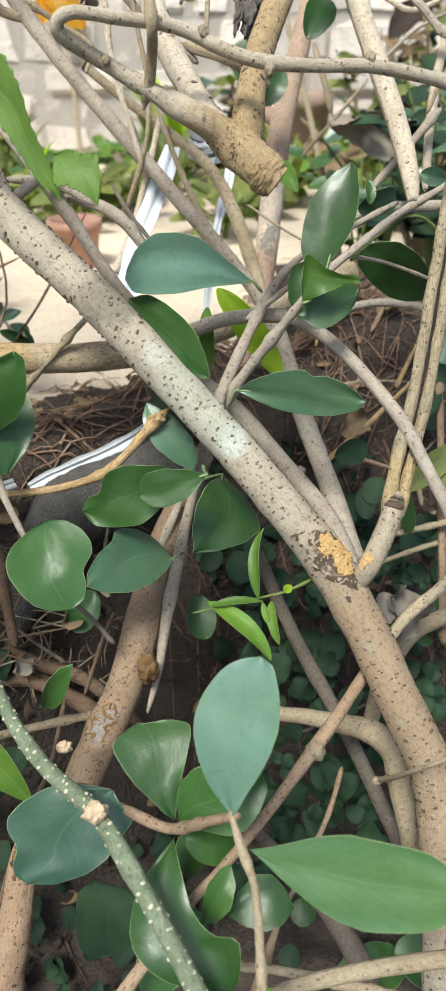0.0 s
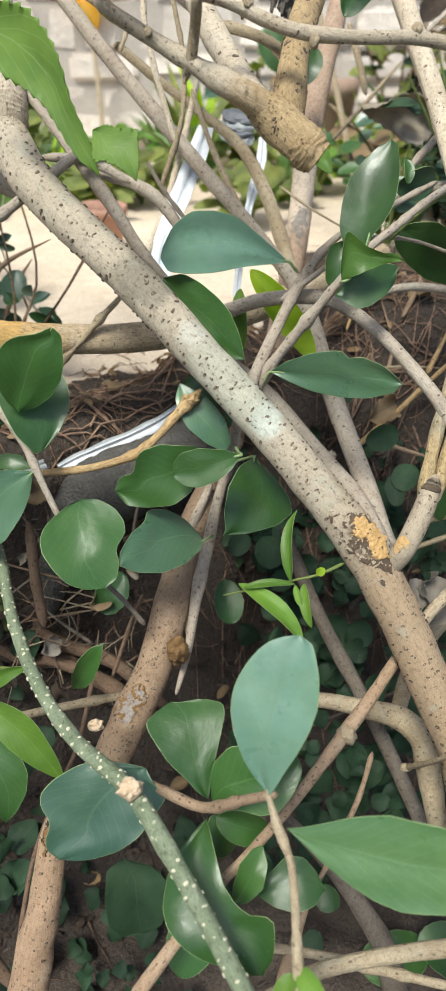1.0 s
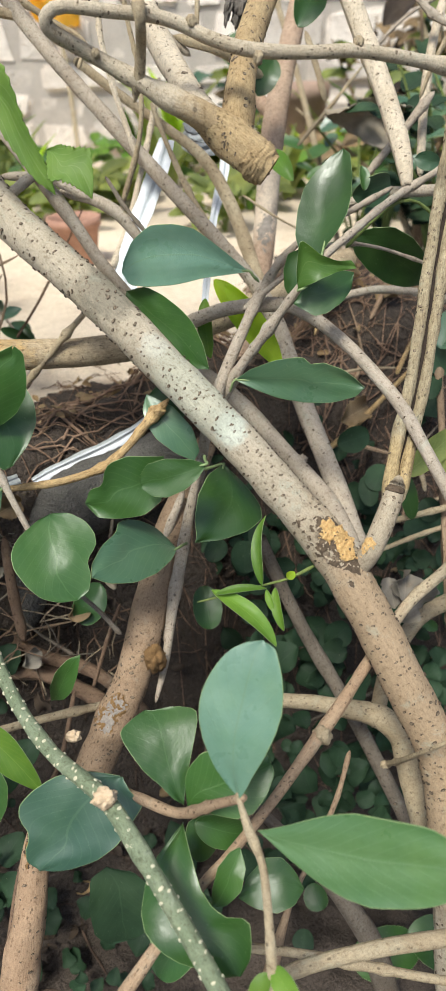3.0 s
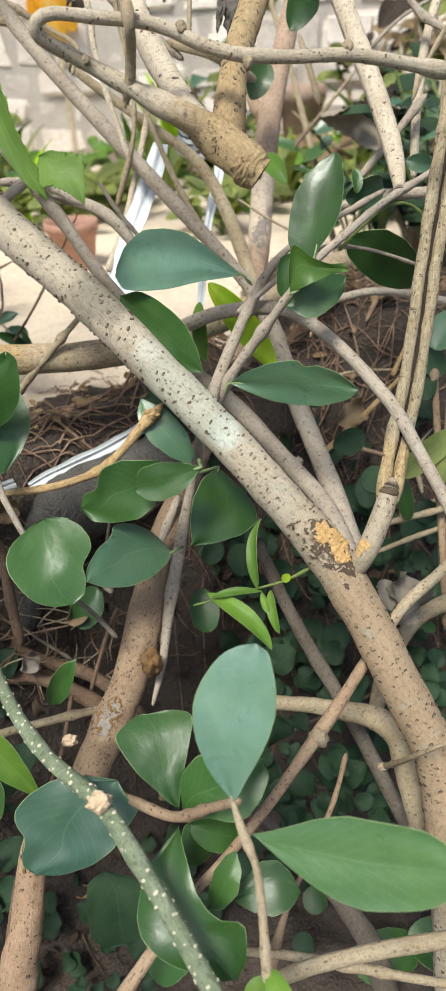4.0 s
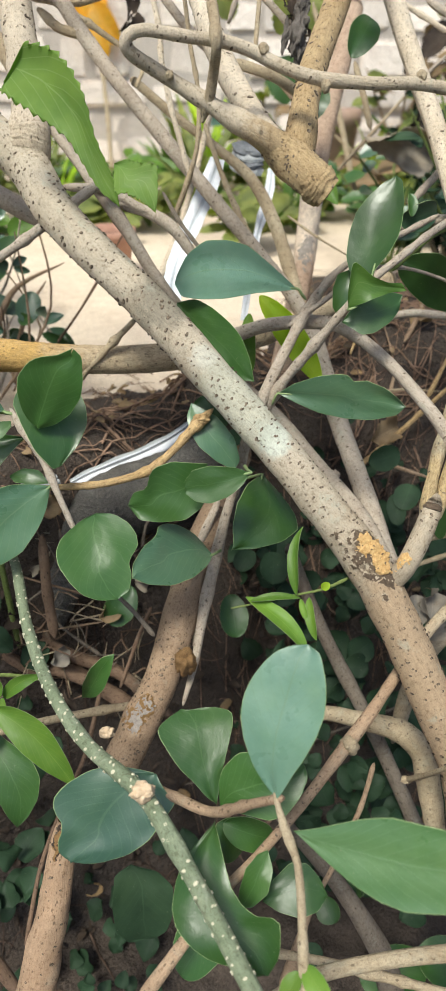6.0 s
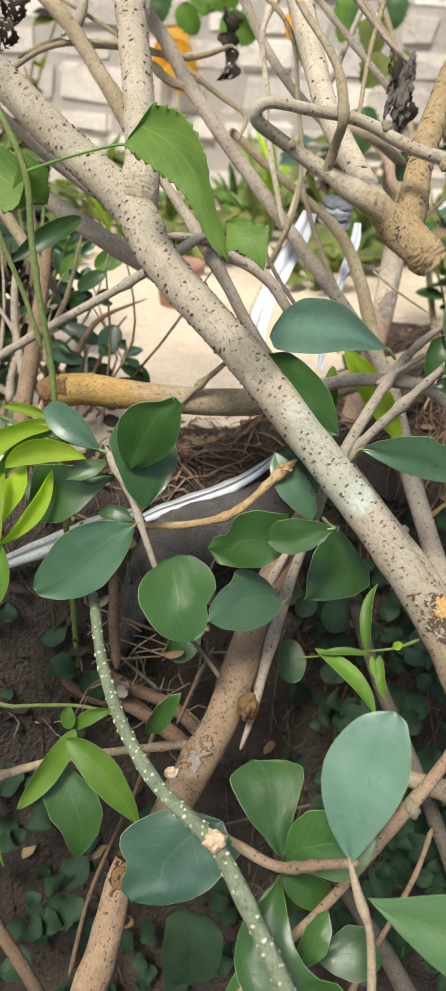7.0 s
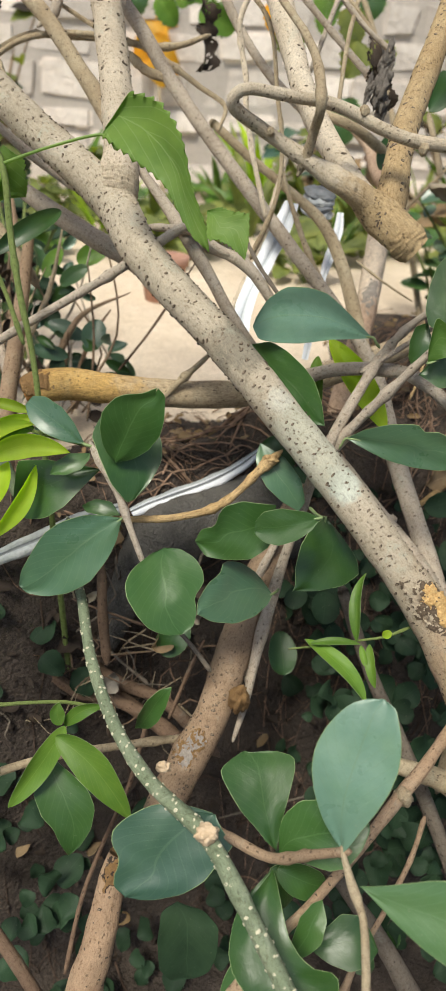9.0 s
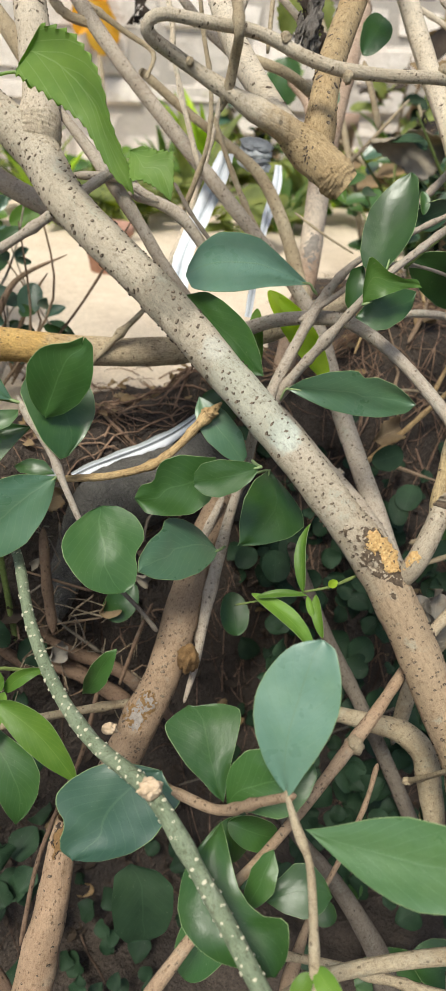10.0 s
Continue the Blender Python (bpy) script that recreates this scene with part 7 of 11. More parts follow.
leaf(lan2, "fresh", (-0.1723, 0.2793, 0.6463), (-0.1186, 0.2532, 0.6063), 0.0208, (0.1043, -0.7623, 0.6388), shape=(0.6, 0.7), via=(-0.1421, 0.2698, 0.6407), cup=0.16, bend=0.02, wave=0.05, twist=-10, nu=22, nv=8)
leaf(lan2, "fresh", (-0.1706, 0.2868, 0.6493), (-0.1733, 0.2936, 0.6625), 0.0095, (0.2795, -0.83, 0.4826), shape=(0.6, 0.7), via=(-0.1754, 0.2899, 0.6561), cup=0.16, bend=0.02, wave=0.05, twist=0, nu=22, nv=8)
leaf(lan2, "fresh", (-0.1685, 0.2903, 0.6446), (-0.1446, 0.2961, 0.6604), 0.0097, (-0.086, -0.8862, 0.4552), shape=(0.6, 0.7), via=(-0.1625, 0.2943, 0.658), cup=0.16, bend=0.02, wave=0.05, twist=0, nu=22, nv=8)
leaf(lan2, "fresh", (-0.221, 0.2923, 0.65), (-0.2092, 0.2431, 0.5558), 0.0080, (0.0064, -0.8862, 0.4633), shape=(0.6, 0.7), via=(-0.2488, 0.2706, 0.6375), cup=0.16, bend=0.02, wave=0.05, twist=60, nu=22, nv=8)
leaf(lan2, "fresh", (-0.2226, 0.2905, 0.6576), (-0.2427, 0.2476, 0.6145), 0.0096, (0.089, -0.7271, 0.6808), shape=(0.6, 0.7), via=(-0.2534, 0.2785, 0.6692), cup=0.16, bend=0.02, wave=0.05, twist=30, nu=22, nv=8)
leaf(lan2, "fresh", (-0.2441, 0.2498, 0.6189), (-0.2335, 0.2454, 0.587), 0.0103, (0.6116, -0.7302, 0.3045), shape=(0.6, 0.7), via=(-0.2422, 0.2435, 0.5962), cup=0.16, bend=0.02, wave=0.05, twist=0, nu=22, nv=8)
leaf(lan2, "mid", (-0.1756, 0.2827, 0.6193), (-0.16, 0.248, 0.5686), 0.0343, (0.1722, -0.7878, 0.5914), label="olive green leaf", cup=0.1, nu=28, left=(0.0003, 0.0003, 0.0009, 0.0021, 0.0037, 0.0057, 0.0081, 0.0108, 0.0134, 0.016, 0.0188, 0.0202, 0.0211, 0.022, 0.0218, 0.0204, 0.0191, 0.0179, 0.0156, 0.013, 0.0107, 0.0086, 0.0057, 0.0032, 0.0014, 0.0004, 0.0004), right=(0.0005, 0.0005, 0.0018, 0.0041, 0.0072, 0.0111, 0.0122, 0.0132, 0.0143, 0.0155, 0.0147, 0.0139, 0.0131, 0.0122, 0.0099, 0.0074, 0.0056, 0.0048, 0.0041, 0.0034, 0.0026, 0.0018, 0.0012, 0.0007, 0.0003, 0.0001, 0.0001))


PLASTIC = plain("white_plastic", (0.68, 0.71, 0.75), (0.88, 0.90, 0.93), 40, 0.35, 0.6, 0.004)
# painted shade in the strips' creases; also the dark stripes of the cloth tie
SHADE_AND_STRIPE = plain("crease_shade_and_stripe", (0.15, 0.16, 0.17), (0.28, 0.295, 0.305), 60, 0.6, 0.5, 0.003)
DULL = plain("dull_plastic", (0.34, 0.365, 0.37), (0.52, 0.545, 0.54), 50, 0.5, 0.6, 0.004)

SHEER = plain("sheer_plastic", (0.70, 0.76, 0.82), (0.90, 0.93, 0.96), 30, 0.3, 0.6, 0.004)
# fainter fold shade, put into the colour of the hanging strips
FOLD_SHADE = plain("plastic_fold_shade", (0.52, 0.57, 0.61), (0.70, 0.74, 0.77), 30, 0.4, 0.6, 0.004)


def ribbon(name, label, category, pts, material, crease):
    """A folded plastic strip: a pale band with the shade of its crease coloured along it."""
    SEED[0] += 1
    at = V(pts[0][:3])
    top = thing(name, at, label, category)
    c = curve_points(pts, 0.004)
    tang, _, _ = frames_along(c)
    prof = [(-1.0, -0.10), (-0.55, 0.22), (0.0, 0.16), (0.12, -0.06), (0.26, -0.05), (0.36, 0.16), (0.62, 0.05), (0.80, 0.17), (1.0, 0.0)]
    verts, faces, ids = [], [], []
    m = len(prof)
    for low in (0.0, 0.0007):
        for i in range(len(c)):
            n = V((0, -0.78, 0.62))
            side = n.cross(V(tang[i])).normalized()
            face = V(tang[i]).cross(side)
            wob = 1 + 0.18 * noise.noise(V((i * 0.22, SEED[0], 0)))
            for x, h in prof:
                verts.append(V(c[i, :3]) + side * x * c[i, 3] * wob + face * (h * c[i, 3] + 0.15 * c[i, 3] * noise.noise(V((i * 0.3, x * 1.5, SEED[0]))) - low) - at)
    k = len(c) * m
    for i in range(len(c) - 1):
        for j in range(m - 1):
            f = (i * m + j, i * m + j + 1, (i + 1) * m + j + 1, (i + 1) * m + j)
            faces += [f, tuple(k + q for q in f[::-1])]
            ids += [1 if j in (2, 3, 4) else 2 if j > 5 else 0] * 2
        for j in (0, m - 1):
            faces.append((i * m + j, (i + 1) * m + j, k + (i + 1) * m + j, k + i * m + j))
            ids.append(0)
    put("band", mesh_of("band", verts, faces, None, ids), at, top, "", (material, crease, DULL if crease is SHADE_AND_STRIPE else material))
    return top


strip1 = ribbon("plastic_strip", "crumpled white plastic strip lying on the bank", "plastic strip", [(-0.166, 0.5001, 0.6837, 0.0045), (-0.1482, 0.5135, 0.6875, 0.006), (-0.1211, 0.5343, 0.69, 0.0069), (-0.0929, 0.5554, 0.695, 0.0065), (-0.0702, 0.5788, 0.7014, 0.0053), (-0.053, 0.5975, 0.7108, 0.003)], PLASTIC, SHADE_AND_STRIPE)
strip2 = ribbon("plastic_strip", "dull grey plastic strip trailing off the bank", "plastic strip", [(-0.278, 0.4167, 0.6717, 0.0032), (-0.2527, 0.4254, 0.6818, 0.0072), (-0.2236, 0.4398, 0.6913, 0.0082), (-0.1954, 0.4596, 0.7002, 0.007), (-0.1725, 0.4842, 0.698, 0.0048)], DULL, SHADE_AND_STRIPE)
strip3 = ribbon("plastic_strip", "white plastic strip hanging from a stem", "plastic strip", [(-0.0452, 0.6966, 0.9266, 0.0071), (-0.0509, 0.6869, 0.9105, 0.0094), (-0.0634, 0.6704, 0.8836, 0.0094), (-0.0758, 0.6488, 0.8579, 0.0086), (-0.0832, 0.6309, 0.838, 0.0093), (-0.0859, 0.6185, 0.8171, 0.0108), (-0.0815, 0.6068, 0.7966, 0.007)], SHEER, FOLD_SHADE)
strip4 = ribbon("plastic_strip", "narrow white plastic strip tied to a stem", "plastic strip", [(0.0081, 0.7697, 0.9106, 0.0035), (0.0069, 0.759, 0.8909, 0.0052), (-0.0005, 0.7446, 0.8659, 0.0049), (-0.007, 0.7254, 0.8423, 0.004), (-0.0118, 0.7033, 0.813, 0.004), (-0.0167, 0.683, 0.7764, 0.0034)], SHEER, FOLD_SHADE)
tie = thing("cloth_tie", (-0.017, 0.7733, 0.9232), "grey and white striped cloth tied round a stem", "cloth")
blob("band", tie, (-0.0159, 0.7705, 0.9282), (0.017, 0.015, 0.005), SHADE_AND_STRIPE, seed=60, lump=0.2, axis=(0.2, -0.3, 1))
blob("band", tie, (-0.0165, 0.7674, 0.9227), (0.017, 0.015, 0.005), DULL, seed=61, lump=0.2, axis=(0.2, -0.3, 1))
blob("band", tie, (-0.0171, 0.7644, 0.9172), (0.017, 0.015, 0.005), SHADE_AND_STRIPE, seed=62, lump=0.2, axis=(0.2, -0.3, 1))
blob("band", tie, (-0.0176, 0.7613, 0.9117), (0.017, 0.015, 0.005), DULL, seed=63, lump=0.2, axis=(0.2, -0.3, 1))
bush_left = thing("bush", (-0.33, 0.7, 0.62), "small bush with dull blue-green leaves on the bank", "bush")
bl1 = limb("stem", bush_left, "brown", [(-0.3189, 0.6935, 0.6968, 0.0045), (-0.2958, 0.7224, 0.7451, 0.0042), (-0.2718, 0.7478, 0.7868, 0.003), (-0.2225, 0.7665, 0.8099, 0.0008)], seg=8)
bl2 = limb("stem", bush_left, "brown", [(-0.3477, 0.6853, 0.6884, 0.0045), (-0.3628, 0.7118, 0.7411, 0.0042), (-0.3834, 0.7301, 0.78, 0.003), (-0.404, 0.7485, 0.819, 0.0008)], seg=8)
bl3 = limb("stem", bush_left, "brown", [(-0.2755, 0.7191, 0.6917, 0.0031), (-0.275, 0.7376, 0.7261, 0.0027), (-0.2601, 0.7487, 0.7644, 0.0023), (-0.2431, 0.7641, 0.7892, 0.0008)], seg=8)
leaf(bl1, "blue", (-0.2546, 0.7113, 0.7594), (-0.2473, 0.7301, 0.7888), 0.0267, (0.157, -0.8499, 0.503), shape=(0.5, 0.55), cup=0.12, bend=0.05, nu=10, nv=6)
leaf(bl2, "blue", (-0.3122, 0.7463, 0.7757), (-0.2701, 0.7486, 0.7596), 0.0214, (0.2848, -0.7163, 0.637), shape=(0.5, 0.55), cup=0.12, bend=0.05, nu=10, nv=6)
leaf(bl3, "blue", (-0.3124, 0.6864, 0.7648), (-0.2763, 0.7002, 0.7533), 0.0178, (0.4421, -0.7586, 0.4786), shape=(0.5, 0.55), cup=0.12, bend=0.05, nu=10, nv=6)
leaf(bl1, "ivy", (-0.3223, 0.72, 0.792), (-0.3619, 0.7272, 0.7727), 0.0223, (-0.1976, -0.9796, 0.0373), shape=(0.5, 0.55), cup=0.12, bend=0.05, nu=10, nv=6)
leaf(bl2, "deep", (-0.3628, 0.7448, 0.7453), (-0.3906, 0.7588, 0.7799), 0.0314, (0.2973, -0.7775, 0.5541), shape=(0.5, 0.55), cup=0.12, bend=0.05, nu=10, nv=6)
leaf(bl3, "deep", (-0.3642, 0.6898, 0.7599), (-0.4066, 0.6988, 0.7752), 0.0339, (0.1164, -0.679, 0.7249), shape=(0.5, 0.55), cup=0.12, bend=0.05, nu=10, nv=6)
leaf(bl1, "ivy", (-0.2652, 0.7171, 0.7242), (-0.2587, 0.7368, 0.7388), 0.0185, (0.5103, -0.6145, 0.6016), shape=(0.5, 0.55), cup=0.12, bend=0.05, nu=10, nv=6)
leaf(bl2, "ivy", (-0.2825, 0.6771, 0.7318), (-0.289, 0.6998, 0.7537), 0.0175, (0.2762, -0.624, 0.731), shape=(0.5, 0.55), cup=0.12, bend=0.05, nu=10, nv=6)
leaf(bl3, "blue", (-0.3634, 0.6753, 0.7071), (-0.3548, 0.676, 0.7463), 0.0277, (0.5683, -0.8156, -0.1087), shape=(0.5, 0.55), cup=0.12, bend=0.05, nu=10, nv=6)
leaf(bl1, "blue", (-0.37, 0.6692, 0.6681), (-0.3867, 0.696, 0.7033), 0.0352, (0.5454, -0.5216, 0.6561), shape=(0.5, 0.55), cup=0.12, bend=0.05, nu=10, nv=6)
leaf(bl2, "deep", (-0.3994, 0.733, 0.7527), (-0.4408, 0.7364, 0.7331), 0.0313, (-0.0919, -0.9956, 0.0174), shape=(0.5, 0.55), cup=0.12, bend=0.05, nu=10, nv=6)
leaf(bl3, "deep", (-0.416, 0.745, 0.7642), (-0.4602, 0.7434, 0.7763), 0.0301, (0.2121, -0.699, 0.6829), shape=(0.5, 0.55), cup=0.12, bend=0.05, nu=10, nv=6)
leaf(bl1, "mid", (-0.3139, 0.7787, 0.7896), (-0.285, 0.7745, 0.8093), 0.0245, (-0.3074, -0.916, 0.2579), shape=(0.5, 0.55), cup=0.12, bend=0.05, nu=10, nv=6)
leaf(bl2, "deep", (-0.236, 0.7066, 0.7497), (-0.2124, 0.721, 0.7315), 0.0119, (0.6029, -0.7813, 0.1617), shape=(0.5, 0.55), cup=0.12, bend=0.05, nu=10, nv=6)
leaf(bl3, "mid", (-0.2533, 0.7249, 0.7183), (-0.2228, 0.7247, 0.7277), 0.0122, (-0.0938, -0.954, 0.2849), shape=(0.5, 0.55), cup=0.12, bend=0.05, nu=10, nv=6)
leaf(bl1, "ivy", (-0.2297, 0.7127, 0.7311), (-0.2021, 0.7093, 0.7308), 0.0104, (-0.1152, -0.9415, 0.3166), shape=(0.5, 0.55), cup=0.12, bend=0.05, nu=10, nv=6)
leaf(bl2, "mid", (-0.3497, 0.7498, 0.7943), (-0.3758, 0.7759, 0.8147), 0.0265, (0.0419, -0.5883, 0.8076), shape=(0.5, 0.55), cup=0.12, bend=0.05, nu=10, nv=6)
leaf(bl3, "deep", (-0.3872, 0.7618, 0.7669), (-0.391, 0.7903, 0.7905), 0.0192, (0.7095, -0.3913, 0.5862), shape=(0.5, 0.55), cup=0.12, bend=0.05, nu=10, nv=6)
leaf(bl1, "deep", (-0.4142, 0.7351, 0.7675), (-0.4133, 0.74, 0.8049), 0.0272, (0.6601, -0.7467, 0.0822), shape=(0.5, 0.55), cup=0.12, bend=0.05, nu=10, nv=6)
leaf(bl2, "deep", (-0.4319, 0.7269, 0.7064), (-0.4678, 0.7565, 0.7356), 0.0319, (0.1143, -0.6234, 0.7735), shape=(0.5, 0.55), cup=0.12, bend=0.05, nu=10, nv=6)
leaf(bl3, "ivy", (-0.3351, 0.7484, 0.7663), (-0.3198, 0.752, 0.794), 0.0224, (0.4059, -0.9078, -0.1055), shape=(0.5, 0.55), cup=0.12, bend=0.05, nu=10, nv=6)
leaf(bl1, "mid", (-0.3, 0.7664, 0.8155), (-0.2679, 0.7718, 0.8363), 0.0196, (-0.1282, -0.8935, 0.4304), shape=(0.5, 0.55), cup=0.12, bend=0.05, nu=10, nv=6)
leaf(bl2, "fresh", (-0.325, 0.7892, 0.8161), (-0.3156, 0.8271, 0.8428), 0.0202, (0.1451, -0.5936, 0.7916), shape=(0.5, 0.55), cup=0.12, bend=0.05, nu=10, nv=6)
leaf(bl3, "fresh", (-0.2884, 0.7993, 0.8352), (-0.2533, 0.8075, 0.8499), 0.0244, (0.0239, -0.8954, 0.4446), shape=(0.5, 0.55), cup=0.12, bend=0.05, nu=10, nv=6)
leaf(bl1, "deep", (-0.3982, 0.6427, 0.656), (-0.4181, 0.674, 0.696), 0.0393, (0.5683, -0.4862, 0.6638), shape=(0.5, 0.55), cup=0.12, bend=0.05, nu=10, nv=6)
leaf(bl2, "blue", (-0.3542, 0.6277, 0.6601), (-0.3391, 0.6522, 0.6924), 0.0314, (-0.0106, -0.7945, 0.6072), shape=(0.5, 0.55), cup=0.12, bend=0.05, nu=10, nv=6)
pod = thing("withered_leaf", (0.0183, 0.7058, 1.0548), "black shrivelled leaf hanging from a twig", "leaf")
blob("blade" , pod, (0.0257, 0.7017, 1.047), (0.0060, 0.0030, 0.0120), WITHER, seed=90, lump=0.75, axis=(0.15, 0.1, 1), fine=60)
blob("blade" , pod, (0.0256, 0.7009, 1.0338), (0.0080, 0.0040, 0.0140), WITHER, seed=91, lump=0.75, axis=(0.15, 0.1, 1), fine=60)
blob("blade" , pod, (0.0217, 0.6856, 1.0201), (0.0075, 0.0037, 0.0130), WITHER, seed=92, lump=0.75, axis=(0.15, 0.1, 1), fine=60)
blob("blade" , pod, (0.0259, 0.6862, 1.0087), (0.0060, 0.0030, 0.0110), WITHER, seed=93, lump=0.75, axis=(0.15, 0.1, 1), fine=60)
blob("blade" , pod, (0.0127, 0.6865, 1.0225), (0.0040, 0.0020, 0.0100), WITHER, seed=94, lump=0.75, axis=(0.15, 0.1, 1), fine=60)
leaf(g9, "withered", (-0.3586, 0.7672, 1.0982), (-0.3512, 0.762, 1.0656), 0.0254, (-0.0053, -0.9879, 0.1553), shape=(0.5, 0.5), cup=0.45, bend=0.15, wave=0.35, teeth=0.3, nu=34, nv=18, holes=0.3, twist=60)
leaf(g9, "withered", (-0.36, 0.7479, 1.0626), (-0.39, 0.7471, 1.047), 0.0323, (0.2152, -0.9038, -0.37), shape=(0.5, 0.5), cup=0.45, bend=0.15, wave=0.35, teeth=0.3, nu=34, nv=18, holes=0.3, twist=60)
leaf(g9, "withered", (-0.3547, 0.7535, 1.0717), (-0.3576, 0.7506, 1.0458), 0.0215, (-0.1629, -0.9785, 0.1267), shape=(0.5, 0.5), cup=0.45, bend=0.15, wave=0.35, teeth=0.3, nu=34, nv=18, holes=0.3, twist=60)
leaf(g8, "withered", (-0.3972, 0.6888, 0.9188), (-0.4033, 0.6827, 0.8878), 0.0337, (-0.2411, -0.9427, 0.2308), shape=(0.5, 0.5), cup=0.45, bend=0.15, wave=0.35, teeth=0.3, nu=34, nv=18, holes=0.3, twist=60)
leaf(g8, "withered", (-0.4089, 0.6758, 0.8974), (-0.3997, 0.6657, 0.8553), 0.0220, (0.3965, -0.8696, 0.2941), shape=(0.5, 0.5), cup=0.45, bend=0.15, wave=0.35, teeth=0.3, nu=34, nv=18, holes=0.3, twist=60)
leaf(g8, "withered", (-0.3703, 0.6764, 0.8895), (-0.3603, 0.6712, 0.8562), 0.0172, (-0.2882, -0.9554, 0.0639), shape=(0.5, 0.5), cup=0.45, bend=0.15, wave=0.35, teeth=0.3, nu=34, nv=18, holes=0.3, twist=60)
leaf(g8, "withered", (-0.4042, 0.6784, 0.8161), (-0.3548, 0.701, 0.8253), 0.0273, (0.2838, -0.8216, 0.4944), shape=(0.5, 0.5), cup=0.45, bend=0.15, wave=0.35, teeth=0.3, nu=34, nv=18, holes=0.3, twist=60)
leaf(g8, "withered", (-0.3715, 0.694, 0.8375), (-0.3399, 0.6961, 0.8129), 0.0373, (0.5472, -0.5201, 0.6558), shape=(0.5, 0.5), cup=0.45, bend=0.15, wave=0.35, teeth=0.3, nu=34, nv=18, holes=0.3, twist=60)
leaf(g8, "withered", (-0.3824, 0.6842, 0.8219), (-0.4241, 0.6808, 0.804), 0.0313, (-0.0212, -0.9711, 0.2376), shape=(0.5, 0.5), cup=0.45, bend=0.15, wave=0.35, teeth=0.3, nu=34, nv=18, holes=0.3, twist=60)
leaf(g8, "withered", (-0.404, 0.7077, 0.9982), (-0.4011, 0.7073, 0.9754), 0.0234, (0.8742, -0.4699, 0.1222), shape=(0.5, 0.5), cup=0.45, bend=0.15, wave=0.35, teeth=0.3, nu=34, nv=18, holes=0.3, twist=60)
leaf(g8, "withered", (-0.3838, 0.7055, 0.9893), (-0.3934, 0.7047, 0.9688), 0.0125, (0.6403, -0.7183, -0.2721), shape=(0.5, 0.5), cup=0.45, bend=0.15, wave=0.35, teeth=0.3, nu=34, nv=18, holes=0.3, twist=60)
leaf(g23, "withered", (0.0148, 0.7507, 1.0649), (0.018, 0.7394, 1.0219), 0.0177, (-0.004, -0.9673, 0.2535), shape=(0.5, 0.5), cup=0.45, bend=0.15, wave=0.35, teeth=0.3, nu=34, nv=18, holes=0.3, twist=60)
leaf(g23, "withered", (0.0203, 0.7386, 1.041), (0.0308, 0.7312, 1.0035), 0.0204, (-0.3055, -0.9468, 0.1013), shape=(0.5, 0.5), cup=0.45, bend=0.15, wave=0.35, teeth=0.3, nu=34, nv=18, holes=0.3, twist=60)
leaf(g19, "withered", (-0.1753, 1.0283, 1.1159), (-0.1745, 1.0165, 1.0725), 0.0227, (0.5479, -0.8046, 0.2291), shape=(0.5, 0.5), cup=0.45, bend=0.15, wave=0.35, teeth=0.3, nu=34, nv=18, holes=0.3, twist=60)
leaf(g19, "withered", (-0.1774, 1.0122, 1.0864), (-0.1712, 0.997, 1.0354), 0.0274, (0.6454, -0.707, 0.2893), shape=(0.5, 0.5), cup=0.45, bend=0.15, wave=0.35, teeth=0.3, nu=34, nv=18, holes=0.3, twist=60)
leaf(far_white, "grey", (0.1374, 0.999, 0.9236), (0.2642, 1.0147, 0.9287), 0.0459, (0.1281, -0.9032, -0.4097), shape=(0.5, 0.5), cup=0.45, bend=0.15, wave=0.35, teeth=0.3, nu=34, nv=18)
leaf(far_white, "withered", (0.2004, 1.0657, 0.9165), (0.2617, 1.0877, 0.9321), 0.0303, (0.1979, -0.8718, 0.4482), shape=(0.5, 0.5), cup=0.45, bend=0.15, wave=0.35, teeth=0.3, nu=34, nv=18, holes=0.3, twist=60)
leaf(far_white, "withered", (0.1783, 1.0694, 0.9225), (0.2298, 1.0704, 0.9048), 0.0244, (-0.1745, -0.8141, -0.5539), shape=(0.5, 0.5), cup=0.45, bend=0.15, wave=0.35, teeth=0.3, nu=34, nv=18, holes=0.3, twist=60)
leaf(right_low, "grey", (0.1372, 0.4063, 0.5985), (0.1469, 0.436, 0.6288), 0.0310, (0.41, -0.6436, 0.6463), shape=(0.5, 0.5), cup=0.45, bend=0.15, wave=0.35, teeth=0.3, nu=34, nv=18)
leaf(right_low, "grey", (0.1343, 0.4038, 0.6153), (0.1327, 0.425, 0.6303), 0.0137, (-0.3897, -0.5516, 0.7375), shape=(0.5, 0.5), cup=0.45, bend=0.15, wave=0.35, teeth=0.3, nu=34, nv=18)
leaf(orange_twig, "dry", (0.1191, 0.6203, 0.6721), (0.1494, 0.6382, 0.6805), 0.0234, (0.2284, -0.7022, 0.6744), shape=(0.5, 0.5), cup=0.45, bend=0.15, wave=0.35, teeth=0.3, nu=34, nv=18)
leaf(twig_y, "dry", (-0.1869, 0.4518, 0.6837), (-0.169, 0.4667, 0.6859), 0.0189, (0.462, -0.6464, 0.6072), shape=(0.5, 0.5), cup=0.45, bend=0.15, wave=0.35, teeth=0.3, nu=34, nv=18)
climber = thing("climber", (0.35, 1.3, 0.66), "climbing vine with yellowing lobed leaves", "climber")
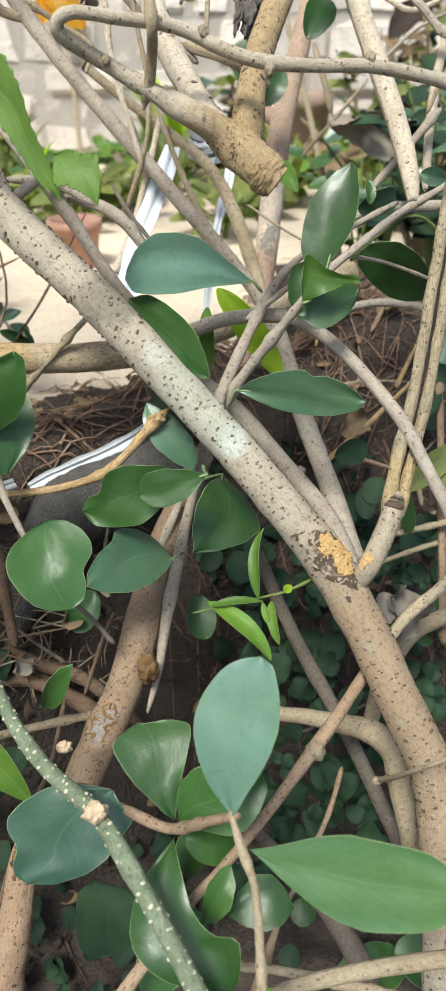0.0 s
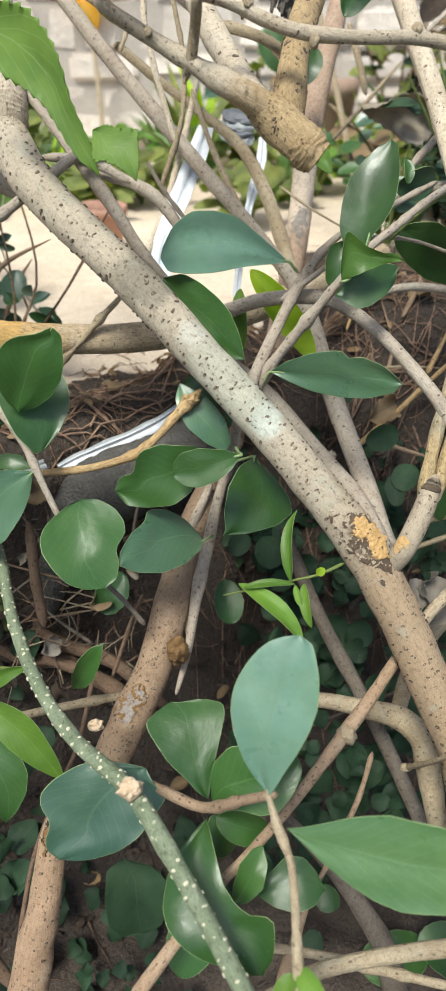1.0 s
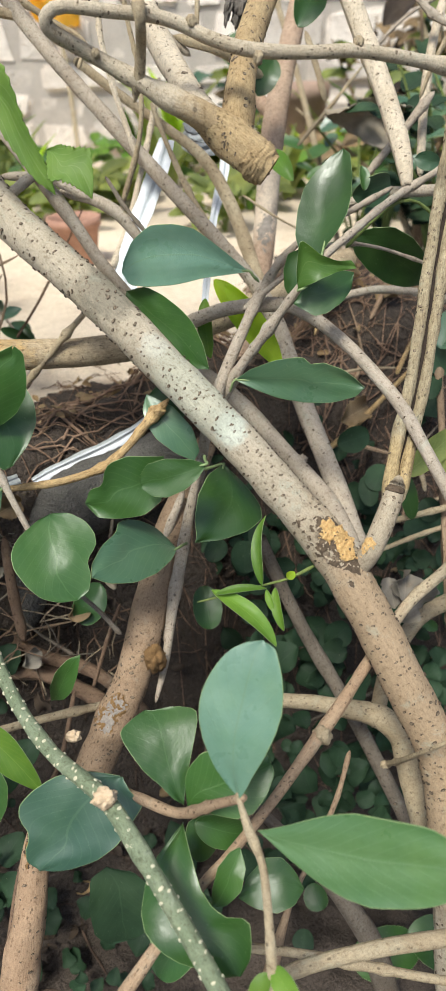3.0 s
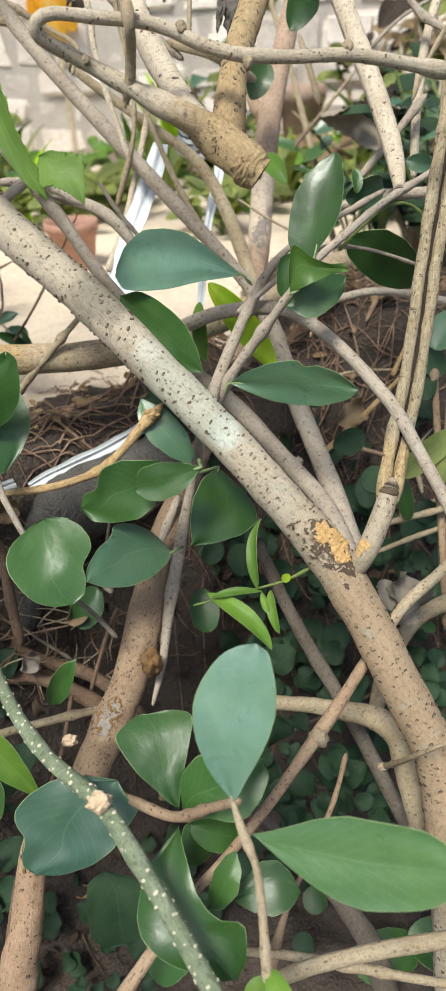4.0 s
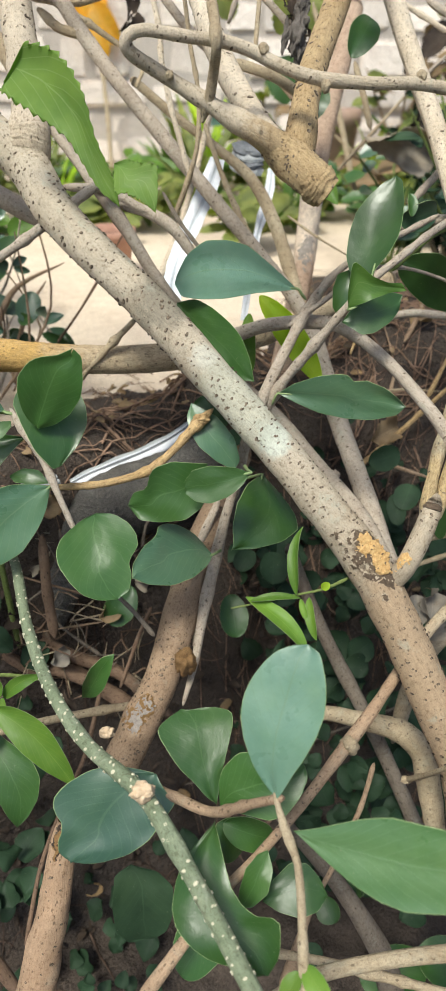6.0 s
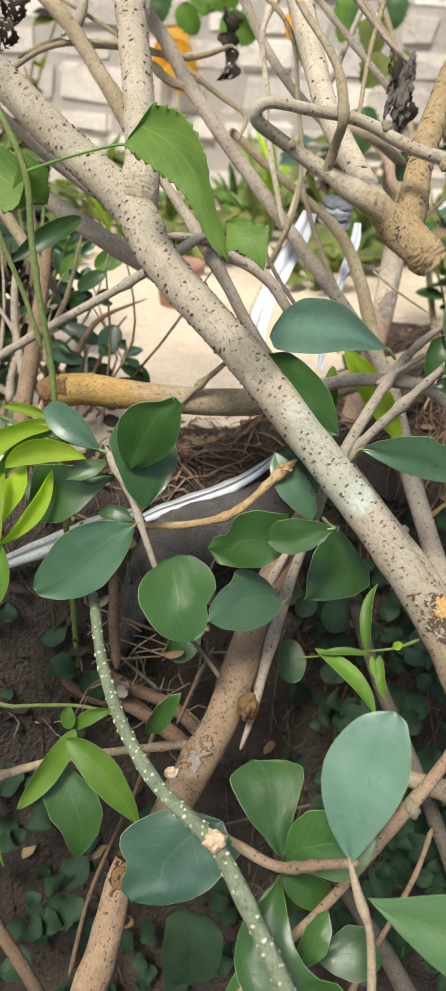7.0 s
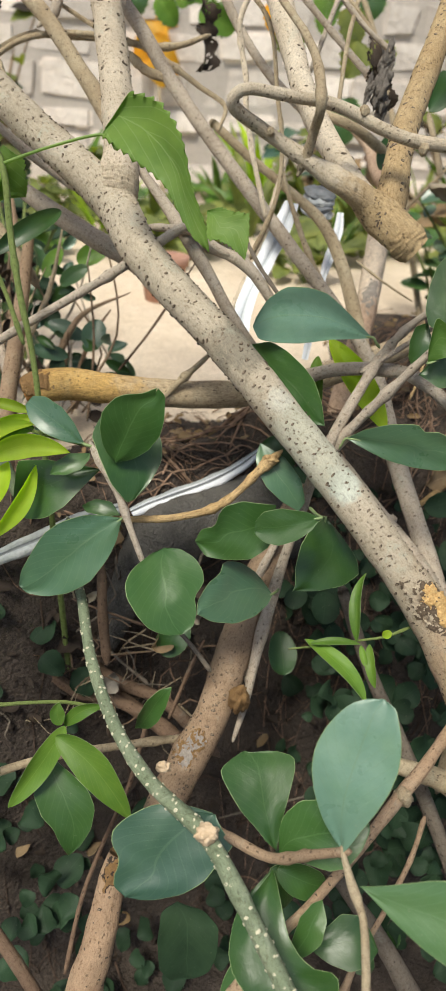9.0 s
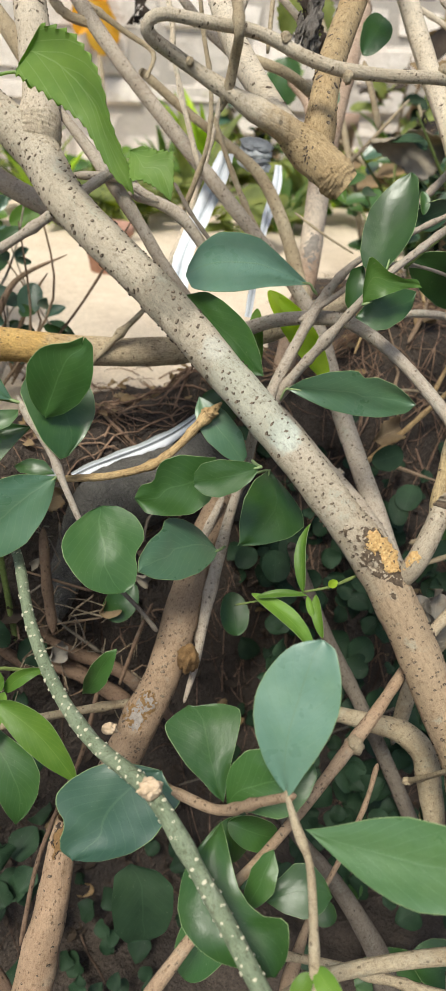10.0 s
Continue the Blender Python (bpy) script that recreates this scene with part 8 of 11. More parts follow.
cl1 = limb("stem", climber, "tan", [(0.2431, 1.1791, 0.5544, 0.0058), (0.1312, 1.3257, 0.9597, 0.005), (0.0598, 1.4198, 1.1515, 0.0044), (-0.0223, 1.47, 1.2642, 0.0039), (-0.1368, 1.4729, 1.2965, 0.0039), (-0.2471, 1.4607, 1.2995, 0.0033)], seg=8)
leaf(cl1, "serrate", (-0.2535, 1.5033, 1.2507), (-0.2625, 1.4657, 1.1404), 0.0939, (0.0872, -0.9451, 0.3149), shape=(0.4, 0.6), cup=0.15, bend=0.08, teeth=0.35, nu=30, nv=6)
leaf(cl1, "fresh", (-0.2412, 1.4592, 1.2108), (-0.207, 1.4527, 1.1483), 0.0694, (-0.0965, -0.9941, 0.05), shape=(0.4, 0.6), cup=0.15, bend=0.08, teeth=0.35, nu=30, nv=6)
leaf(cl1, "yellow", (-0.2813, 1.5854, 1.2523), (-0.2874, 1.5798, 1.2009), 0.0619, (0.1535, -0.9842, 0.088), shape=(0.4, 0.6), cup=0.15, bend=0.08, teeth=0.35, nu=30, nv=6)
leaf(cl1, "yellow", (-0.0918, 1.4103, 1.1528), (-0.09, 1.4077, 1.105), 0.0388, (-0.1803, -0.9825, 0.0468), shape=(0.4, 0.6), cup=0.15, bend=0.08, teeth=0.35, nu=30, nv=6)
leaf(cl1, "fresh", (-0.2132, 1.3254, 1.1263), (-0.156, 1.3428, 1.1027), 0.0437, (0.3034, -0.9522, 0.0347), shape=(0.4, 0.6), cup=0.15, bend=0.08, teeth=0.35, nu=30, nv=6)
leaf(cl1, "serrate", (0.0086, 1.6127, 1.2154), (-0.0053, 1.5827, 1.1203), 0.0549, (-0.0074, -0.9532, 0.3021), shape=(0.4, 0.6), cup=0.15, bend=0.08, teeth=0.35, nu=30, nv=6)
leaf(cl1, "fresh", (-0.0297, 1.4959, 1.2351), (-0.0119, 1.4961, 1.1889), 0.0504, (0.3258, -0.9377, 0.1203), shape=(0.4, 0.6), cup=0.15, bend=0.08, teeth=0.35, nu=30, nv=6)
leaf(cl1, "serrate", (-0.2004, 1.4391, 1.2403), (-0.1619, 1.442, 1.1943), 0.0560, (-0.0393, -0.9945, -0.0973), shape=(0.4, 0.6), cup=0.15, bend=0.08, teeth=0.35, nu=30, nv=6)
leaf(cl1, "fresh", (0.0205, 1.351, 1.2346), (0.0197, 1.3513, 1.1928), 0.0413, (-0.1616, -0.9868, -0.0044), shape=(0.4, 0.6), cup=0.15, bend=0.08, teeth=0.35, nu=30, nv=6)
leaf(cl1, "olive", (0.0315, 1.4843, 1.1548), (0.054, 1.4786, 1.0964), 0.0504, (0.2375, -0.9536, 0.185), shape=(0.4, 0.6), cup=0.15, bend=0.08, teeth=0.35, nu=30, nv=6)
leaf(cl1, "mid", (0.0744, 1.512, 1.1988), (0.0795, 1.5035, 1.1393), 0.0513, (-0.0857, -0.9873, 0.1338), shape=(0.4, 0.6), cup=0.15, bend=0.08, teeth=0.35, nu=30, nv=6)
leaf(cl1, "olive", (-0.0797, 1.4688, 1.127), (-0.0474, 1.4657, 1.0711), 0.0523, (0.0645, -0.9936, 0.0931), shape=(0.4, 0.6), cup=0.15, bend=0.08, teeth=0.35, nu=30, nv=6)
leaf(cl1, "mid", (0.0417, 1.4328, 1.0168), (0.0539, 1.4175, 0.9431), 0.0605, (-0.3055, -0.9413, 0.1438), shape=(0.4, 0.6), cup=0.15, bend=0.08, teeth=0.35, nu=30, nv=6)
leaf(cl1, "olive", (0.0416, 1.279, 1.0946), (0.03, 1.2727, 1.0431), 0.0487, (0.324, -0.9451, 0.0429), shape=(0.4, 0.6), cup=0.15, bend=0.08, teeth=0.35, nu=30, nv=6)
leaf(cl1, "mid", (-0.3433, 1.466, 1.1854), (-0.3386, 1.4571, 1.1252), 0.0640, (-0.2347, -0.964, 0.1249), shape=(0.4, 0.6), cup=0.15, bend=0.08, teeth=0.35, nu=30, nv=6)
leaf(cl1, "fresh", (-0.2815, 1.3297, 1.143), (-0.2523, 1.3358, 1.1051), 0.0367, (0.1645, -0.9858, -0.0333), shape=(0.4, 0.6), cup=0.15, bend=0.08, teeth=0.35, nu=30, nv=6)
leaf(cl1, "yellow", (-0.0014, 1.5471, 1.3003), (0.0099, 1.535, 1.2327), 0.0586, (0.0538, -0.9814, 0.1841), shape=(0.4, 0.6), cup=0.15, bend=0.08, teeth=0.35, nu=30, nv=6)
leaf(cl1, "olive", (0.0873, 1.3873, 1.1037), (0.0984, 1.3805, 1.046), 0.0448, (0.023, -0.9925, 0.1205), shape=(0.4, 0.6), cup=0.15, bend=0.08, teeth=0.35, nu=30, nv=6)
croton = thing("garden_plant", (-0.52, 2.6, 0.66), "tall plant with large orange-yellow leaves against the wall", "plant")
cr1 = limb("stem", croton, "tan", [(-0.4389, 2.362, 0.5775, 0.0087), (-0.475, 2.5561, 0.8408, 0.0077), (-0.5085, 2.6774, 1.0741, 0.0066), (-0.5445, 2.7665, 1.2485, 0.0055)], seg=8)
leaf(cr1, "yellow", (-0.5539, 2.7352, 1.2349), (-0.5058, 2.6837, 1.0853), 0.1016, (0.1414, -0.9211, 0.3627), shape=(0.5, 0.6), cup=0.15, bend=0.08, nu=10, nv=6, thick=0.001)
leaf(cr1, "yellow", (-0.5306, 2.7033, 1.1701), (-0.4413, 2.6771, 1.058), 0.0794, (-0.0825, -0.9831, 0.1636), shape=(0.5, 0.6), cup=0.15, bend=0.08, nu=10, nv=6, thick=0.001)
leaf(cr1, "yellow", (-0.5419, 2.7097, 1.1847), (-0.5749, 2.6687, 1.0736), 0.0755, (0.4005, -0.8918, 0.2106), shape=(0.5, 0.6), cup=0.15, bend=0.08, nu=10, nv=6, thick=0.001)
leaf(cr1, "yellow", (-0.5284, 2.6704, 1.1083), (-0.4819, 2.6515, 1.0199), 0.0662, (0.1153, -0.9575, 0.2645), shape=(0.5, 0.6), cup=0.15, bend=0.08, nu=10, nv=6, thick=0.001)
leaf(cr1, "yellow", (-0.5421, 2.7205, 1.2048), (-0.439, 2.7426, 1.1793), 0.0672, (0.1434, -0.9575, -0.2505), shape=(0.5, 0.6), cup=0.15, bend=0.08, nu=10, nv=6, thick=0.001)
weed = thing("creeper", (0.22, 0.5, 0.4), "leafy creeper climbing beside the shrub", "creeper")
wd = limb("stem", weed, "brown", [(0.2022, 0.4581, 0.5507, 0.0024), (0.1986, 0.502, 0.6207, 0.0021), (0.2041, 0.5432, 0.7051, 0.0017), (0.209, 0.5768, 0.7773, 0.0014)], seg=8)
leaf(wd, "blue", (0.1871, 0.552, 0.7755), (0.2106, 0.5793, 0.8), 0.0294, (-0.2782, -0.497, 0.8219), shape=(0.45, 0.5), cup=0.1, bend=0.05, nu=12, nv=6)
leaf(wd, "blue", (0.1763, 0.5677, 0.7818), (0.198, 0.5586, 0.7484), 0.0227, (-0.1856, -0.9721, 0.1436), shape=(0.45, 0.5), cup=0.1, bend=0.05, nu=12, nv=6)
leaf(wd, "olive", (0.1491, 0.478, 0.6957), (0.1983, 0.5064, 0.7217), 0.0218, (0.1398, -0.7895, 0.5977), shape=(0.45, 0.5), cup=0.1, bend=0.05, nu=12, nv=6)
leaf(wd, "olive", (0.178, 0.4735, 0.6882), (0.2008, 0.4992, 0.7101), 0.0163, (-0.1773, -0.5429, 0.8209), shape=(0.45, 0.5), cup=0.1, bend=0.05, nu=12, nv=6)
leaf(wd, "mid", (0.1545, 0.4949, 0.685), (0.1626, 0.4828, 0.6468), 0.0148, (0.0039, -0.9526, 0.3041), shape=(0.45, 0.5), cup=0.1, bend=0.05, nu=12, nv=6)
leaf(wd, "ivy", (0.1069, 0.5616, 0.6787), (0.1388, 0.5758, 0.6823), 0.0250, (0.3337, -0.8508, 0.406), shape=(0.45, 0.5), cup=0.1, bend=0.05, nu=12, nv=6)
leaf(wd, "ivy", (0.0854, 0.604, 0.6711), (0.0968, 0.6217, 0.6805), 0.0158, (0.0282, -0.4803, 0.8766), shape=(0.45, 0.5), cup=0.1, bend=0.05, nu=12, nv=6)
leaf(wd, "ivy", (0.1442, 0.5548, 0.6299), (0.1565, 0.577, 0.6464), 0.0258, (-0.2364, -0.4911, 0.8384), shape=(0.45, 0.5), cup=0.1, bend=0.05, nu=12, nv=6)
leaf(wd, "ivy", (0.1418, 0.5468, 0.6173), (0.1391, 0.5717, 0.6382), 0.0189, (-0.2603, -0.637, 0.7256), shape=(0.45, 0.5), cup=0.1, bend=0.05, nu=12, nv=6)
leaf(wd, "ivy", (0.2043, 0.4976, 0.576), (0.2186, 0.5206, 0.5938), 0.0247, (-0.0272, -0.5997, 0.7998), shape=(0.45, 0.5), cup=0.1, bend=0.05, nu=12, nv=6)
leaf(wd, "ivy", (0.1744, 0.5313, 0.5924), (0.1991, 0.5459, 0.5965), 0.0236, (0.0915, -0.4132, 0.906), shape=(0.45, 0.5), cup=0.1, bend=0.05, nu=12, nv=6)
leaf(wd, "ivy", (0.2044, 0.5385, 0.6036), (0.1952, 0.5585, 0.6167), 0.0229, (-0.4662, -0.625, 0.6262), shape=(0.45, 0.5), cup=0.1, bend=0.05, nu=12, nv=6)
leaf(wd, "ivy", (0.1931, 0.452, 0.4659), (0.2223, 0.4636, 0.4654), 0.0254, (0.1859, -0.4277, 0.8846), shape=(0.45, 0.5), cup=0.1, bend=0.05, nu=12, nv=6)
leaf(wd, "mid", (0.2086, 0.4793, 0.5468), (0.2123, 0.4999, 0.5608), 0.0252, (-0.0263, -0.5574, 0.8298), shape=(0.45, 0.5), cup=0.1, bend=0.05, nu=12, nv=6)
leaf(wd, "mid", (0.1865, 0.4863, 0.5205), (0.2069, 0.49, 0.5074), 0.0114, (0.4345, -0.7773, 0.455), shape=(0.45, 0.5), cup=0.1, bend=0.05, nu=12, nv=6)
leaf(wd, "ivy", (0.0156, 0.4741, 0.5976), (0.0165, 0.4984, 0.6163), 0.0273, (0.2308, -0.5987, 0.767), shape=(0.45, 0.5), cup=0.1, bend=0.05, nu=12, nv=6)
leaf(wd, "ivy", (-0.0158, 0.4878, 0.6009), (-0.0039, 0.5069, 0.6114), 0.0204, (-0.0079, -0.4788, 0.8779), shape=(0.45, 0.5), cup=0.1, bend=0.05, nu=12, nv=6)
leaf(wd, "ivy", (0.0351, 0.4931, 0.6078), (0.0272, 0.5144, 0.6222), 0.0212, (-0.2456, -0.6023, 0.7596), shape=(0.45, 0.5), cup=0.1, bend=0.05, nu=12, nv=6)
leaf(wd, "mid", (-0.0161, 0.4464, 0.5561), (-0.0227, 0.4757, 0.5826), 0.0266, (0.1221, -0.6499, 0.7502), shape=(0.45, 0.5), cup=0.1, bend=0.05, nu=12, nv=6)
leaf(wd, "deep", (0.2177, 0.2809, 0.3), (0.1563, 0.2988, 0.3101), 0.0477, (0.093, -0.2294, 0.9689), shape=(0.45, 0.5), cup=0.1, bend=0.05, nu=12, nv=6)
leaf(wd, "deep", (0.1079, 0.2877, 0.2761), (0.1718, 0.3045, 0.2822), 0.0416, (-0.0093, -0.3102, 0.9506), shape=(0.45, 0.5), cup=0.1, bend=0.05, nu=12, nv=6)
leaf(wd, "ivy", (0.0582, 0.2846, 0.3088), (0.0635, 0.3018, 0.3167), 0.0199, (-0.2579, -0.3343, 0.9065), shape=(0.45, 0.5), cup=0.1, bend=0.05, nu=12, nv=6)
leaf(wd, "mid", (0.0744, 0.2959, 0.362), (0.0673, 0.3143, 0.3719), 0.0219, (-0.3196, -0.5422, 0.7771), shape=(0.45, 0.5), cup=0.1, bend=0.05, nu=12, nv=6)
leaf(wd, "mid", (0.0859, 0.3221, 0.3652), (0.1075, 0.3337, 0.3643), 0.0196, (0.2167, -0.3274, 0.9197), shape=(0.45, 0.5), cup=0.1, bend=0.05, nu=12, nv=6)
leaf(wd, "ivy", (0.1818, 0.5417, 0.7333), (0.1895, 0.5641, 0.7491), 0.0171, (-0.3637, -0.4489, 0.8162), shape=(0.45, 0.5), cup=0.1, bend=0.05, nu=12, nv=6)
u1 = limb("twig", shrub, "grey", [(0.1422, 0.723, 1.0481, 0.0028), (0.1666, 0.7139, 1.0335, 0.0028), (0.1853, 0.702, 1.0143, 0.003), (0.2042, 0.6944, 1.0021, 0.0025), (0.2089, 0.6782, 0.9762, 0.0022)], seg=8, knots=4)
u2 = limb("twig", shrub, "pale", [(0.1163, 0.8532, 1.0677, 0.0026), (0.1448, 0.8443, 1.0533, 0.0026), (0.167, 0.8372, 1.0418, 0.0026), (0.1874, 0.8319, 1.0331, 0.0026), (0.2186, 0.8384, 1.0432, 0.0023), (0.258, 0.8516, 1.064, 0.0023)], seg=8)
u3 = limb("twig", shrub, "grey", [(0.1695, 0.8632, 0.9891, 0.0017), (0.205, 0.8812, 1.0175, 0.0017), (0.254, 0.8953, 1.0396, 0.0017)], seg=6)
u4 = limb("branch", shrub, "pale", [(0.1789, 0.6561, 0.9037, 0.0034), (0.1834, 0.6864, 0.952, 0.004), (0.1935, 0.7167, 1.0001, 0.004), (0.2122, 0.7468, 1.0479, 0.004)], seg=10, knots=4)
u5 = limb("twig", shrub, "tan", [(0.1935, 0.642, 1.0128, 0.0018), (0.1752, 0.635, 0.983, 0.0018), (0.1669, 0.6328, 0.9607, 0.0016)], seg=8)
u6 = limb("twig", shrub, "grey", [(0.1291, 0.632, 0.9035, 0.0028), (0.1577, 0.6494, 0.9308, 0.0033), (0.1805, 0.6638, 0.9536, 0.0033)], seg=8)
u7 = limb("twig", shrub, "tan", [(0.0958, 0.8356, 0.9997, 0.0032), (0.1048, 0.8178, 0.9726, 0.0032), (0.1107, 0.8037, 0.9509, 0.0026)], seg=8)
u8 = limb("twig", shrub, "tan", [(0.107, 0.978, 0.8904, 0.0021), (0.1498, 1.004, 0.9314, 0.0021), (0.1841, 1.0256, 0.9656, 0.0017)], seg=6)
u9 = limb("twig", shrub, "tan", [(0.0267, 0.7041, 0.8741, 0.0012), (0.0537, 0.694, 0.8583, 0.0012), (0.0807, 0.6856, 0.845, 0.0009)], seg=6)
u10 = limb("twig", shrub, "tan", [(-0.2305, 0.76, 1.0547, 0.0023), (-0.3128, 0.77, 1.0926, 0.0019), (-0.2961, 0.7573, 1.0651, 0.0016)], seg=6)
u11 = limb("twig", shrub, "tan", [(-0.2887, 0.6141, 1.0264, 0.0014), (-0.2828, 0.6087, 1.0108, 0.0016), (-0.2733, 0.5991, 0.9949, 0.0016)], seg=6)
u12 = limb("twig", shrub, "grey", [(-0.3829, 0.6635, 0.911, 0.0032), (-0.3751, 0.6955, 0.9687, 0.0032), (-0.3689, 0.7088, 0.992, 0.0032)], seg=8)
u13 = limb("twig", shrub, "tan", [(-0.0522, 0.7289, 1.1249, 0.002), (-0.0198, 0.7177, 1.0965, 0.002), (0.0134, 0.7039, 1.0631, 0.002)], seg=8, knots=3)
u14 = limb("twig", shrub, "tan", [(0.0004, 0.7617, 1.1738, 0.002), (0.0006, 0.7291, 1.113, 0.002), (-0.0091, 0.7003, 1.0617, 0.002), (-0.0131, 0.6724, 1.0108, 0.002)], seg=8, knots=3)
u15 = limb("twig", shrub, "grey", [(0.0179, 0.8687, 1.1986, 0.0023), (0.0046, 0.845, 1.1578, 0.0023), (-0.0182, 0.8076, 1.0934, 0.0026), (-0.0363, 0.777, 1.0408, 0.0023)], seg=8, knots=3)
u16 = limb("twig", shrub, "tan", [(-0.3457, 0.7705, 1.042, 0.0025), (-0.3218, 0.7789, 1.054, 0.0028), (-0.2969, 0.781, 1.0552, 0.0031), (-0.2559, 0.795, 1.0553, 0.0029)], seg=8)
dead_stems = thing("dead_shrub", (-0.35, 0.62, 0.6), "tangle of thin dead brown stems on the bank", "shrub")
ds = limb("stem", dead_stems, "grey", [(-0.3095, 0.6215, 0.7076, 0.0025), (-0.3007, 0.6591, 0.7543, 0.002), (-0.3333, 0.6909, 0.7998, 0.0006)], seg=7, step=0.02, knots=2)
ds = limb("stem", dead_stems, "brown", [(-0.3636, 0.7355, 0.7637, 0.0047), (-0.3563, 0.7879, 0.8382, 0.0038), (-0.3742, 0.8372, 0.9129, 0.0012)], seg=7, step=0.02, knots=2)
ds = limb("stem", dead_stems, "brown", [(-0.3477, 0.68, 0.7685, 0.0039), (-0.3396, 0.7088, 0.7988, 0.0032), (-0.3215, 0.7395, 0.8306, 0.001)], seg=7, step=0.02, knots=2)
ds = limb("stem", dead_stems, "grey", [(-0.3664, 0.6581, 0.7881, 0.0026), (-0.3908, 0.6956, 0.8423, 0.0021), (-0.4289, 0.7317, 0.8971, 0.0007)], seg=7, step=0.02, knots=2)
ds = limb("stem", dead_stems, "grey", [(-0.3047, 0.6663, 0.6606, 0.003), (-0.2818, 0.7074, 0.7105, 0.0025), (-0.2855, 0.7451, 0.7601, 0.0008)], seg=7, step=0.02, knots=2)
ds = limb("stem", dead_stems, "tan", [(-0.4528, 0.7141, 0.698, 0.0038), (-0.4494, 0.7533, 0.7488, 0.0031), (-0.4844, 0.787, 0.7985, 0.001)], seg=7, step=0.02, knots=2)
ds = limb("stem", dead_stems, "tan", [(-0.2784, 0.6098, 0.7589, 0.0019), (-0.3031, 0.6416, 0.8026, 0.0015), (-0.2887, 0.6803, 0.85, 0.0005)], seg=7, step=0.02, knots=2)
ds = limb("stem", dead_stems, "grey", [(-0.3531, 0.612, 0.8016, 0.0027), (-0.3808, 0.6367, 0.8327, 0.0022), (-0.3922, 0.6645, 0.8659, 0.0007)], seg=7, step=0.02, knots=2)
ds = limb("stem", dead_stems, "brown", [(-0.3421, 0.6162, 0.7759, 0.0036), (-0.3493, 0.6398, 0.8002, 0.003), (-0.3717, 0.6613, 0.8243, 0.0009)], seg=7, step=0.02, knots=2)
ds = limb("stem", dead_stems, "grey", [(-0.3367, 0.6007, 0.7588, 0.0018), (-0.3396, 0.6452, 0.821, 0.0015), (-0.3544, 0.6887, 0.8842, 0.0005)], seg=7, step=0.02, knots=2)
ds = limb("stem", dead_stems, "brown", [(-0.4227, 0.6759, 0.7486, 0.0038), (-0.414, 0.7055, 0.7804, 0.0031), (-0.4385, 0.7304, 0.8111, 0.001)], seg=7, step=0.02, knots=2)
ds = limb("stem", dead_stems, "brown", [(-0.3643, 0.6393, 0.6667, 0.0037), (-0.3544, 0.6841, 0.7265, 0.003), (-0.3256, 0.7329, 0.7891, 0.0009)], seg=7, step=0.02, knots=2)
ds = limb("stem", dead_stems, "grey", [(-0.3386, 0.6494, 0.722, 0.004), (-0.3878, 0.6683, 0.7476, 0.0032), (-0.4005, 0.6935, 0.7762, 0.001)], seg=7, step=0.02, knots=2)
ds = limb("stem", dead_stems, "brown", [(-0.473, 0.7312, 0.7227, 0.0045), (-0.4688, 0.7721, 0.7765, 0.0037), (-0.4935, 0.8091, 0.8299, 0.0012)], seg=7, step=0.02, knots=2)
ds = limb("stem", dead_stems, "grey", [(-0.3196, 0.6327, 0.7172, 0.0019), (-0.3163, 0.6687, 0.7621, 0.0016), (-0.3109, 0.7057, 0.8084, 0.0005)], seg=7, step=0.02, knots=2)
ds = limb("stem", dead_stems, "tan", [(-0.4425, 0.7032, 0.7092, 0.0034), (-0.4961, 0.7302, 0.7508, 0.0027), (-0.5285, 0.7613, 0.7948, 0.0009)], seg=7, step=0.02, knots=2)
ds = limb("stem", dead_stems, "tan", [(-0.3123, 0.6404, 0.767, 0.0034), (-0.2884, 0.686, 0.825, 0.0028), (-0.282, 0.7296, 0.8834, 0.0009)], seg=7, step=0.02, knots=2)
ds = limb("stem", dead_stems, "brown", [(-0.3656, 0.657, 0.7969, 0.0027), (-0.3638, 0.6891, 0.8351, 0.0022), (-0.3697, 0.7207, 0.8738, 0.0007)], seg=7, step=0.02, knots=2)
ds = limb("stem", dead_stems, "brown", [(-0.3751, 0.6175, 0.801, 0.0035), (-0.3742, 0.6416, 0.8243, 0.0028), (-0.3707, 0.6665, 0.8486, 0.0009)], seg=7, step=0.02, knots=2)
ds = limb("stem", dead_stems, "grey", [(-0.2887, 0.5836, 0.7649, 0.0031), (-0.3153, 0.6125, 0.8037, 0.0025), (-0.3567, 0.6398, 0.8429, 0.0008)], seg=7, step=0.02, knots=2)
ds = limb("stem", dead_stems, "grey", [(-0.3275, 0.61, 0.7455, 0.0039), (-0.3294, 0.635, 0.7712, 0.0032), (-0.3006, 0.6653, 0.7996, 0.001)], seg=7, step=0.02, knots=2)
ds = limb("stem", dead_stems, "brown", [(-0.4151, 0.62, 0.7448, 0.0036), (-0.4189, 0.6572, 0.7937, 0.0029), (-0.4464, 0.6914, 0.8424, 0.0009)], seg=7, step=0.02, knots=2)
ds = limb("stem", dead_stems, "tan", [(-0.4475, 0.706, 0.7072, 0.0046), (-0.4853, 0.7408, 0.7595, 0.0037), (-0.4826, 0.7827, 0.8156, 0.0012)], seg=7, step=0.02, knots=2)
ds = limb("stem", dead_stems, "tan", [(-0.4248, 0.6647, 0.7664, 0.0045), (-0.4146, 0.692, 0.7936, 0.0036), (-0.4031, 0.72, 0.8216, 0.0011)], seg=7, step=0.02, knots=2)
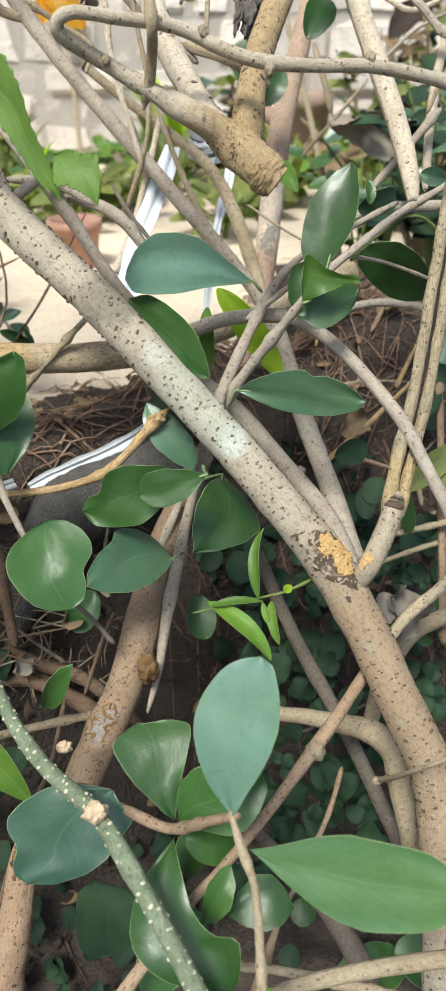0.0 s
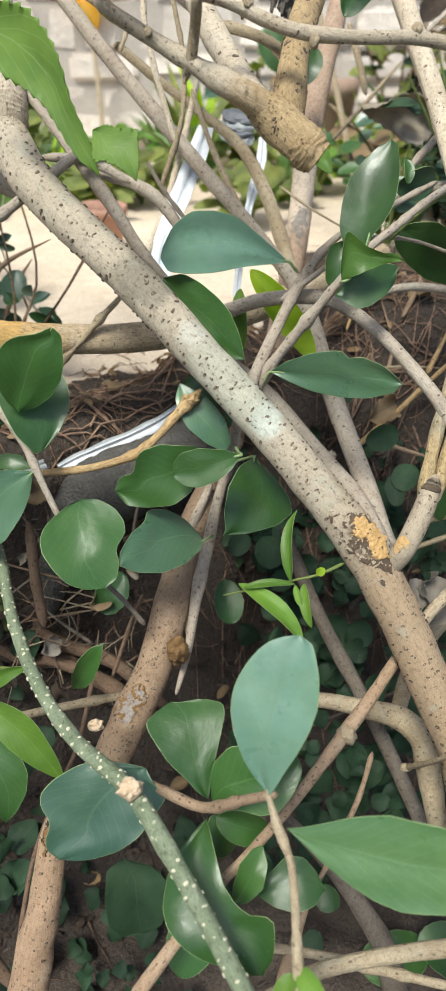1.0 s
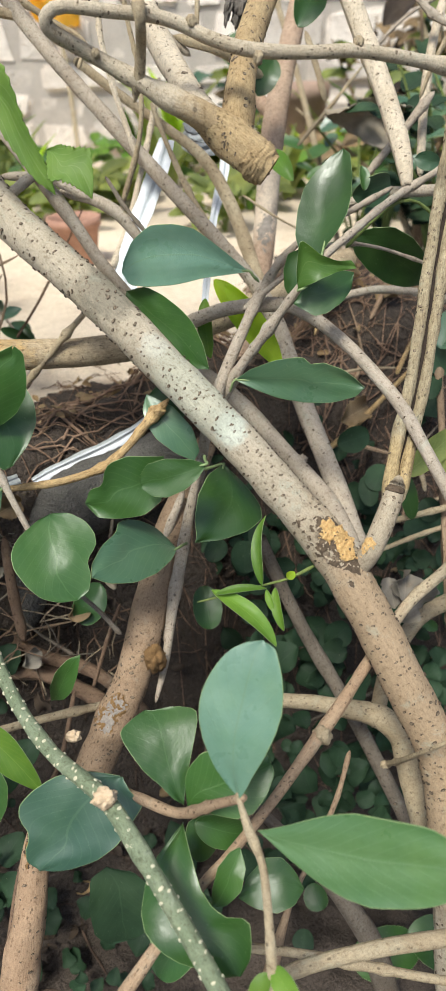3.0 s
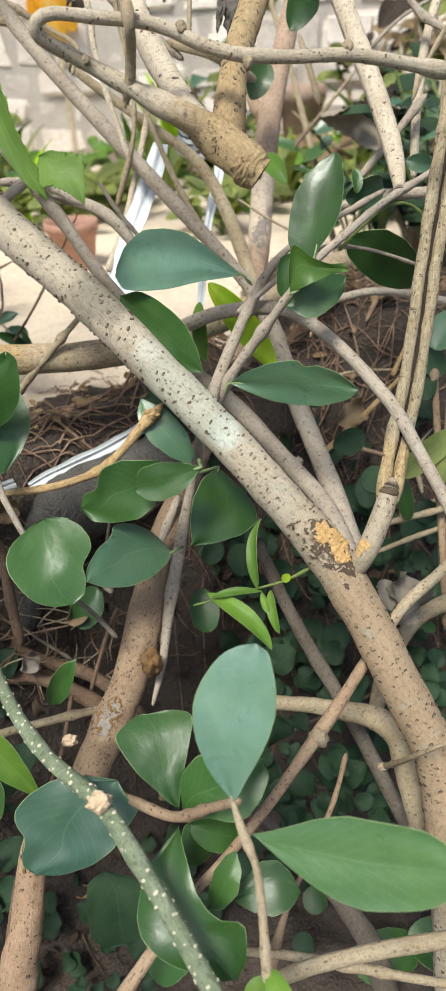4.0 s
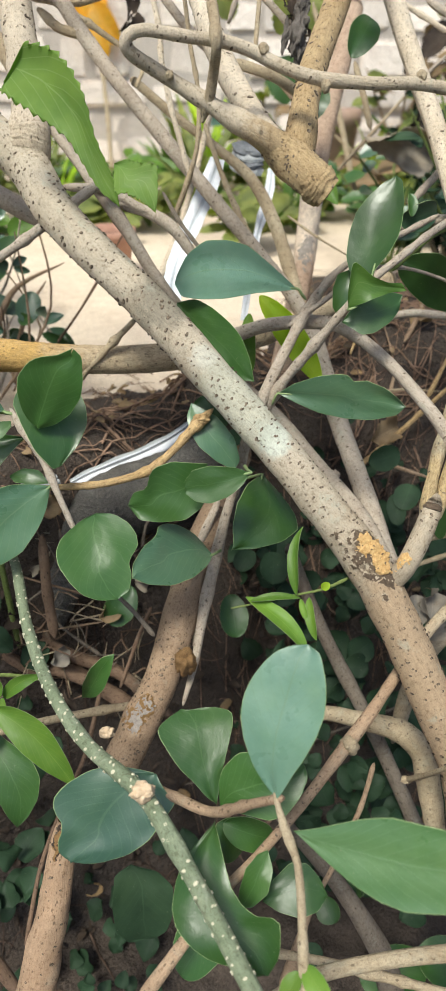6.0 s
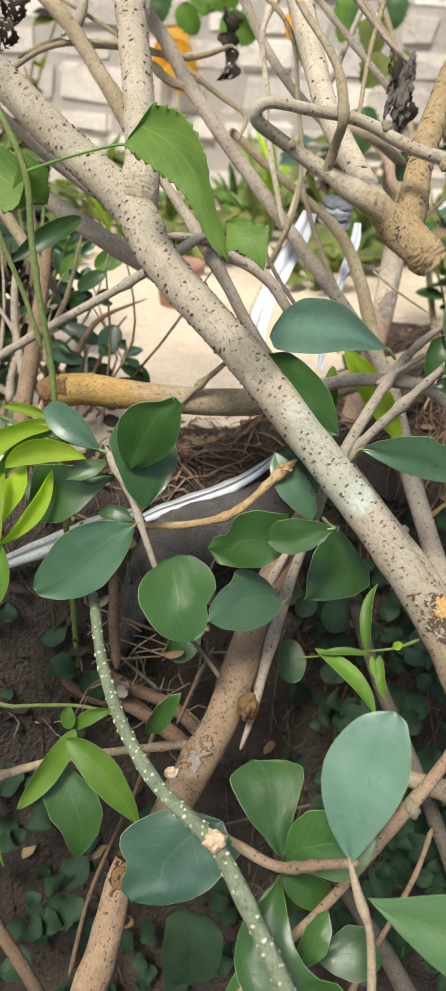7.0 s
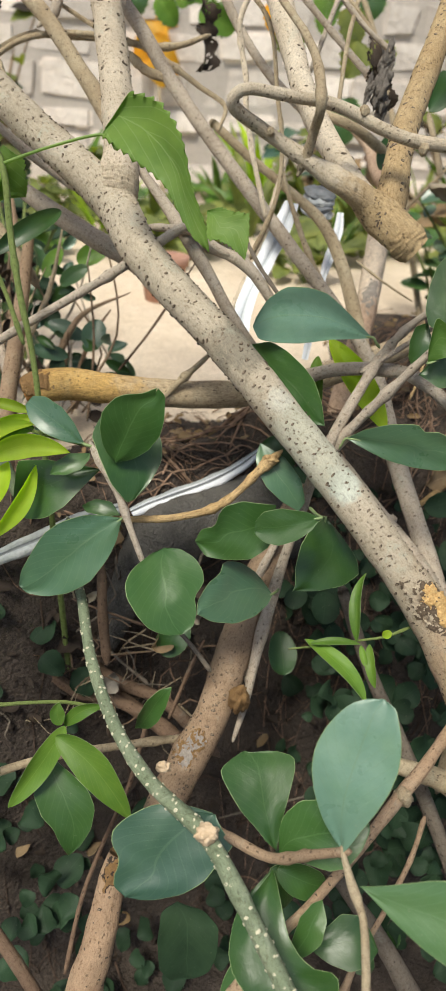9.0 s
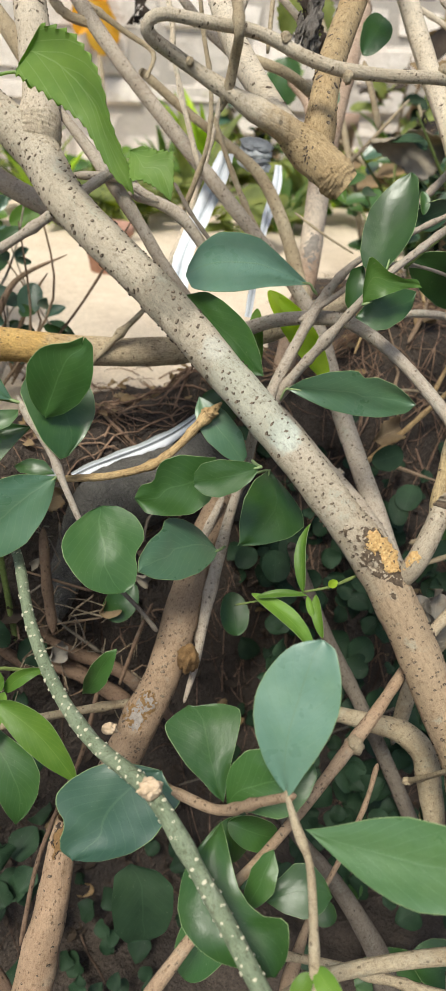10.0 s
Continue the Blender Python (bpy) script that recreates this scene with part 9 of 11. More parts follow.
ds = limb("stem", dead_stems, "grey", [(-0.4365, 0.653, 0.7337, 0.0029), (-0.4728, 0.6884, 0.7866, 0.0024), (-0.4752, 0.7299, 0.8432, 0.0008)], seg=7, step=0.02, knots=2)
ds = limb("stem", dead_stems, "brown", [(-0.3223, 0.6707, 0.7701, 0.0029), (-0.3401, 0.71, 0.8261, 0.0023), (-0.3393, 0.753, 0.8847, 0.0007)], seg=7, step=0.02, knots=2)
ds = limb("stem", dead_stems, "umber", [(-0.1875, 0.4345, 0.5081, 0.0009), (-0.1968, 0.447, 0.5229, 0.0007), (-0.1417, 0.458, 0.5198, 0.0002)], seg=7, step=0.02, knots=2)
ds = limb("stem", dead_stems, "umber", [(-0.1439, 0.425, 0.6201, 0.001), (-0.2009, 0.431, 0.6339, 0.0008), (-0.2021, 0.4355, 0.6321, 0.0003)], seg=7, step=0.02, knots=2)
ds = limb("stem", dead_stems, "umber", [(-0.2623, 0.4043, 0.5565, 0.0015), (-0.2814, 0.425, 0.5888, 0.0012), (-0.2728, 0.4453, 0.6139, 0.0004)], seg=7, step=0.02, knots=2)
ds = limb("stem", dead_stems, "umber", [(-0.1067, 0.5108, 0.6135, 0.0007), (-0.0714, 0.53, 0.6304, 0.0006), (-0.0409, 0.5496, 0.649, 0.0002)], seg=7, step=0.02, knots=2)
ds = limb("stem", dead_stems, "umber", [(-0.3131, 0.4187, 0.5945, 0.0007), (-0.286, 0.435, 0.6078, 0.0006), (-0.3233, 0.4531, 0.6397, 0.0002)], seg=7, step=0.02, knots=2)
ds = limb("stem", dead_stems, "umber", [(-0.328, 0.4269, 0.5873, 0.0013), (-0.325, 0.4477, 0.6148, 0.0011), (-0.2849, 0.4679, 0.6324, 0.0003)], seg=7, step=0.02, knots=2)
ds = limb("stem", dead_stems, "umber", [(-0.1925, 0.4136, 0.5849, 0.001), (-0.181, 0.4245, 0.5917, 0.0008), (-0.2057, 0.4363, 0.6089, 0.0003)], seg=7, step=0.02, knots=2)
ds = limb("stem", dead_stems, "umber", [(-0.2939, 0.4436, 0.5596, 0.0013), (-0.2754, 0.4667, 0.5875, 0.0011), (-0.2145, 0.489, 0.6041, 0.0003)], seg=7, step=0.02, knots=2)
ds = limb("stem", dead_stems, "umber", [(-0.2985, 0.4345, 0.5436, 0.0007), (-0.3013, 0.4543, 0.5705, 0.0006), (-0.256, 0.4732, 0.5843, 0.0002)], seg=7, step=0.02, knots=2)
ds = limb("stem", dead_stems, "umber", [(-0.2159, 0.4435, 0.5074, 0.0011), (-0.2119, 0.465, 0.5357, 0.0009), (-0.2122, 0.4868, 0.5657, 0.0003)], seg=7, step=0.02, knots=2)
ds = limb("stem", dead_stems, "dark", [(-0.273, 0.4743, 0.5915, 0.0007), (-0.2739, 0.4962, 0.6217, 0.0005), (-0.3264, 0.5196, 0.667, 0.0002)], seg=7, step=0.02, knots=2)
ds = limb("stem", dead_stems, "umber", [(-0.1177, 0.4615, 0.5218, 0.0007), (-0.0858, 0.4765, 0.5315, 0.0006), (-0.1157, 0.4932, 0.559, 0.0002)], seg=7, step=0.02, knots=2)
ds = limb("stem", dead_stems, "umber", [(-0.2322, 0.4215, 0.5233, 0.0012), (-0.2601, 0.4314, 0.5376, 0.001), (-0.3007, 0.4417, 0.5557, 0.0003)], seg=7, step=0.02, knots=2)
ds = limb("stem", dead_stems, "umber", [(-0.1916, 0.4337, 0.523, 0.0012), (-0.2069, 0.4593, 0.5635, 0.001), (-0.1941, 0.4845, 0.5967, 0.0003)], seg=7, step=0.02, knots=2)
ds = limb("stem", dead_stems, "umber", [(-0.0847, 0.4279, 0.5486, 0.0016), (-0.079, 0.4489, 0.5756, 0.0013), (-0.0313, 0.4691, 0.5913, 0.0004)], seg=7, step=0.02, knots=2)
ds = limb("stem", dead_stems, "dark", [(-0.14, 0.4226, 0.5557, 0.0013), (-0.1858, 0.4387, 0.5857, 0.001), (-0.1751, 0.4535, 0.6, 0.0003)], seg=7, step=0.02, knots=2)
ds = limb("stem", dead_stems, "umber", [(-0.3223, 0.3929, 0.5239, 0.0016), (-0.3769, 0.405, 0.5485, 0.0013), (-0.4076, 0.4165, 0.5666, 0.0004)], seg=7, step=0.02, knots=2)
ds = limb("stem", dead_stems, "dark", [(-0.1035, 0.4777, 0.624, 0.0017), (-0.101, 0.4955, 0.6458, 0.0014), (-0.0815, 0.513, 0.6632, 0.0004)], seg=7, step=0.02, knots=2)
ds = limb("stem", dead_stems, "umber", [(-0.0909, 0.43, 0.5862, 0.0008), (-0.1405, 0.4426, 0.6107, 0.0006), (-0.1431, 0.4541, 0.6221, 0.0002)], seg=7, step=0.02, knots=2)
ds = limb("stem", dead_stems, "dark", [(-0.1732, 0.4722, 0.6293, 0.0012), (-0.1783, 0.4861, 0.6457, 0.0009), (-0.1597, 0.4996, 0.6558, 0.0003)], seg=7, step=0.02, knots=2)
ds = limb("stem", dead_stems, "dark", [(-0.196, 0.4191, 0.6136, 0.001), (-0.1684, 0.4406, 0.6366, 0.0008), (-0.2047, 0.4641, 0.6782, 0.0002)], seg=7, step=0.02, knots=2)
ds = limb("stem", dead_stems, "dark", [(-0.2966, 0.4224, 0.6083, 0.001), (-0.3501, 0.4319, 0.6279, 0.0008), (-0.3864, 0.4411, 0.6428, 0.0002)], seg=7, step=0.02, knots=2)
ds = limb("stem", dead_stems, "brown", [(0.1267, 0.6027, 0.6576, 0.0022), (0.1621, 0.6017, 0.6463, 0.0018), (0.1972, 0.6007, 0.635, 0.0006)], seg=7, step=0.02, knots=2)
ds = limb("stem", dead_stems, "log", [(0.1498, 0.7093, 0.7447, 0.0016), (0.1915, 0.7269, 0.7615, 0.0013), (0.2102, 0.75, 0.7871, 0.0004)], seg=7, step=0.02, knots=2)
ds = limb("stem", dead_stems, "tan", [(0.2235, 0.6096, 0.5794, 0.002), (0.269, 0.622, 0.5884, 0.0016), (0.3278, 0.6318, 0.5929, 0.0005)], seg=7, step=0.02, knots=2)
ds = limb("stem", dead_stems, "brown", [(0.2061, 0.6186, 0.577, 0.0014), (0.2605, 0.6141, 0.56, 0.0011), (0.3182, 0.6089, 0.5419, 0.0004)], seg=7, step=0.02, knots=2)
ds = limb("stem", dead_stems, "tan", [(0.2039, 0.5882, 0.6134, 0.0025), (0.2003, 0.6116, 0.6399, 0.002), (0.2209, 0.6299, 0.6582, 0.0006)], seg=7, step=0.02, knots=2)
ds = limb("stem", dead_stems, "brown", [(0.2192, 0.7091, 0.717, 0.0015), (0.2491, 0.7413, 0.7563, 0.0012), (0.2951, 0.7704, 0.7905, 0.0004)], seg=7, step=0.02, knots=2)
ds = limb("stem", dead_stems, "log", [(0.1808, 0.6532, 0.7141, 0.0023), (0.1992, 0.6776, 0.7416, 0.0018), (0.2175, 0.7023, 0.7697, 0.0006)], seg=7, step=0.02, knots=2)
ds = limb("stem", dead_stems, "tan", [(0.122, 0.6487, 0.7136, 0.0018), (0.152, 0.656, 0.7151, 0.0014), (0.196, 0.6603, 0.7116, 0.0005)], seg=7, step=0.02, knots=2)
ds = limb("stem", dead_stems, "brown", [(0.1341, 0.6517, 0.693, 0.002), (0.1468, 0.6783, 0.7241, 0.0016), (0.1356, 0.7106, 0.7643, 0.0005)], seg=7, step=0.02, knots=2)
ds = limb("stem", dead_stems, "brown", [(0.1223, 0.624, 0.5845, 0.0021), (0.1319, 0.6439, 0.6055, 0.0017), (0.1087, 0.6714, 0.6387, 0.0005)], seg=7, step=0.02, knots=2)
ds = limb("stem", dead_stems, "log", [(0.093, 0.6506, 0.7578, 0.0012), (0.106, 0.6784, 0.7907, 0.0009), (0.1008, 0.7106, 0.8307, 0.0003)], seg=7, step=0.02, knots=2)
ds = limb("stem", dead_stems, "brown", [(0.2289, 0.6718, 0.6316, 0.0019), (0.2668, 0.6879, 0.6462, 0.0015), (0.3294, 0.6986, 0.6522, 0.0005)], seg=7, step=0.02, knots=2)
ds = limb("stem", dead_stems, "log", [(0.1698, 0.7314, 0.7276, 0.0024), (0.1901, 0.7579, 0.7584, 0.0019), (0.1757, 0.7925, 0.8021, 0.0006)], seg=7, step=0.02, knots=2)
ds = limb("stem", dead_stems, "brown", [(0.1593, 0.7016, 0.7559, 0.0025), (0.1712, 0.718, 0.7716, 0.0021), (0.1796, 0.7355, 0.7888, 0.0006)], seg=7, step=0.02, knots=2)
leaf(bl1, "deep", (-0.3353, 0.7204, 0.7549), (-0.3538, 0.7363, 0.7676), 0.0102, (-0.3997, -0.8088, 0.4313), shape=(0.5, 0.6), cup=0.25, bend=0.08, wave=0.12, teeth=0, nu=12, nv=6)
leaf(bl2, "dry", (-0.3617, 0.7016, 0.8625), (-0.3541, 0.6999, 0.8363), 0.0173, (-0.267, -0.9636, -0.0146), shape=(0.5, 0.6), cup=0.25, bend=0.08, wave=0.12, teeth=0, nu=12, nv=6)
leaf(bl3, "mid", (-0.3395, 0.716, 0.7264), (-0.3782, 0.725, 0.7311), 0.0207, (-0.141, -0.8579, 0.494), shape=(0.5, 0.6), cup=0.25, bend=0.08, wave=0.12, teeth=0, nu=12, nv=6)
leaf(bl1, "withered", (-0.3315, 0.6976, 0.8057), (-0.3555, 0.7144, 0.8213), 0.0181, (0.2329, -0.4631, 0.8552), shape=(0.5, 0.6), cup=0.25, bend=0.08, wave=0.12, teeth=0.2, nu=12, nv=6)
leaf(bl2, "deep", (-0.4163, 0.765, 0.7232), (-0.3946, 0.7708, 0.7077), 0.0146, (0.2028, -0.9756, -0.0845), shape=(0.5, 0.6), cup=0.25, bend=0.08, wave=0.12, teeth=0, nu=12, nv=6)
leaf(bl3, "withered", (-0.3706, 0.7466, 0.7749), (-0.3989, 0.7648, 0.7941), 0.0186, (-0.2997, -0.8735, 0.3837), shape=(0.5, 0.6), cup=0.25, bend=0.08, wave=0.12, teeth=0.2, nu=12, nv=6)
leaf(bl1, "dry", (-0.4187, 0.8396, 0.859), (-0.4627, 0.8329, 0.8355), 0.0223, (0.216, -0.9684, -0.125), shape=(0.5, 0.6), cup=0.25, bend=0.08, wave=0.12, teeth=0, nu=12, nv=6)
leaf(bl2, "dry", (-0.4303, 0.6388, 0.7073), (-0.4036, 0.658, 0.7154), 0.0206, (0.3671, -0.747, 0.5543), shape=(0.5, 0.6), cup=0.25, bend=0.08, wave=0.12, teeth=0, nu=12, nv=6)
leaf(bl3, "mid", (-0.3403, 0.8221, 0.781), (-0.3721, 0.8454, 0.8107), 0.0212, (-0.1419, -0.8461, 0.5138), shape=(0.5, 0.6), cup=0.25, bend=0.08, wave=0.12, teeth=0, nu=12, nv=6)
leaf(bl1, "deep", (-0.4827, 0.8176, 0.7717), (-0.4973, 0.8358, 0.7877), 0.0104, (0.4013, -0.4, 0.824), shape=(0.5, 0.6), cup=0.25, bend=0.08, wave=0.12, teeth=0, nu=12, nv=6)
leaf(bl2, "withered", (-0.3897, 0.7905, 0.7288), (-0.4072, 0.814, 0.7554), 0.0227, (-0.4417, -0.7963, 0.4133), shape=(0.5, 0.6), cup=0.25, bend=0.08, wave=0.12, teeth=0.2, nu=12, nv=6)
leaf(bl3, "withered", (-0.494, 0.7528, 0.721), (-0.4694, 0.7797, 0.744), 0.0221, (0.4182, -0.7799, 0.4656), shape=(0.5, 0.6), cup=0.25, bend=0.08, wave=0.12, teeth=0.2, nu=12, nv=6)
leaf(bl1, "withered", (-0.3078, 0.6693, 0.7466), (-0.3147, 0.6693, 0.727), 0.0075, (0.0433, -0.9989, -0.0165), shape=(0.5, 0.6), cup=0.25, bend=0.08, wave=0.12, teeth=0.2, nu=12, nv=6)
leaf(bl2, "ivy", (-0.3103, 0.7754, 0.8068), (-0.3415, 0.7852, 0.8112), 0.0143, (-0.0731, -0.5915, 0.803), shape=(0.5, 0.6), cup=0.25, bend=0.08, wave=0.12, teeth=0, nu=12, nv=6)
leaf(bl3, "withered", (-0.4281, 0.6675, 0.812), (-0.4125, 0.6653, 0.783), 0.0203, (-0.1544, -0.988, -0.0082), shape=(0.5, 0.6), cup=0.25, bend=0.08, wave=0.12, teeth=0.2, nu=12, nv=6)
leaf(bl1, "deep", (-0.3973, 0.7836, 0.8309), (-0.4241, 0.8005, 0.8474), 0.0168, (-0.3814, -0.8804, 0.2817), shape=(0.5, 0.6), cup=0.25, bend=0.08, wave=0.12, teeth=0, nu=12, nv=6)
leaf(bl2, "deep", (-0.3387, 0.8206, 0.8166), (-0.3527, 0.844, 0.8422), 0.0158, (0.6067, -0.3923, 0.6914), shape=(0.5, 0.6), cup=0.25, bend=0.08, wave=0.12, teeth=0, nu=12, nv=6)
leaf(bl3, "deep", (-0.409, 0.7901, 0.8049), (-0.3978, 0.7907, 0.7821), 0.0144, (0.1675, -0.9842, 0.0576), shape=(0.5, 0.6), cup=0.25, bend=0.08, wave=0.12, teeth=0, nu=12, nv=6)
leaf(bl1, "deep", (-0.287, 0.6892, 0.7649), (-0.3101, 0.702, 0.7729), 0.0103, (-0.125, -0.6777, 0.7246), shape=(0.5, 0.6), cup=0.25, bend=0.08, wave=0.12, teeth=0, nu=12, nv=6)
leaf(bl2, "mid", (-0.4315, 0.7765, 0.7203), (-0.4268, 0.8037, 0.7485), 0.0242, (-0.0448, -0.7159, 0.6968), shape=(0.5, 0.6), cup=0.25, bend=0.08, wave=0.12, teeth=0, nu=12, nv=6)
leaf(bl3, "deep", (-0.3568, 0.7657, 0.6641), (-0.35, 0.7875, 0.6818), 0.0112, (0.3334, -0.6543, 0.6788), shape=(0.5, 0.6), cup=0.25, bend=0.08, wave=0.12, teeth=0, nu=12, nv=6)
leaf(bl1, "withered", (-0.3266, 0.6643, 0.802), (-0.3205, 0.6588, 0.7691), 0.0189, (0.5608, -0.7937, 0.2358), shape=(0.5, 0.6), cup=0.25, bend=0.08, wave=0.12, teeth=0.2, nu=12, nv=6)
leaf(bl2, "deep", (-0.344, 0.6875, 0.7783), (-0.3722, 0.6921, 0.7721), 0.0137, (-0.1676, -0.9853, 0.0333), shape=(0.5, 0.6), cup=0.25, bend=0.08, wave=0.12, teeth=0, nu=12, nv=6)
leaf(bl3, "deep", (-0.381, 0.7997, 0.7859), (-0.3618, 0.7944, 0.7502), 0.0219, (0.5423, -0.7376, 0.4022), shape=(0.5, 0.6), cup=0.25, bend=0.08, wave=0.12, teeth=0, nu=12, nv=6)
leaf(bl1, "dry", (-0.4112, 0.7568, 0.6851), (-0.4225, 0.7542, 0.6616), 0.0104, (0.4732, -0.8711, -0.1312), shape=(0.5, 0.6), cup=0.25, bend=0.08, wave=0.12, teeth=0, nu=12, nv=6)
leaf(bl2, "withered", (-0.2975, 0.6631, 0.7614), (-0.3015, 0.6577, 0.731), 0.0121, (0.2142, -0.9662, 0.1437), shape=(0.5, 0.6), cup=0.25, bend=0.08, wave=0.12, teeth=0.2, nu=12, nv=6)
leaf(bl3, "deep", (-0.3772, 0.7317, 0.8179), (-0.394, 0.731, 0.7993), 0.0090, (0.1914, -0.9719, -0.1366), shape=(0.5, 0.6), cup=0.25, bend=0.08, wave=0.12, teeth=0, nu=12, nv=6)
leaf(bl1, "withered", (-0.3989, 0.8174, 0.8375), (-0.3813, 0.8298, 0.8353), 0.0085, (0.5321, -0.803, -0.2682), shape=(0.5, 0.6), cup=0.25, bend=0.08, wave=0.12, teeth=0.2, nu=12, nv=6)
leaf(bl2, "dry", (-0.3566, 0.7157, 0.7456), (-0.4028, 0.7194, 0.7421), 0.0208, (-0.1074, -0.8498, 0.5161), shape=(0.5, 0.6), cup=0.25, bend=0.08, wave=0.12, teeth=0, nu=12, nv=6)
leaf(bl3, "deep", (-0.3856, 0.7244, 0.7727), (-0.4118, 0.7274, 0.7633), 0.0102, (-0.2682, -0.8377, 0.4757), shape=(0.5, 0.6), cup=0.25, bend=0.08, wave=0.12, teeth=0, nu=12, nv=6)
ds = limb("rootlet", dead_stems, "umber", [(-0.2791, 0.4258, 0.612, 0.0004), (-0.2666, 0.432, 0.6122, 0.0004), (-0.2509, 0.4306, 0.6143, 0.0003), (-0.2419, 0.4408, 0.6099, 0.0002)], seg=5, step=0.02, knots=1)
ds = limb("rootlet", dead_stems, "umber", [(-0.2644, 0.4329, 0.5849, 0.0007), (-0.2801, 0.4341, 0.5824, 0.0007), (-0.2918, 0.4266, 0.5796, 0.0006), (-0.3077, 0.4321, 0.5724, 0.0004)], seg=5, step=0.02, knots=1)
ds = limb("rootlet", dead_stems, "umber", [(-0.1234, 0.4853, 0.6098, 0.0005), (-0.1411, 0.4813, 0.598, 0.0005), (-0.1626, 0.4774, 0.6043, 0.0004), (-0.1793, 0.4794, 0.5906, 0.0003)], seg=5, step=0.02, knots=1)
ds = limb("rootlet", dead_stems, "dark", [(-0.2909, 0.4297, 0.6091, 0.0005), (-0.2876, 0.4284, 0.5974, 0.0005), (-0.3005, 0.4221, 0.5972, 0.0004), (-0.3013, 0.4257, 0.5829, 0.0003)], seg=5, step=0.02, knots=1)
ds = limb("rootlet", dead_stems, "tan", [(-0.251, 0.4254, 0.593, 0.0009), (-0.2577, 0.4386, 0.6108, 0.0009), (-0.2258, 0.4411, 0.6164, 0.0007), (-0.231, 0.4573, 0.6265, 0.0004)], seg=5, step=0.02, knots=1)
ds = limb("rootlet", dead_stems, "umber", [(-0.2944, 0.4539, 0.6075, 0.0008), (-0.2917, 0.466, 0.6207, 0.0008), (-0.3017, 0.4697, 0.6385, 0.0006), (-0.3027, 0.4852, 0.6462, 0.0004)], seg=5, step=0.02, knots=1)
ds = limb("rootlet", dead_stems, "umber", [(-0.3125, 0.4294, 0.627, 0.0004), (-0.3191, 0.4256, 0.6129, 0.0004), (-0.2994, 0.422, 0.6101, 0.0003), (-0.3062, 0.4238, 0.5938, 0.0002)], seg=5, step=0.02, knots=1)
ds = limb("rootlet", dead_stems, "umber", [(-0.1424, 0.4102, 0.5282, 0.0007), (-0.1649, 0.4041, 0.5137, 0.0007), (-0.1701, 0.4185, 0.5502, 0.0005), (-0.1897, 0.4196, 0.5355, 0.0003)], seg=5, step=0.02, knots=1)
ds = limb("rootlet", dead_stems, "umber", [(-0.263, 0.4237, 0.6083, 0.0007), (-0.2789, 0.4378, 0.6298, 0.0007), (-0.3064, 0.417, 0.6062, 0.0006), (-0.3238, 0.4322, 0.6173, 0.0004)], seg=5, step=0.02, knots=1)
ds = limb("rootlet", dead_stems, "tan", [(-0.2059, 0.4421, 0.6279, 0.0009), (-0.2125, 0.4548, 0.6446, 0.0009), (-0.2106, 0.4623, 0.6666, 0.0007), (-0.2173, 0.4787, 0.6774, 0.0004)], seg=5, step=0.02, knots=1)
ds = limb("rootlet", dead_stems, "umber", [(-0.2371, 0.4703, 0.6302, 0.0007), (-0.2645, 0.4756, 0.638, 0.0007), (-0.2286, 0.4876, 0.6603, 0.0005), (-0.2503, 0.4983, 0.6642, 0.0003)], seg=5, step=0.02, knots=1)
ds = limb("rootlet", dead_stems, "umber", [(-0.2483, 0.4219, 0.5955, 0.0005), (-0.2593, 0.4173, 0.581, 0.0005), (-0.2328, 0.416, 0.5809, 0.0004), (-0.2419, 0.4172, 0.5641, 0.0002)], seg=5, step=0.02, knots=1)
ds = limb("rootlet", dead_stems, "tan", [(-0.1091, 0.4286, 0.5226, 0.0008), (-0.0924, 0.4242, 0.5019, 0.0008), (-0.125, 0.4114, 0.4943, 0.0006), (-0.1141, 0.4118, 0.4713, 0.0004)], seg=5, step=0.02, knots=1)
ds = limb("rootlet", dead_stems, "dark", [(-0.1362, 0.4312, 0.5472, 0.0005), (-0.1459, 0.4215, 0.5229, 0.0005), (-0.1773, 0.4207, 0.5373, 0.0004), (-0.1884, 0.4177, 0.5131, 0.0002)], seg=5, step=0.02, knots=1)
ds = limb("rootlet", dead_stems, "dark", [(-0.1962, 0.4168, 0.5384, 0.0006), (-0.2262, 0.4207, 0.5442, 0.0006), (-0.2083, 0.4373, 0.5793, 0.0005), (-0.233, 0.4467, 0.5814, 0.0003)], seg=5, step=0.02, knots=1)
ds = limb("rootlet", dead_stems, "tan", [(-0.1257, 0.4306, 0.5849, 0.0007), (-0.1456, 0.4337, 0.5867, 0.0007), (-0.1641, 0.4315, 0.5955, 0.0006), (-0.1825, 0.4391, 0.5927, 0.0004)], seg=5, step=0.02, knots=1)
ds = limb("rootlet", dead_stems, "umber", [(-0.3012, 0.388, 0.559, 0.0003), (-0.2912, 0.3844, 0.5414, 0.0004), (-0.2773, 0.3758, 0.5306, 0.0003), (-0.2707, 0.3769, 0.51, 0.0002)], seg=5, step=0.02, knots=1)
ds = limb("rootlet", dead_stems, "umber", [(-0.3287, 0.4213, 0.5998, 0.0007), (-0.3502, 0.4217, 0.5972, 0.0007), (-0.3677, 0.4194, 0.6054, 0.0006), (-0.3896, 0.4247, 0.5991, 0.0004)], seg=5, step=0.02, knots=1)
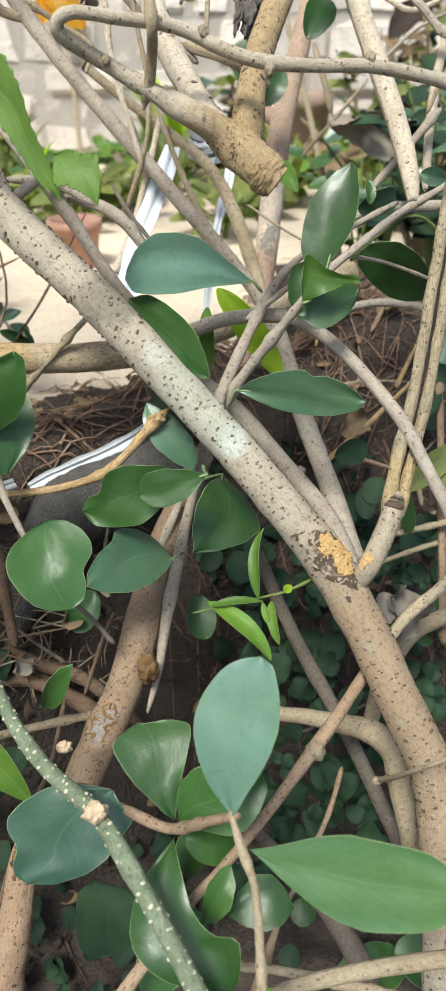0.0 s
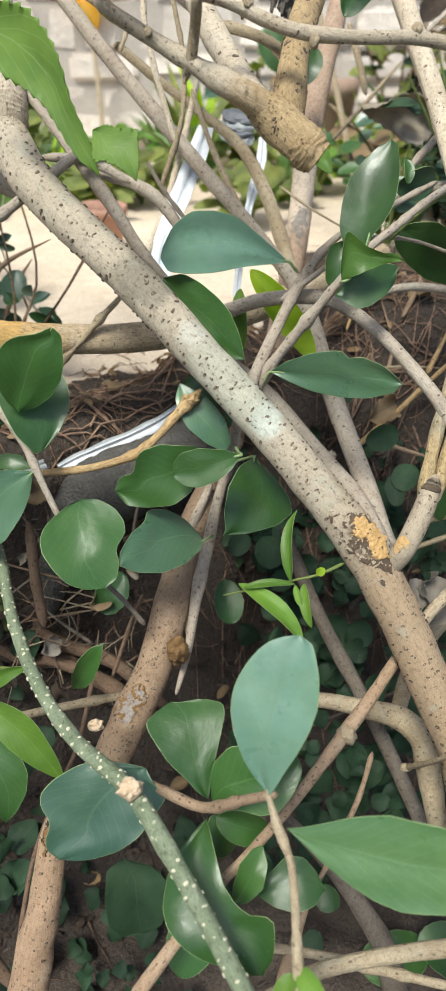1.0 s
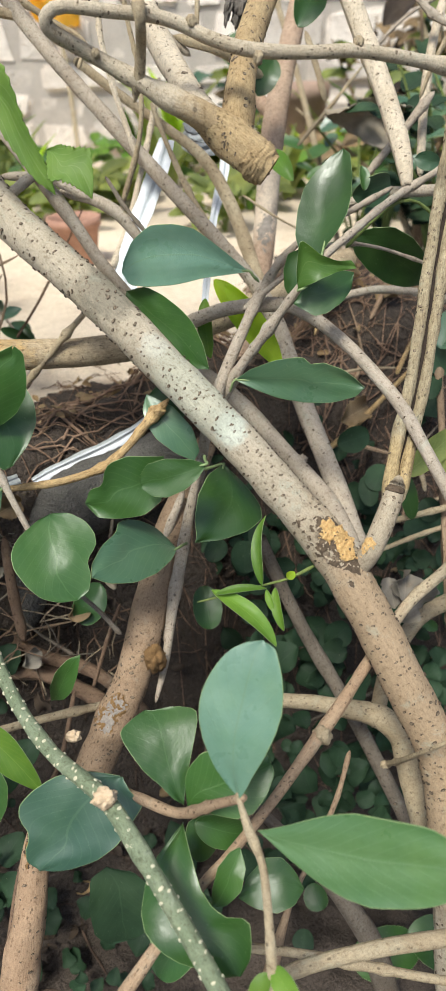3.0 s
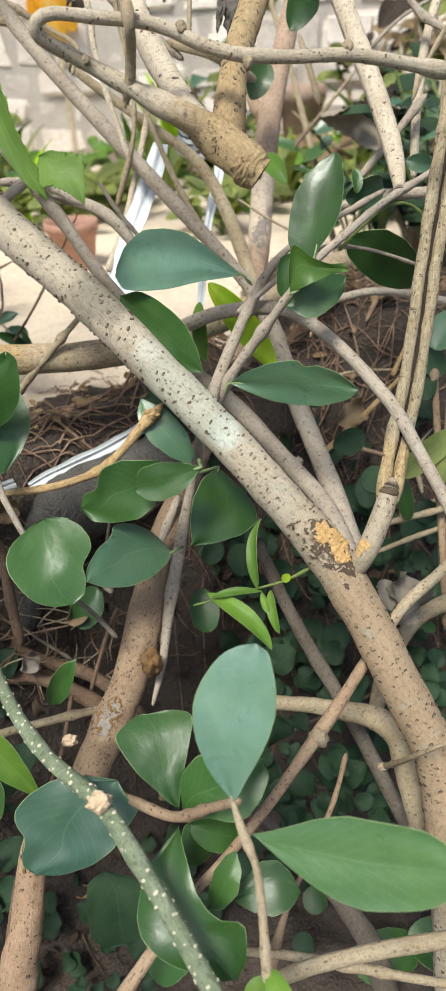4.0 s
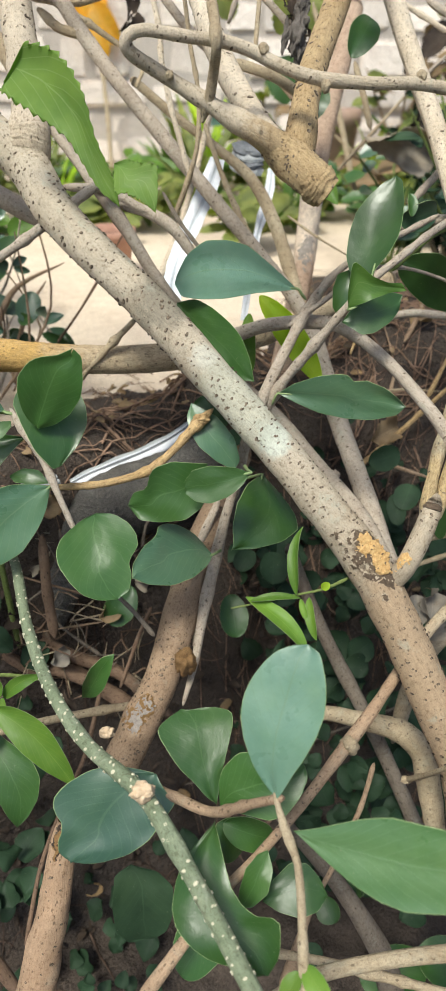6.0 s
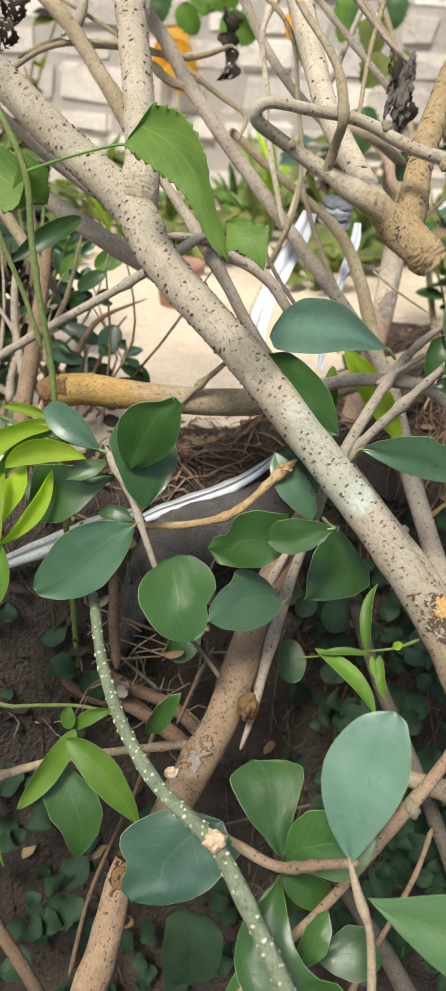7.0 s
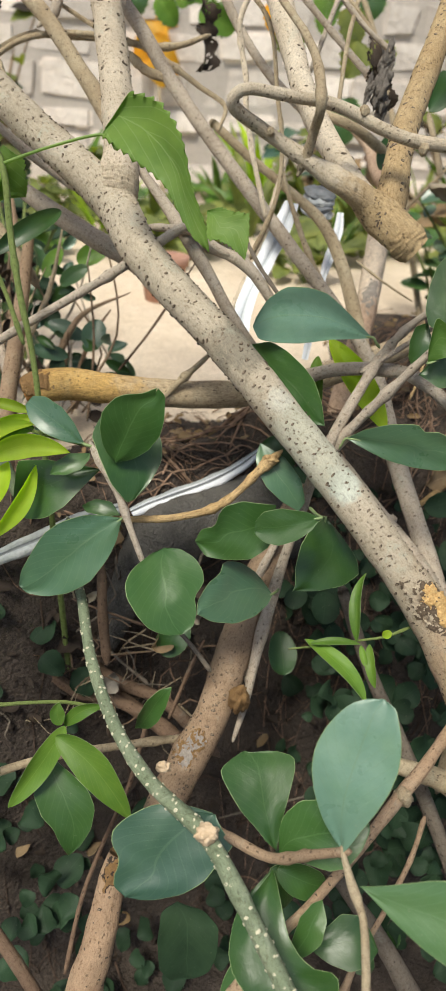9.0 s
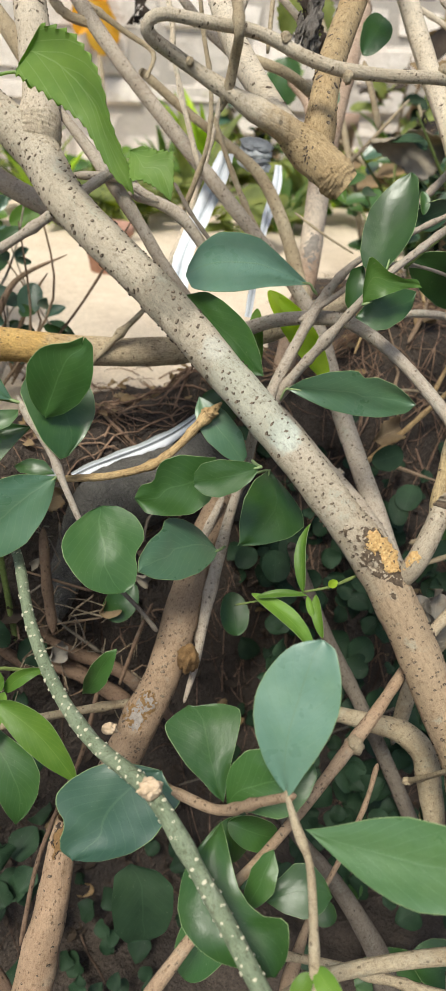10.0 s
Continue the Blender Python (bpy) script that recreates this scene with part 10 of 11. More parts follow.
ds = limb("rootlet", dead_stems, "umber", [(-0.2502, 0.4035, 0.5446, 0.0005), (-0.2439, 0.3995, 0.5272, 0.0005), (-0.2633, 0.3902, 0.523, 0.0004), (-0.2615, 0.3911, 0.5029, 0.0002)], seg=5, step=0.02, knots=1)
ds = limb("rootlet", dead_stems, "tan", [(-0.2313, 0.3864, 0.5354, 0.0003), (-0.2078, 0.383, 0.5152, 0.0003), (-0.1963, 0.4014, 0.5552, 0.0003), (-0.178, 0.4048, 0.536, 0.0002)], seg=5, step=0.02, knots=1)
ds = limb("rootlet", dead_stems, "umber", [(-0.1155, 0.4342, 0.5487, 0.0009), (-0.1218, 0.4446, 0.561, 0.0009), (-0.097, 0.4454, 0.5652, 0.0007), (-0.1009, 0.4591, 0.5704, 0.0004)], seg=5, step=0.02, knots=1)
ds = limb("rootlet", dead_stems, "umber", [(-0.3139, 0.3961, 0.5773, 0.0004), (-0.3008, 0.3981, 0.5695, 0.0004), (-0.2873, 0.4028, 0.5834, 0.0003), (-0.2783, 0.4096, 0.5729, 0.0002)], seg=5, step=0.02, knots=1)
ds = limb("rootlet", dead_stems, "umber", [(-0.2474, 0.4141, 0.5592, 0.0007), (-0.2272, 0.4154, 0.5484, 0.0008), (-0.206, 0.4218, 0.5639, 0.0006), (-0.1898, 0.4284, 0.551, 0.0004)], seg=5, step=0.02, knots=1)
ds = limb("rootlet", dead_stems, "dark", [(-0.1584, 0.4298, 0.5864, 0.0005), (-0.1489, 0.4243, 0.5654, 0.0005), (-0.1688, 0.4109, 0.5537, 0.0004), (-0.1635, 0.4106, 0.5306, 0.0002)], seg=5, step=0.02, knots=1)
ds = limb("rootlet", dead_stems, "umber", [(-0.1449, 0.4872, 0.6231, 0.0008), (-0.1639, 0.4837, 0.6125, 0.0008), (-0.1569, 0.4964, 0.643, 0.0006), (-0.1728, 0.5001, 0.6322, 0.0004)], seg=5, step=0.02, knots=1)
ds = limb("rootlet", dead_stems, "brown", [(-0.1649, 0.4483, 0.5723, 0.0005), (-0.1773, 0.442, 0.5549, 0.0005), (-0.1856, 0.4527, 0.5854, 0.0004), (-0.1975, 0.4536, 0.5684, 0.0003)], seg=5, step=0.02, knots=1)
ds = limb("rootlet", dead_stems, "umber", [(-0.2121, 0.4696, 0.6162, 0.0006), (-0.2319, 0.4688, 0.6109, 0.0006), (-0.2173, 0.4558, 0.5918, 0.0005), (-0.2341, 0.4596, 0.5816, 0.0003)], seg=5, step=0.02, knots=1)
ds = limb("rootlet", dead_stems, "brown", [(-0.3054, 0.4433, 0.6134, 0.0009), (-0.2917, 0.4407, 0.597, 0.0009), (-0.3042, 0.426, 0.581, 0.0007), (-0.2965, 0.428, 0.5617, 0.0005)], seg=5, step=0.02, knots=1)
ds = limb("rootlet", dead_stems, "tan", [(-0.165, 0.4103, 0.5174, 0.0007), (-0.1695, 0.4231, 0.5338, 0.0007), (-0.1588, 0.4313, 0.5549, 0.0006), (-0.1627, 0.4473, 0.5644, 0.0004)], seg=5, step=0.02, knots=1)
ds = limb("rootlet", dead_stems, "umber", [(-0.3292, 0.4229, 0.5812, 0.0004), (-0.3076, 0.4373, 0.5945, 0.0005), (-0.285, 0.4197, 0.565, 0.0004), (-0.2684, 0.4352, 0.5687, 0.0002)], seg=5, step=0.02, knots=1)
ds = limb("rootlet", dead_stems, "tan", [(-0.1116, 0.4348, 0.5926, 0.0007), (-0.1299, 0.4368, 0.592, 0.0007), (-0.1467, 0.4347, 0.6005, 0.0005), (-0.1635, 0.4414, 0.5956, 0.0003)], seg=5, step=0.02, knots=1)
ds = limb("rootlet", dead_stems, "brown", [(-0.1572, 0.4402, 0.6032, 0.0006), (-0.174, 0.4445, 0.6066, 0.0006), (-0.1816, 0.4309, 0.5915, 0.0005), (-0.1969, 0.4387, 0.5884, 0.0003)], seg=5, step=0.02, knots=1)
ds = limb("rootlet", dead_stems, "brown", [(-0.1924, 0.4317, 0.5363, 0.0008), (-0.2048, 0.4261, 0.5203, 0.0008), (-0.1753, 0.4249, 0.5196, 0.0006), (-0.1846, 0.4252, 0.5011, 0.0004)], seg=5, step=0.02, knots=1)
ds = limb("rootlet", dead_stems, "dark", [(-0.1169, 0.4471, 0.5866, 0.0006), (-0.1079, 0.458, 0.5963, 0.0006), (-0.1327, 0.4537, 0.6027, 0.0005), (-0.1277, 0.4676, 0.6062, 0.0003)], seg=5, step=0.02, knots=1)
ds = limb("rootlet", dead_stems, "umber", [(-0.2505, 0.3979, 0.5083, 0.0005), (-0.2584, 0.4048, 0.5145, 0.0005), (-0.2508, 0.4086, 0.5283, 0.0004), (-0.2587, 0.4193, 0.5287, 0.0002)], seg=5, step=0.02, knots=1)
ds = limb("rootlet", dead_stems, "umber", [(-0.2048, 0.4507, 0.6237, 0.0007), (-0.1974, 0.4559, 0.6231, 0.0007), (-0.1885, 0.4512, 0.6207, 0.0005), (-0.1832, 0.4604, 0.6154, 0.0003)], seg=5, step=0.02, knots=1)
ds = limb("rootlet", dead_stems, "tan", [(-0.1764, 0.4131, 0.5642, 0.0006), (-0.1985, 0.4097, 0.5547, 0.0006), (-0.2062, 0.3948, 0.5373, 0.0005), (-0.2263, 0.396, 0.5229, 0.0003)], seg=5, step=0.02, knots=1)
ds = limb("rootlet", dead_stems, "brown", [(-0.3077, 0.4415, 0.6311, 0.0008), (-0.3265, 0.4354, 0.6156, 0.0008), (-0.3467, 0.4396, 0.6367, 0.0007), (-0.3663, 0.4402, 0.6211, 0.0004)], seg=5, step=0.02, knots=1)
ds = limb("rootlet", dead_stems, "tan", [(-0.1338, 0.4352, 0.5543, 0.0004), (-0.1346, 0.4288, 0.534, 0.0005), (-0.11, 0.4365, 0.551, 0.0004), (-0.1096, 0.4369, 0.5305, 0.0002)], seg=5, step=0.02, knots=1)
ds = limb("rootlet", dead_stems, "tan", [(-0.2634, 0.4221, 0.5433, 0.0009), (-0.2793, 0.432, 0.5569, 0.0009), (-0.2769, 0.4116, 0.5269, 0.0007), (-0.2919, 0.4231, 0.5306, 0.0004)], seg=5, step=0.02, knots=1)
ds = limb("rootlet", dead_stems, "brown", [(-0.1186, 0.4272, 0.5429, 0.0004), (-0.1198, 0.4207, 0.5225, 0.0004), (-0.1449, 0.4214, 0.5381, 0.0003), (-0.1484, 0.4211, 0.5172, 0.0002)], seg=5, step=0.02, knots=1)
ds = limb("rootlet", dead_stems, "brown", [(-0.1379, 0.4365, 0.5792, 0.0008), (-0.1601, 0.4358, 0.5746, 0.0008), (-0.1811, 0.4288, 0.5751, 0.0006), (-0.2017, 0.4329, 0.5663, 0.0004)], seg=5, step=0.02, knots=1)
ds = limb("rootlet", dead_stems, "tan", [(-0.3019, 0.4437, 0.6083, 0.0004), (-0.2915, 0.4535, 0.6155, 0.0004), (-0.2765, 0.4565, 0.6261, 0.0003), (-0.2694, 0.47, 0.6283, 0.0002)], seg=5, step=0.02, knots=1)
ds = limb("rootlet", dead_stems, "dark", [(-0.1301, 0.4121, 0.5453, 0.0005), (-0.1192, 0.4226, 0.5538, 0.0005), (-0.1463, 0.4167, 0.5578, 0.0004), (-0.14, 0.4299, 0.5596, 0.0003)], seg=5, step=0.02, knots=1)
ds = limb("rootlet", dead_stems, "dark", [(-0.2113, 0.4282, 0.5187, 0.0005), (-0.2382, 0.4218, 0.5045, 0.0005), (-0.2142, 0.4059, 0.4779, 0.0004), (-0.236, 0.4043, 0.4588, 0.0003)], seg=5, step=0.02, knots=1)
ds = limb("rootlet", dead_stems, "umber", [(-0.256, 0.4164, 0.5613, 0.0004), (-0.2797, 0.4098, 0.5461, 0.0004), (-0.2372, 0.4064, 0.5383, 0.0003), (-0.2557, 0.4057, 0.5201, 0.0002)], seg=5, step=0.02, knots=1)
ds = limb("rootlet", dead_stems, "tan", [(-0.3309, 0.4052, 0.5458, 0.0009), (-0.3493, 0.396, 0.5246, 0.0009), (-0.3069, 0.3954, 0.522, 0.0007), (-0.3218, 0.3927, 0.4991, 0.0005)], seg=5, step=0.02, knots=1)
ds = limb("rootlet", dead_stems, "umber", [(-0.2924, 0.3986, 0.567, 0.0008), (-0.3184, 0.4015, 0.57, 0.0008), (-0.3156, 0.3823, 0.5421, 0.0006), (-0.3393, 0.3882, 0.5373, 0.0004)], seg=5, step=0.02, knots=1)
ds = limb("rootlet", dead_stems, "umber", [(-0.2402, 0.4748, 0.6236, 0.0008), (-0.2525, 0.4669, 0.6034, 0.0008), (-0.2222, 0.4611, 0.594, 0.0006), (-0.2319, 0.4597, 0.5724, 0.0004)], seg=5, step=0.02, knots=1)
ds = limb("rootlet", dead_stems, "umber", [(-0.2391, 0.4166, 0.5268, 0.0007), (-0.2721, 0.4181, 0.5288, 0.0007), (-0.2627, 0.395, 0.492, 0.0006), (-0.291, 0.3993, 0.4855, 0.0004)], seg=5, step=0.02, knots=1)
ds = limb("rootlet", dead_stems, "tan", [(-0.1889, 0.4607, 0.6094, 0.0005), (-0.1877, 0.4693, 0.6166, 0.0005), (-0.1855, 0.4717, 0.629, 0.0004), (-0.1856, 0.4843, 0.6312, 0.0003)], seg=5, step=0.02, knots=1)
ds = limb("rootlet", dead_stems, "tan", [(-0.1444, 0.4399, 0.5996, 0.0008), (-0.1642, 0.4327, 0.5823, 0.0008), (-0.1221, 0.4384, 0.5915, 0.0006), (-0.136, 0.4381, 0.5732, 0.0004)], seg=5, step=0.02, knots=1)
ds = limb("rootlet", dead_stems, "umber", [(-0.2338, 0.4464, 0.5932, 0.0004), (-0.2196, 0.4586, 0.6042, 0.0004), (-0.2089, 0.4415, 0.5784, 0.0003), (-0.1983, 0.4556, 0.5808, 0.0002)], seg=5, step=0.02, knots=1)
ds = limb("rootlet", dead_stems, "brown", [(-0.3276, 0.3944, 0.525, 0.0008), (-0.3433, 0.3883, 0.5089, 0.0008), (-0.3618, 0.3804, 0.5071, 0.0007), (-0.379, 0.3795, 0.4882, 0.0004)], seg=5, step=0.02, knots=1)
ds = limb("rootlet", dead_stems, "umber", [(-0.282, 0.4629, 0.6367, 0.0005), (-0.287, 0.4602, 0.6244, 0.0005), (-0.2791, 0.4525, 0.6167, 0.0004), (-0.2849, 0.4551, 0.6017, 0.0002)], seg=5, step=0.02, knots=1)
ds = limb("rootlet", dead_stems, "umber", [(-0.322, 0.4128, 0.5216, 0.0005), (-0.3299, 0.4128, 0.515, 0.0005), (-0.3253, 0.4062, 0.5103, 0.0004), (-0.3341, 0.4105, 0.4991, 0.0003)], seg=5, step=0.02, knots=1)
ds = limb("rootlet", dead_stems, "umber", [(-0.096, 0.4392, 0.5858, 0.0009), (-0.0762, 0.4458, 0.5851, 0.0009), (-0.0583, 0.4388, 0.5763, 0.0007), (-0.041, 0.449, 0.5701, 0.0005)], seg=5, step=0.02, knots=1)
ds = limb("rootlet", dead_stems, "umber", [(-0.2619, 0.436, 0.5952, 0.0009), (-0.2687, 0.441, 0.5975, 0.0009), (-0.2636, 0.4424, 0.6074, 0.0007), (-0.2709, 0.4517, 0.6052, 0.0004)], seg=5, step=0.02, knots=1)
ds = limb("rootlet", dead_stems, "umber", [(-0.1291, 0.4314, 0.5269, 0.0007), (-0.1294, 0.4441, 0.542, 0.0007), (-0.1139, 0.4502, 0.5583, 0.0005), (-0.1137, 0.4661, 0.5666, 0.0003)], seg=5, step=0.02, knots=1)
ds = limb("rootlet", dead_stems, "umber", [(-0.1924, 0.4156, 0.5542, 0.0007), (-0.1821, 0.4308, 0.5714, 0.0007), (-0.2147, 0.4296, 0.5854, 0.0006), (-0.21, 0.447, 0.5954, 0.0004)], seg=5, step=0.02, knots=1)
ds = limb("rootlet", dead_stems, "dark", [(-0.2656, 0.4065, 0.5173, 0.0007), (-0.2628, 0.401, 0.4979, 0.0007), (-0.2408, 0.4086, 0.5155, 0.0006), (-0.239, 0.4094, 0.4953, 0.0004)], seg=5, step=0.02, knots=1)
ds = limb("rootlet", dead_stems, "umber", [(-0.1133, 0.4144, 0.5291, 0.0008), (-0.0998, 0.4245, 0.5363, 0.0008), (-0.0795, 0.4212, 0.5339, 0.0006), (-0.0674, 0.4343, 0.5341, 0.0004)], seg=5, step=0.02, knots=1)
ds = limb("rootlet", dead_stems, "tan", [(-0.1037, 0.4596, 0.5639, 0.0009), (-0.1039, 0.4562, 0.5491, 0.0009), (-0.1074, 0.4466, 0.5407, 0.0007), (-0.1082, 0.4484, 0.5229, 0.0004)], seg=5, step=0.02, knots=1)
ds = limb("rootlet", dead_stems, "brown", [(-0.2067, 0.4233, 0.5643, 0.0008), (-0.2134, 0.4333, 0.5759, 0.0009), (-0.2333, 0.4241, 0.572, 0.0007), (-0.2418, 0.4366, 0.5761, 0.0004)], seg=5, step=0.02, knots=1)
ds = limb("rootlet", dead_stems, "dark", [(-0.2615, 0.3857, 0.539, 0.0009), (-0.254, 0.3859, 0.529, 0.001), (-0.2562, 0.3768, 0.5212, 0.0008), (-0.2524, 0.381, 0.5068, 0.0005)], seg=5, step=0.02, knots=1)
ds = limb("rootlet", dead_stems, "umber", [(-0.3168, 0.3906, 0.5337, 0.0006), (-0.3276, 0.3983, 0.542, 0.0006), (-0.3028, 0.3983, 0.5449, 0.0005), (-0.3126, 0.4094, 0.5464, 0.0003)], seg=5, step=0.02, knots=1)
ds = limb("rootlet", dead_stems, "umber", [(-0.2665, 0.4313, 0.596, 0.001), (-0.2779, 0.4364, 0.5996, 0.001), (-0.2737, 0.4404, 0.6146, 0.0008), (-0.285, 0.45, 0.6139, 0.0005)], seg=5, step=0.02, knots=1)
ds = limb("rootlet", dead_stems, "umber", [(-0.1976, 0.4048, 0.5583, 0.0007), (-0.182, 0.4163, 0.5676, 0.0007), (-0.1575, 0.4112, 0.561, 0.0006), (-0.1443, 0.4253, 0.5628, 0.0004)], seg=5, step=0.02, knots=1)
ds = limb("rootlet", dead_stems, "umber", [(-0.1802, 0.4415, 0.5534, 0.0009), (-0.1546, 0.4526, 0.5597, 0.0009), (-0.1579, 0.4291, 0.5251, 0.0008), (-0.1384, 0.4416, 0.5226, 0.0005)], seg=5, step=0.02, knots=1)
ds = limb("rootlet", dead_stems, "tan", [(-0.2407, 0.3944, 0.5218, 0.0006), (-0.2569, 0.3984, 0.5244, 0.0006), (-0.2495, 0.4057, 0.5448, 0.0005), (-0.2643, 0.4142, 0.5429, 0.0003)], seg=5, step=0.02, knots=1)
leaf(ds, "withered", (-0.2869, 0.4254, 0.6471), (-0.3112, 0.4342, 0.6481), 0.0155, (0.0437, 0.0125, 0.999), shape=(0.5, 0.6), cup=0.4, bend=0.12, wave=0.3, nu=12, nv=8, twist=40)
leaf(ds, "withered", (-0.1148, 0.4775, 0.6434), (-0.132, 0.4846, 0.6394), 0.0126, (-0.373, -0.9262, -0.0556), shape=(0.5, 0.6), cup=0.4, bend=0.12, wave=0.3, nu=12, nv=8, twist=40)
leaf(ds, "withered", (-0.2516, 0.3831, 0.5193), (-0.2577, 0.3947, 0.521), 0.0089, (-0.3737, -0.323, 0.8695), shape=(0.5, 0.6), cup=0.4, bend=0.12, wave=0.3, nu=12, nv=8, twist=40)
leaf(ds, "grey", (-0.285, 0.4238, 0.6403), (-0.3106, 0.4289, 0.6344), 0.0123, (-0.268, -0.2846, 0.9204), shape=(0.5, 0.6), cup=0.4, bend=0.12, wave=0.3, nu=12, nv=8, twist=40)
leaf(ds, "withered", (-0.2217, 0.4606, 0.6363), (-0.2048, 0.4701, 0.6287), 0.0123, (0.568, -0.4757, 0.6716), shape=(0.5, 0.6), cup=0.4, bend=0.12, wave=0.3, nu=12, nv=8, twist=40)
leaf(ds, "withered", (-0.1376, 0.4687, 0.6293), (-0.1464, 0.4668, 0.6066), 0.0106, (-0.5375, -0.7973, 0.2745), shape=(0.5, 0.6), cup=0.4, bend=0.12, wave=0.3, nu=12, nv=8, twist=40)
leaf(ds, "withered", (-0.0811, 0.4127, 0.5727), (-0.0691, 0.4277, 0.5766), 0.0157, (0.6097, -0.6149, 0.5001), shape=(0.5, 0.6), cup=0.4, bend=0.12, wave=0.3, nu=12, nv=8, twist=40)
leaf(ds, "withered", (-0.1983, 0.3845, 0.537), (-0.2023, 0.3966, 0.5392), 0.0068, (0.3178, -0.0703, 0.9455), shape=(0.5, 0.6), cup=0.4, bend=0.12, wave=0.3, nu=12, nv=8, twist=40)
leaf(ds, "withered", (-0.2964, 0.3803, 0.5369), (-0.3189, 0.3839, 0.5275), 0.0101, (-0.4047, -0.1941, 0.8936), shape=(0.5, 0.6), cup=0.4, bend=0.12, wave=0.3, nu=12, nv=8, twist=40)
leaf(ds, "grey", (-0.2001, 0.4752, 0.646), (-0.184, 0.4811, 0.632), 0.0087, (0.591, -0.7127, 0.3778), shape=(0.5, 0.6), cup=0.4, bend=0.12, wave=0.3, nu=12, nv=8, twist=40)
leaf(ds, "grey", (-0.1523, 0.4532, 0.6312), (-0.141, 0.4666, 0.6321), 0.0104, (-0.04, -0.0354, 0.9986), shape=(0.5, 0.6), cup=0.4, bend=0.12, wave=0.3, nu=12, nv=8, twist=40)
leaf(ds, "dry", (-0.1342, 0.4198, 0.6007), (-0.116, 0.433, 0.5996), 0.0168, (0.5355, -0.7029, 0.4682), shape=(0.5, 0.6), cup=0.4, bend=0.12, wave=0.3, nu=12, nv=8, twist=40)
leaf(ds, "withered", (-0.1066, 0.4496, 0.6489), (-0.0852, 0.4593, 0.6407), 0.0153, (0.3843, -0.9189, -0.0889), shape=(0.5, 0.6), cup=0.4, bend=0.12, wave=0.3, nu=12, nv=8, twist=40)
leaf(ds, "grey", (-0.1811, 0.4342, 0.6417), (-0.1939, 0.4391, 0.6327), 0.0077, (-0.5242, -0.7962, 0.3021), shape=(0.5, 0.6), cup=0.4, bend=0.12, wave=0.3, nu=12, nv=8, twist=40)
leaf(ds, "grey", (-0.1056, 0.4469, 0.6213), (-0.0934, 0.4541, 0.6106), 0.0121, (0.3031, -0.9138, -0.2704), shape=(0.5, 0.6), cup=0.4, bend=0.12, wave=0.3, nu=12, nv=8, twist=40)
leaf(ds, "dry", (-0.3099, 0.4024, 0.5577), (-0.3057, 0.4173, 0.5632), 0.0099, (0.5818, -0.4223, 0.6952), shape=(0.5, 0.6), cup=0.4, bend=0.12, wave=0.3, nu=12, nv=8, twist=40)
leaf(ds, "withered", (-0.0807, 0.4221, 0.5696), (-0.07, 0.4327, 0.5656), 0.0084, (0.6065, -0.3438, 0.7169), shape=(0.5, 0.6), cup=0.4, bend=0.12, wave=0.3, nu=12, nv=8, twist=40)
leaf(ds, "withered", (-0.1664, 0.3975, 0.5345), (-0.1619, 0.3971, 0.5115), 0.0116, (-0.1276, -0.9918, -0.0089), shape=(0.5, 0.6), cup=0.4, bend=0.12, wave=0.3, nu=12, nv=8, twist=40)
leaf(ds, "withered", (-0.2156, 0.4042, 0.5329), (-0.2133, 0.4167, 0.5343), 0.0096, (-0.2934, -0.0517, 0.9546), shape=(0.5, 0.6), cup=0.4, bend=0.12, wave=0.3, nu=12, nv=8, twist=40)
leaf(ds, "withered", (-0.1725, 0.4687, 0.6314), (-0.1691, 0.4822, 0.6345), 0.0073, (0.8895, -0.2977, 0.3465), shape=(0.5, 0.6), cup=0.4, bend=0.12, wave=0.3, nu=12, nv=8, twist=40)
leaf(ds, "withered", (-0.1, 0.4299, 0.5974), (-0.1028, 0.442, 0.5992), 0.0084, (0.5934, 0.0184, 0.8047), shape=(0.5, 0.6), cup=0.4, bend=0.12, wave=0.3, nu=12, nv=8, twist=40)
leaf(ds, "withered", (-0.2988, 0.4175, 0.5734), (-0.3002, 0.4187, 0.5546), 0.0108, (-0.0143, -0.9981, -0.0603), shape=(0.5, 0.6), cup=0.4, bend=0.12, wave=0.3, nu=12, nv=8, twist=40)
leaf(ds, "grey", (-0.1783, 0.4086, 0.5555), (-0.1646, 0.4228, 0.5576), 0.0153, (0.6574, -0.6815, 0.3216), shape=(0.5, 0.6), cup=0.4, bend=0.12, wave=0.3, nu=12, nv=8, twist=40)
leaf(ds, "grey", (-0.2546, 0.4272, 0.6154), (-0.2671, 0.4296, 0.6016), 0.0096, (-0.105, -0.9911, -0.0817), shape=(0.5, 0.6), cup=0.4, bend=0.12, wave=0.3, nu=12, nv=8, twist=40)
leaf(ds, "grey", (-0.289, 0.4075, 0.5463), (-0.2777, 0.4147, 0.5358), 0.0077, (0.7481, -0.4122, 0.52), shape=(0.5, 0.6), cup=0.4, bend=0.12, wave=0.3, nu=12, nv=8, twist=40)
leaf(ds, "withered", (-0.1983, 0.4247, 0.587), (-0.2187, 0.4349, 0.5896), 0.0171, (-0.3031, -0.7517, 0.5857), shape=(0.5, 0.6), cup=0.4, bend=0.12, wave=0.3, nu=12, nv=8, twist=40)


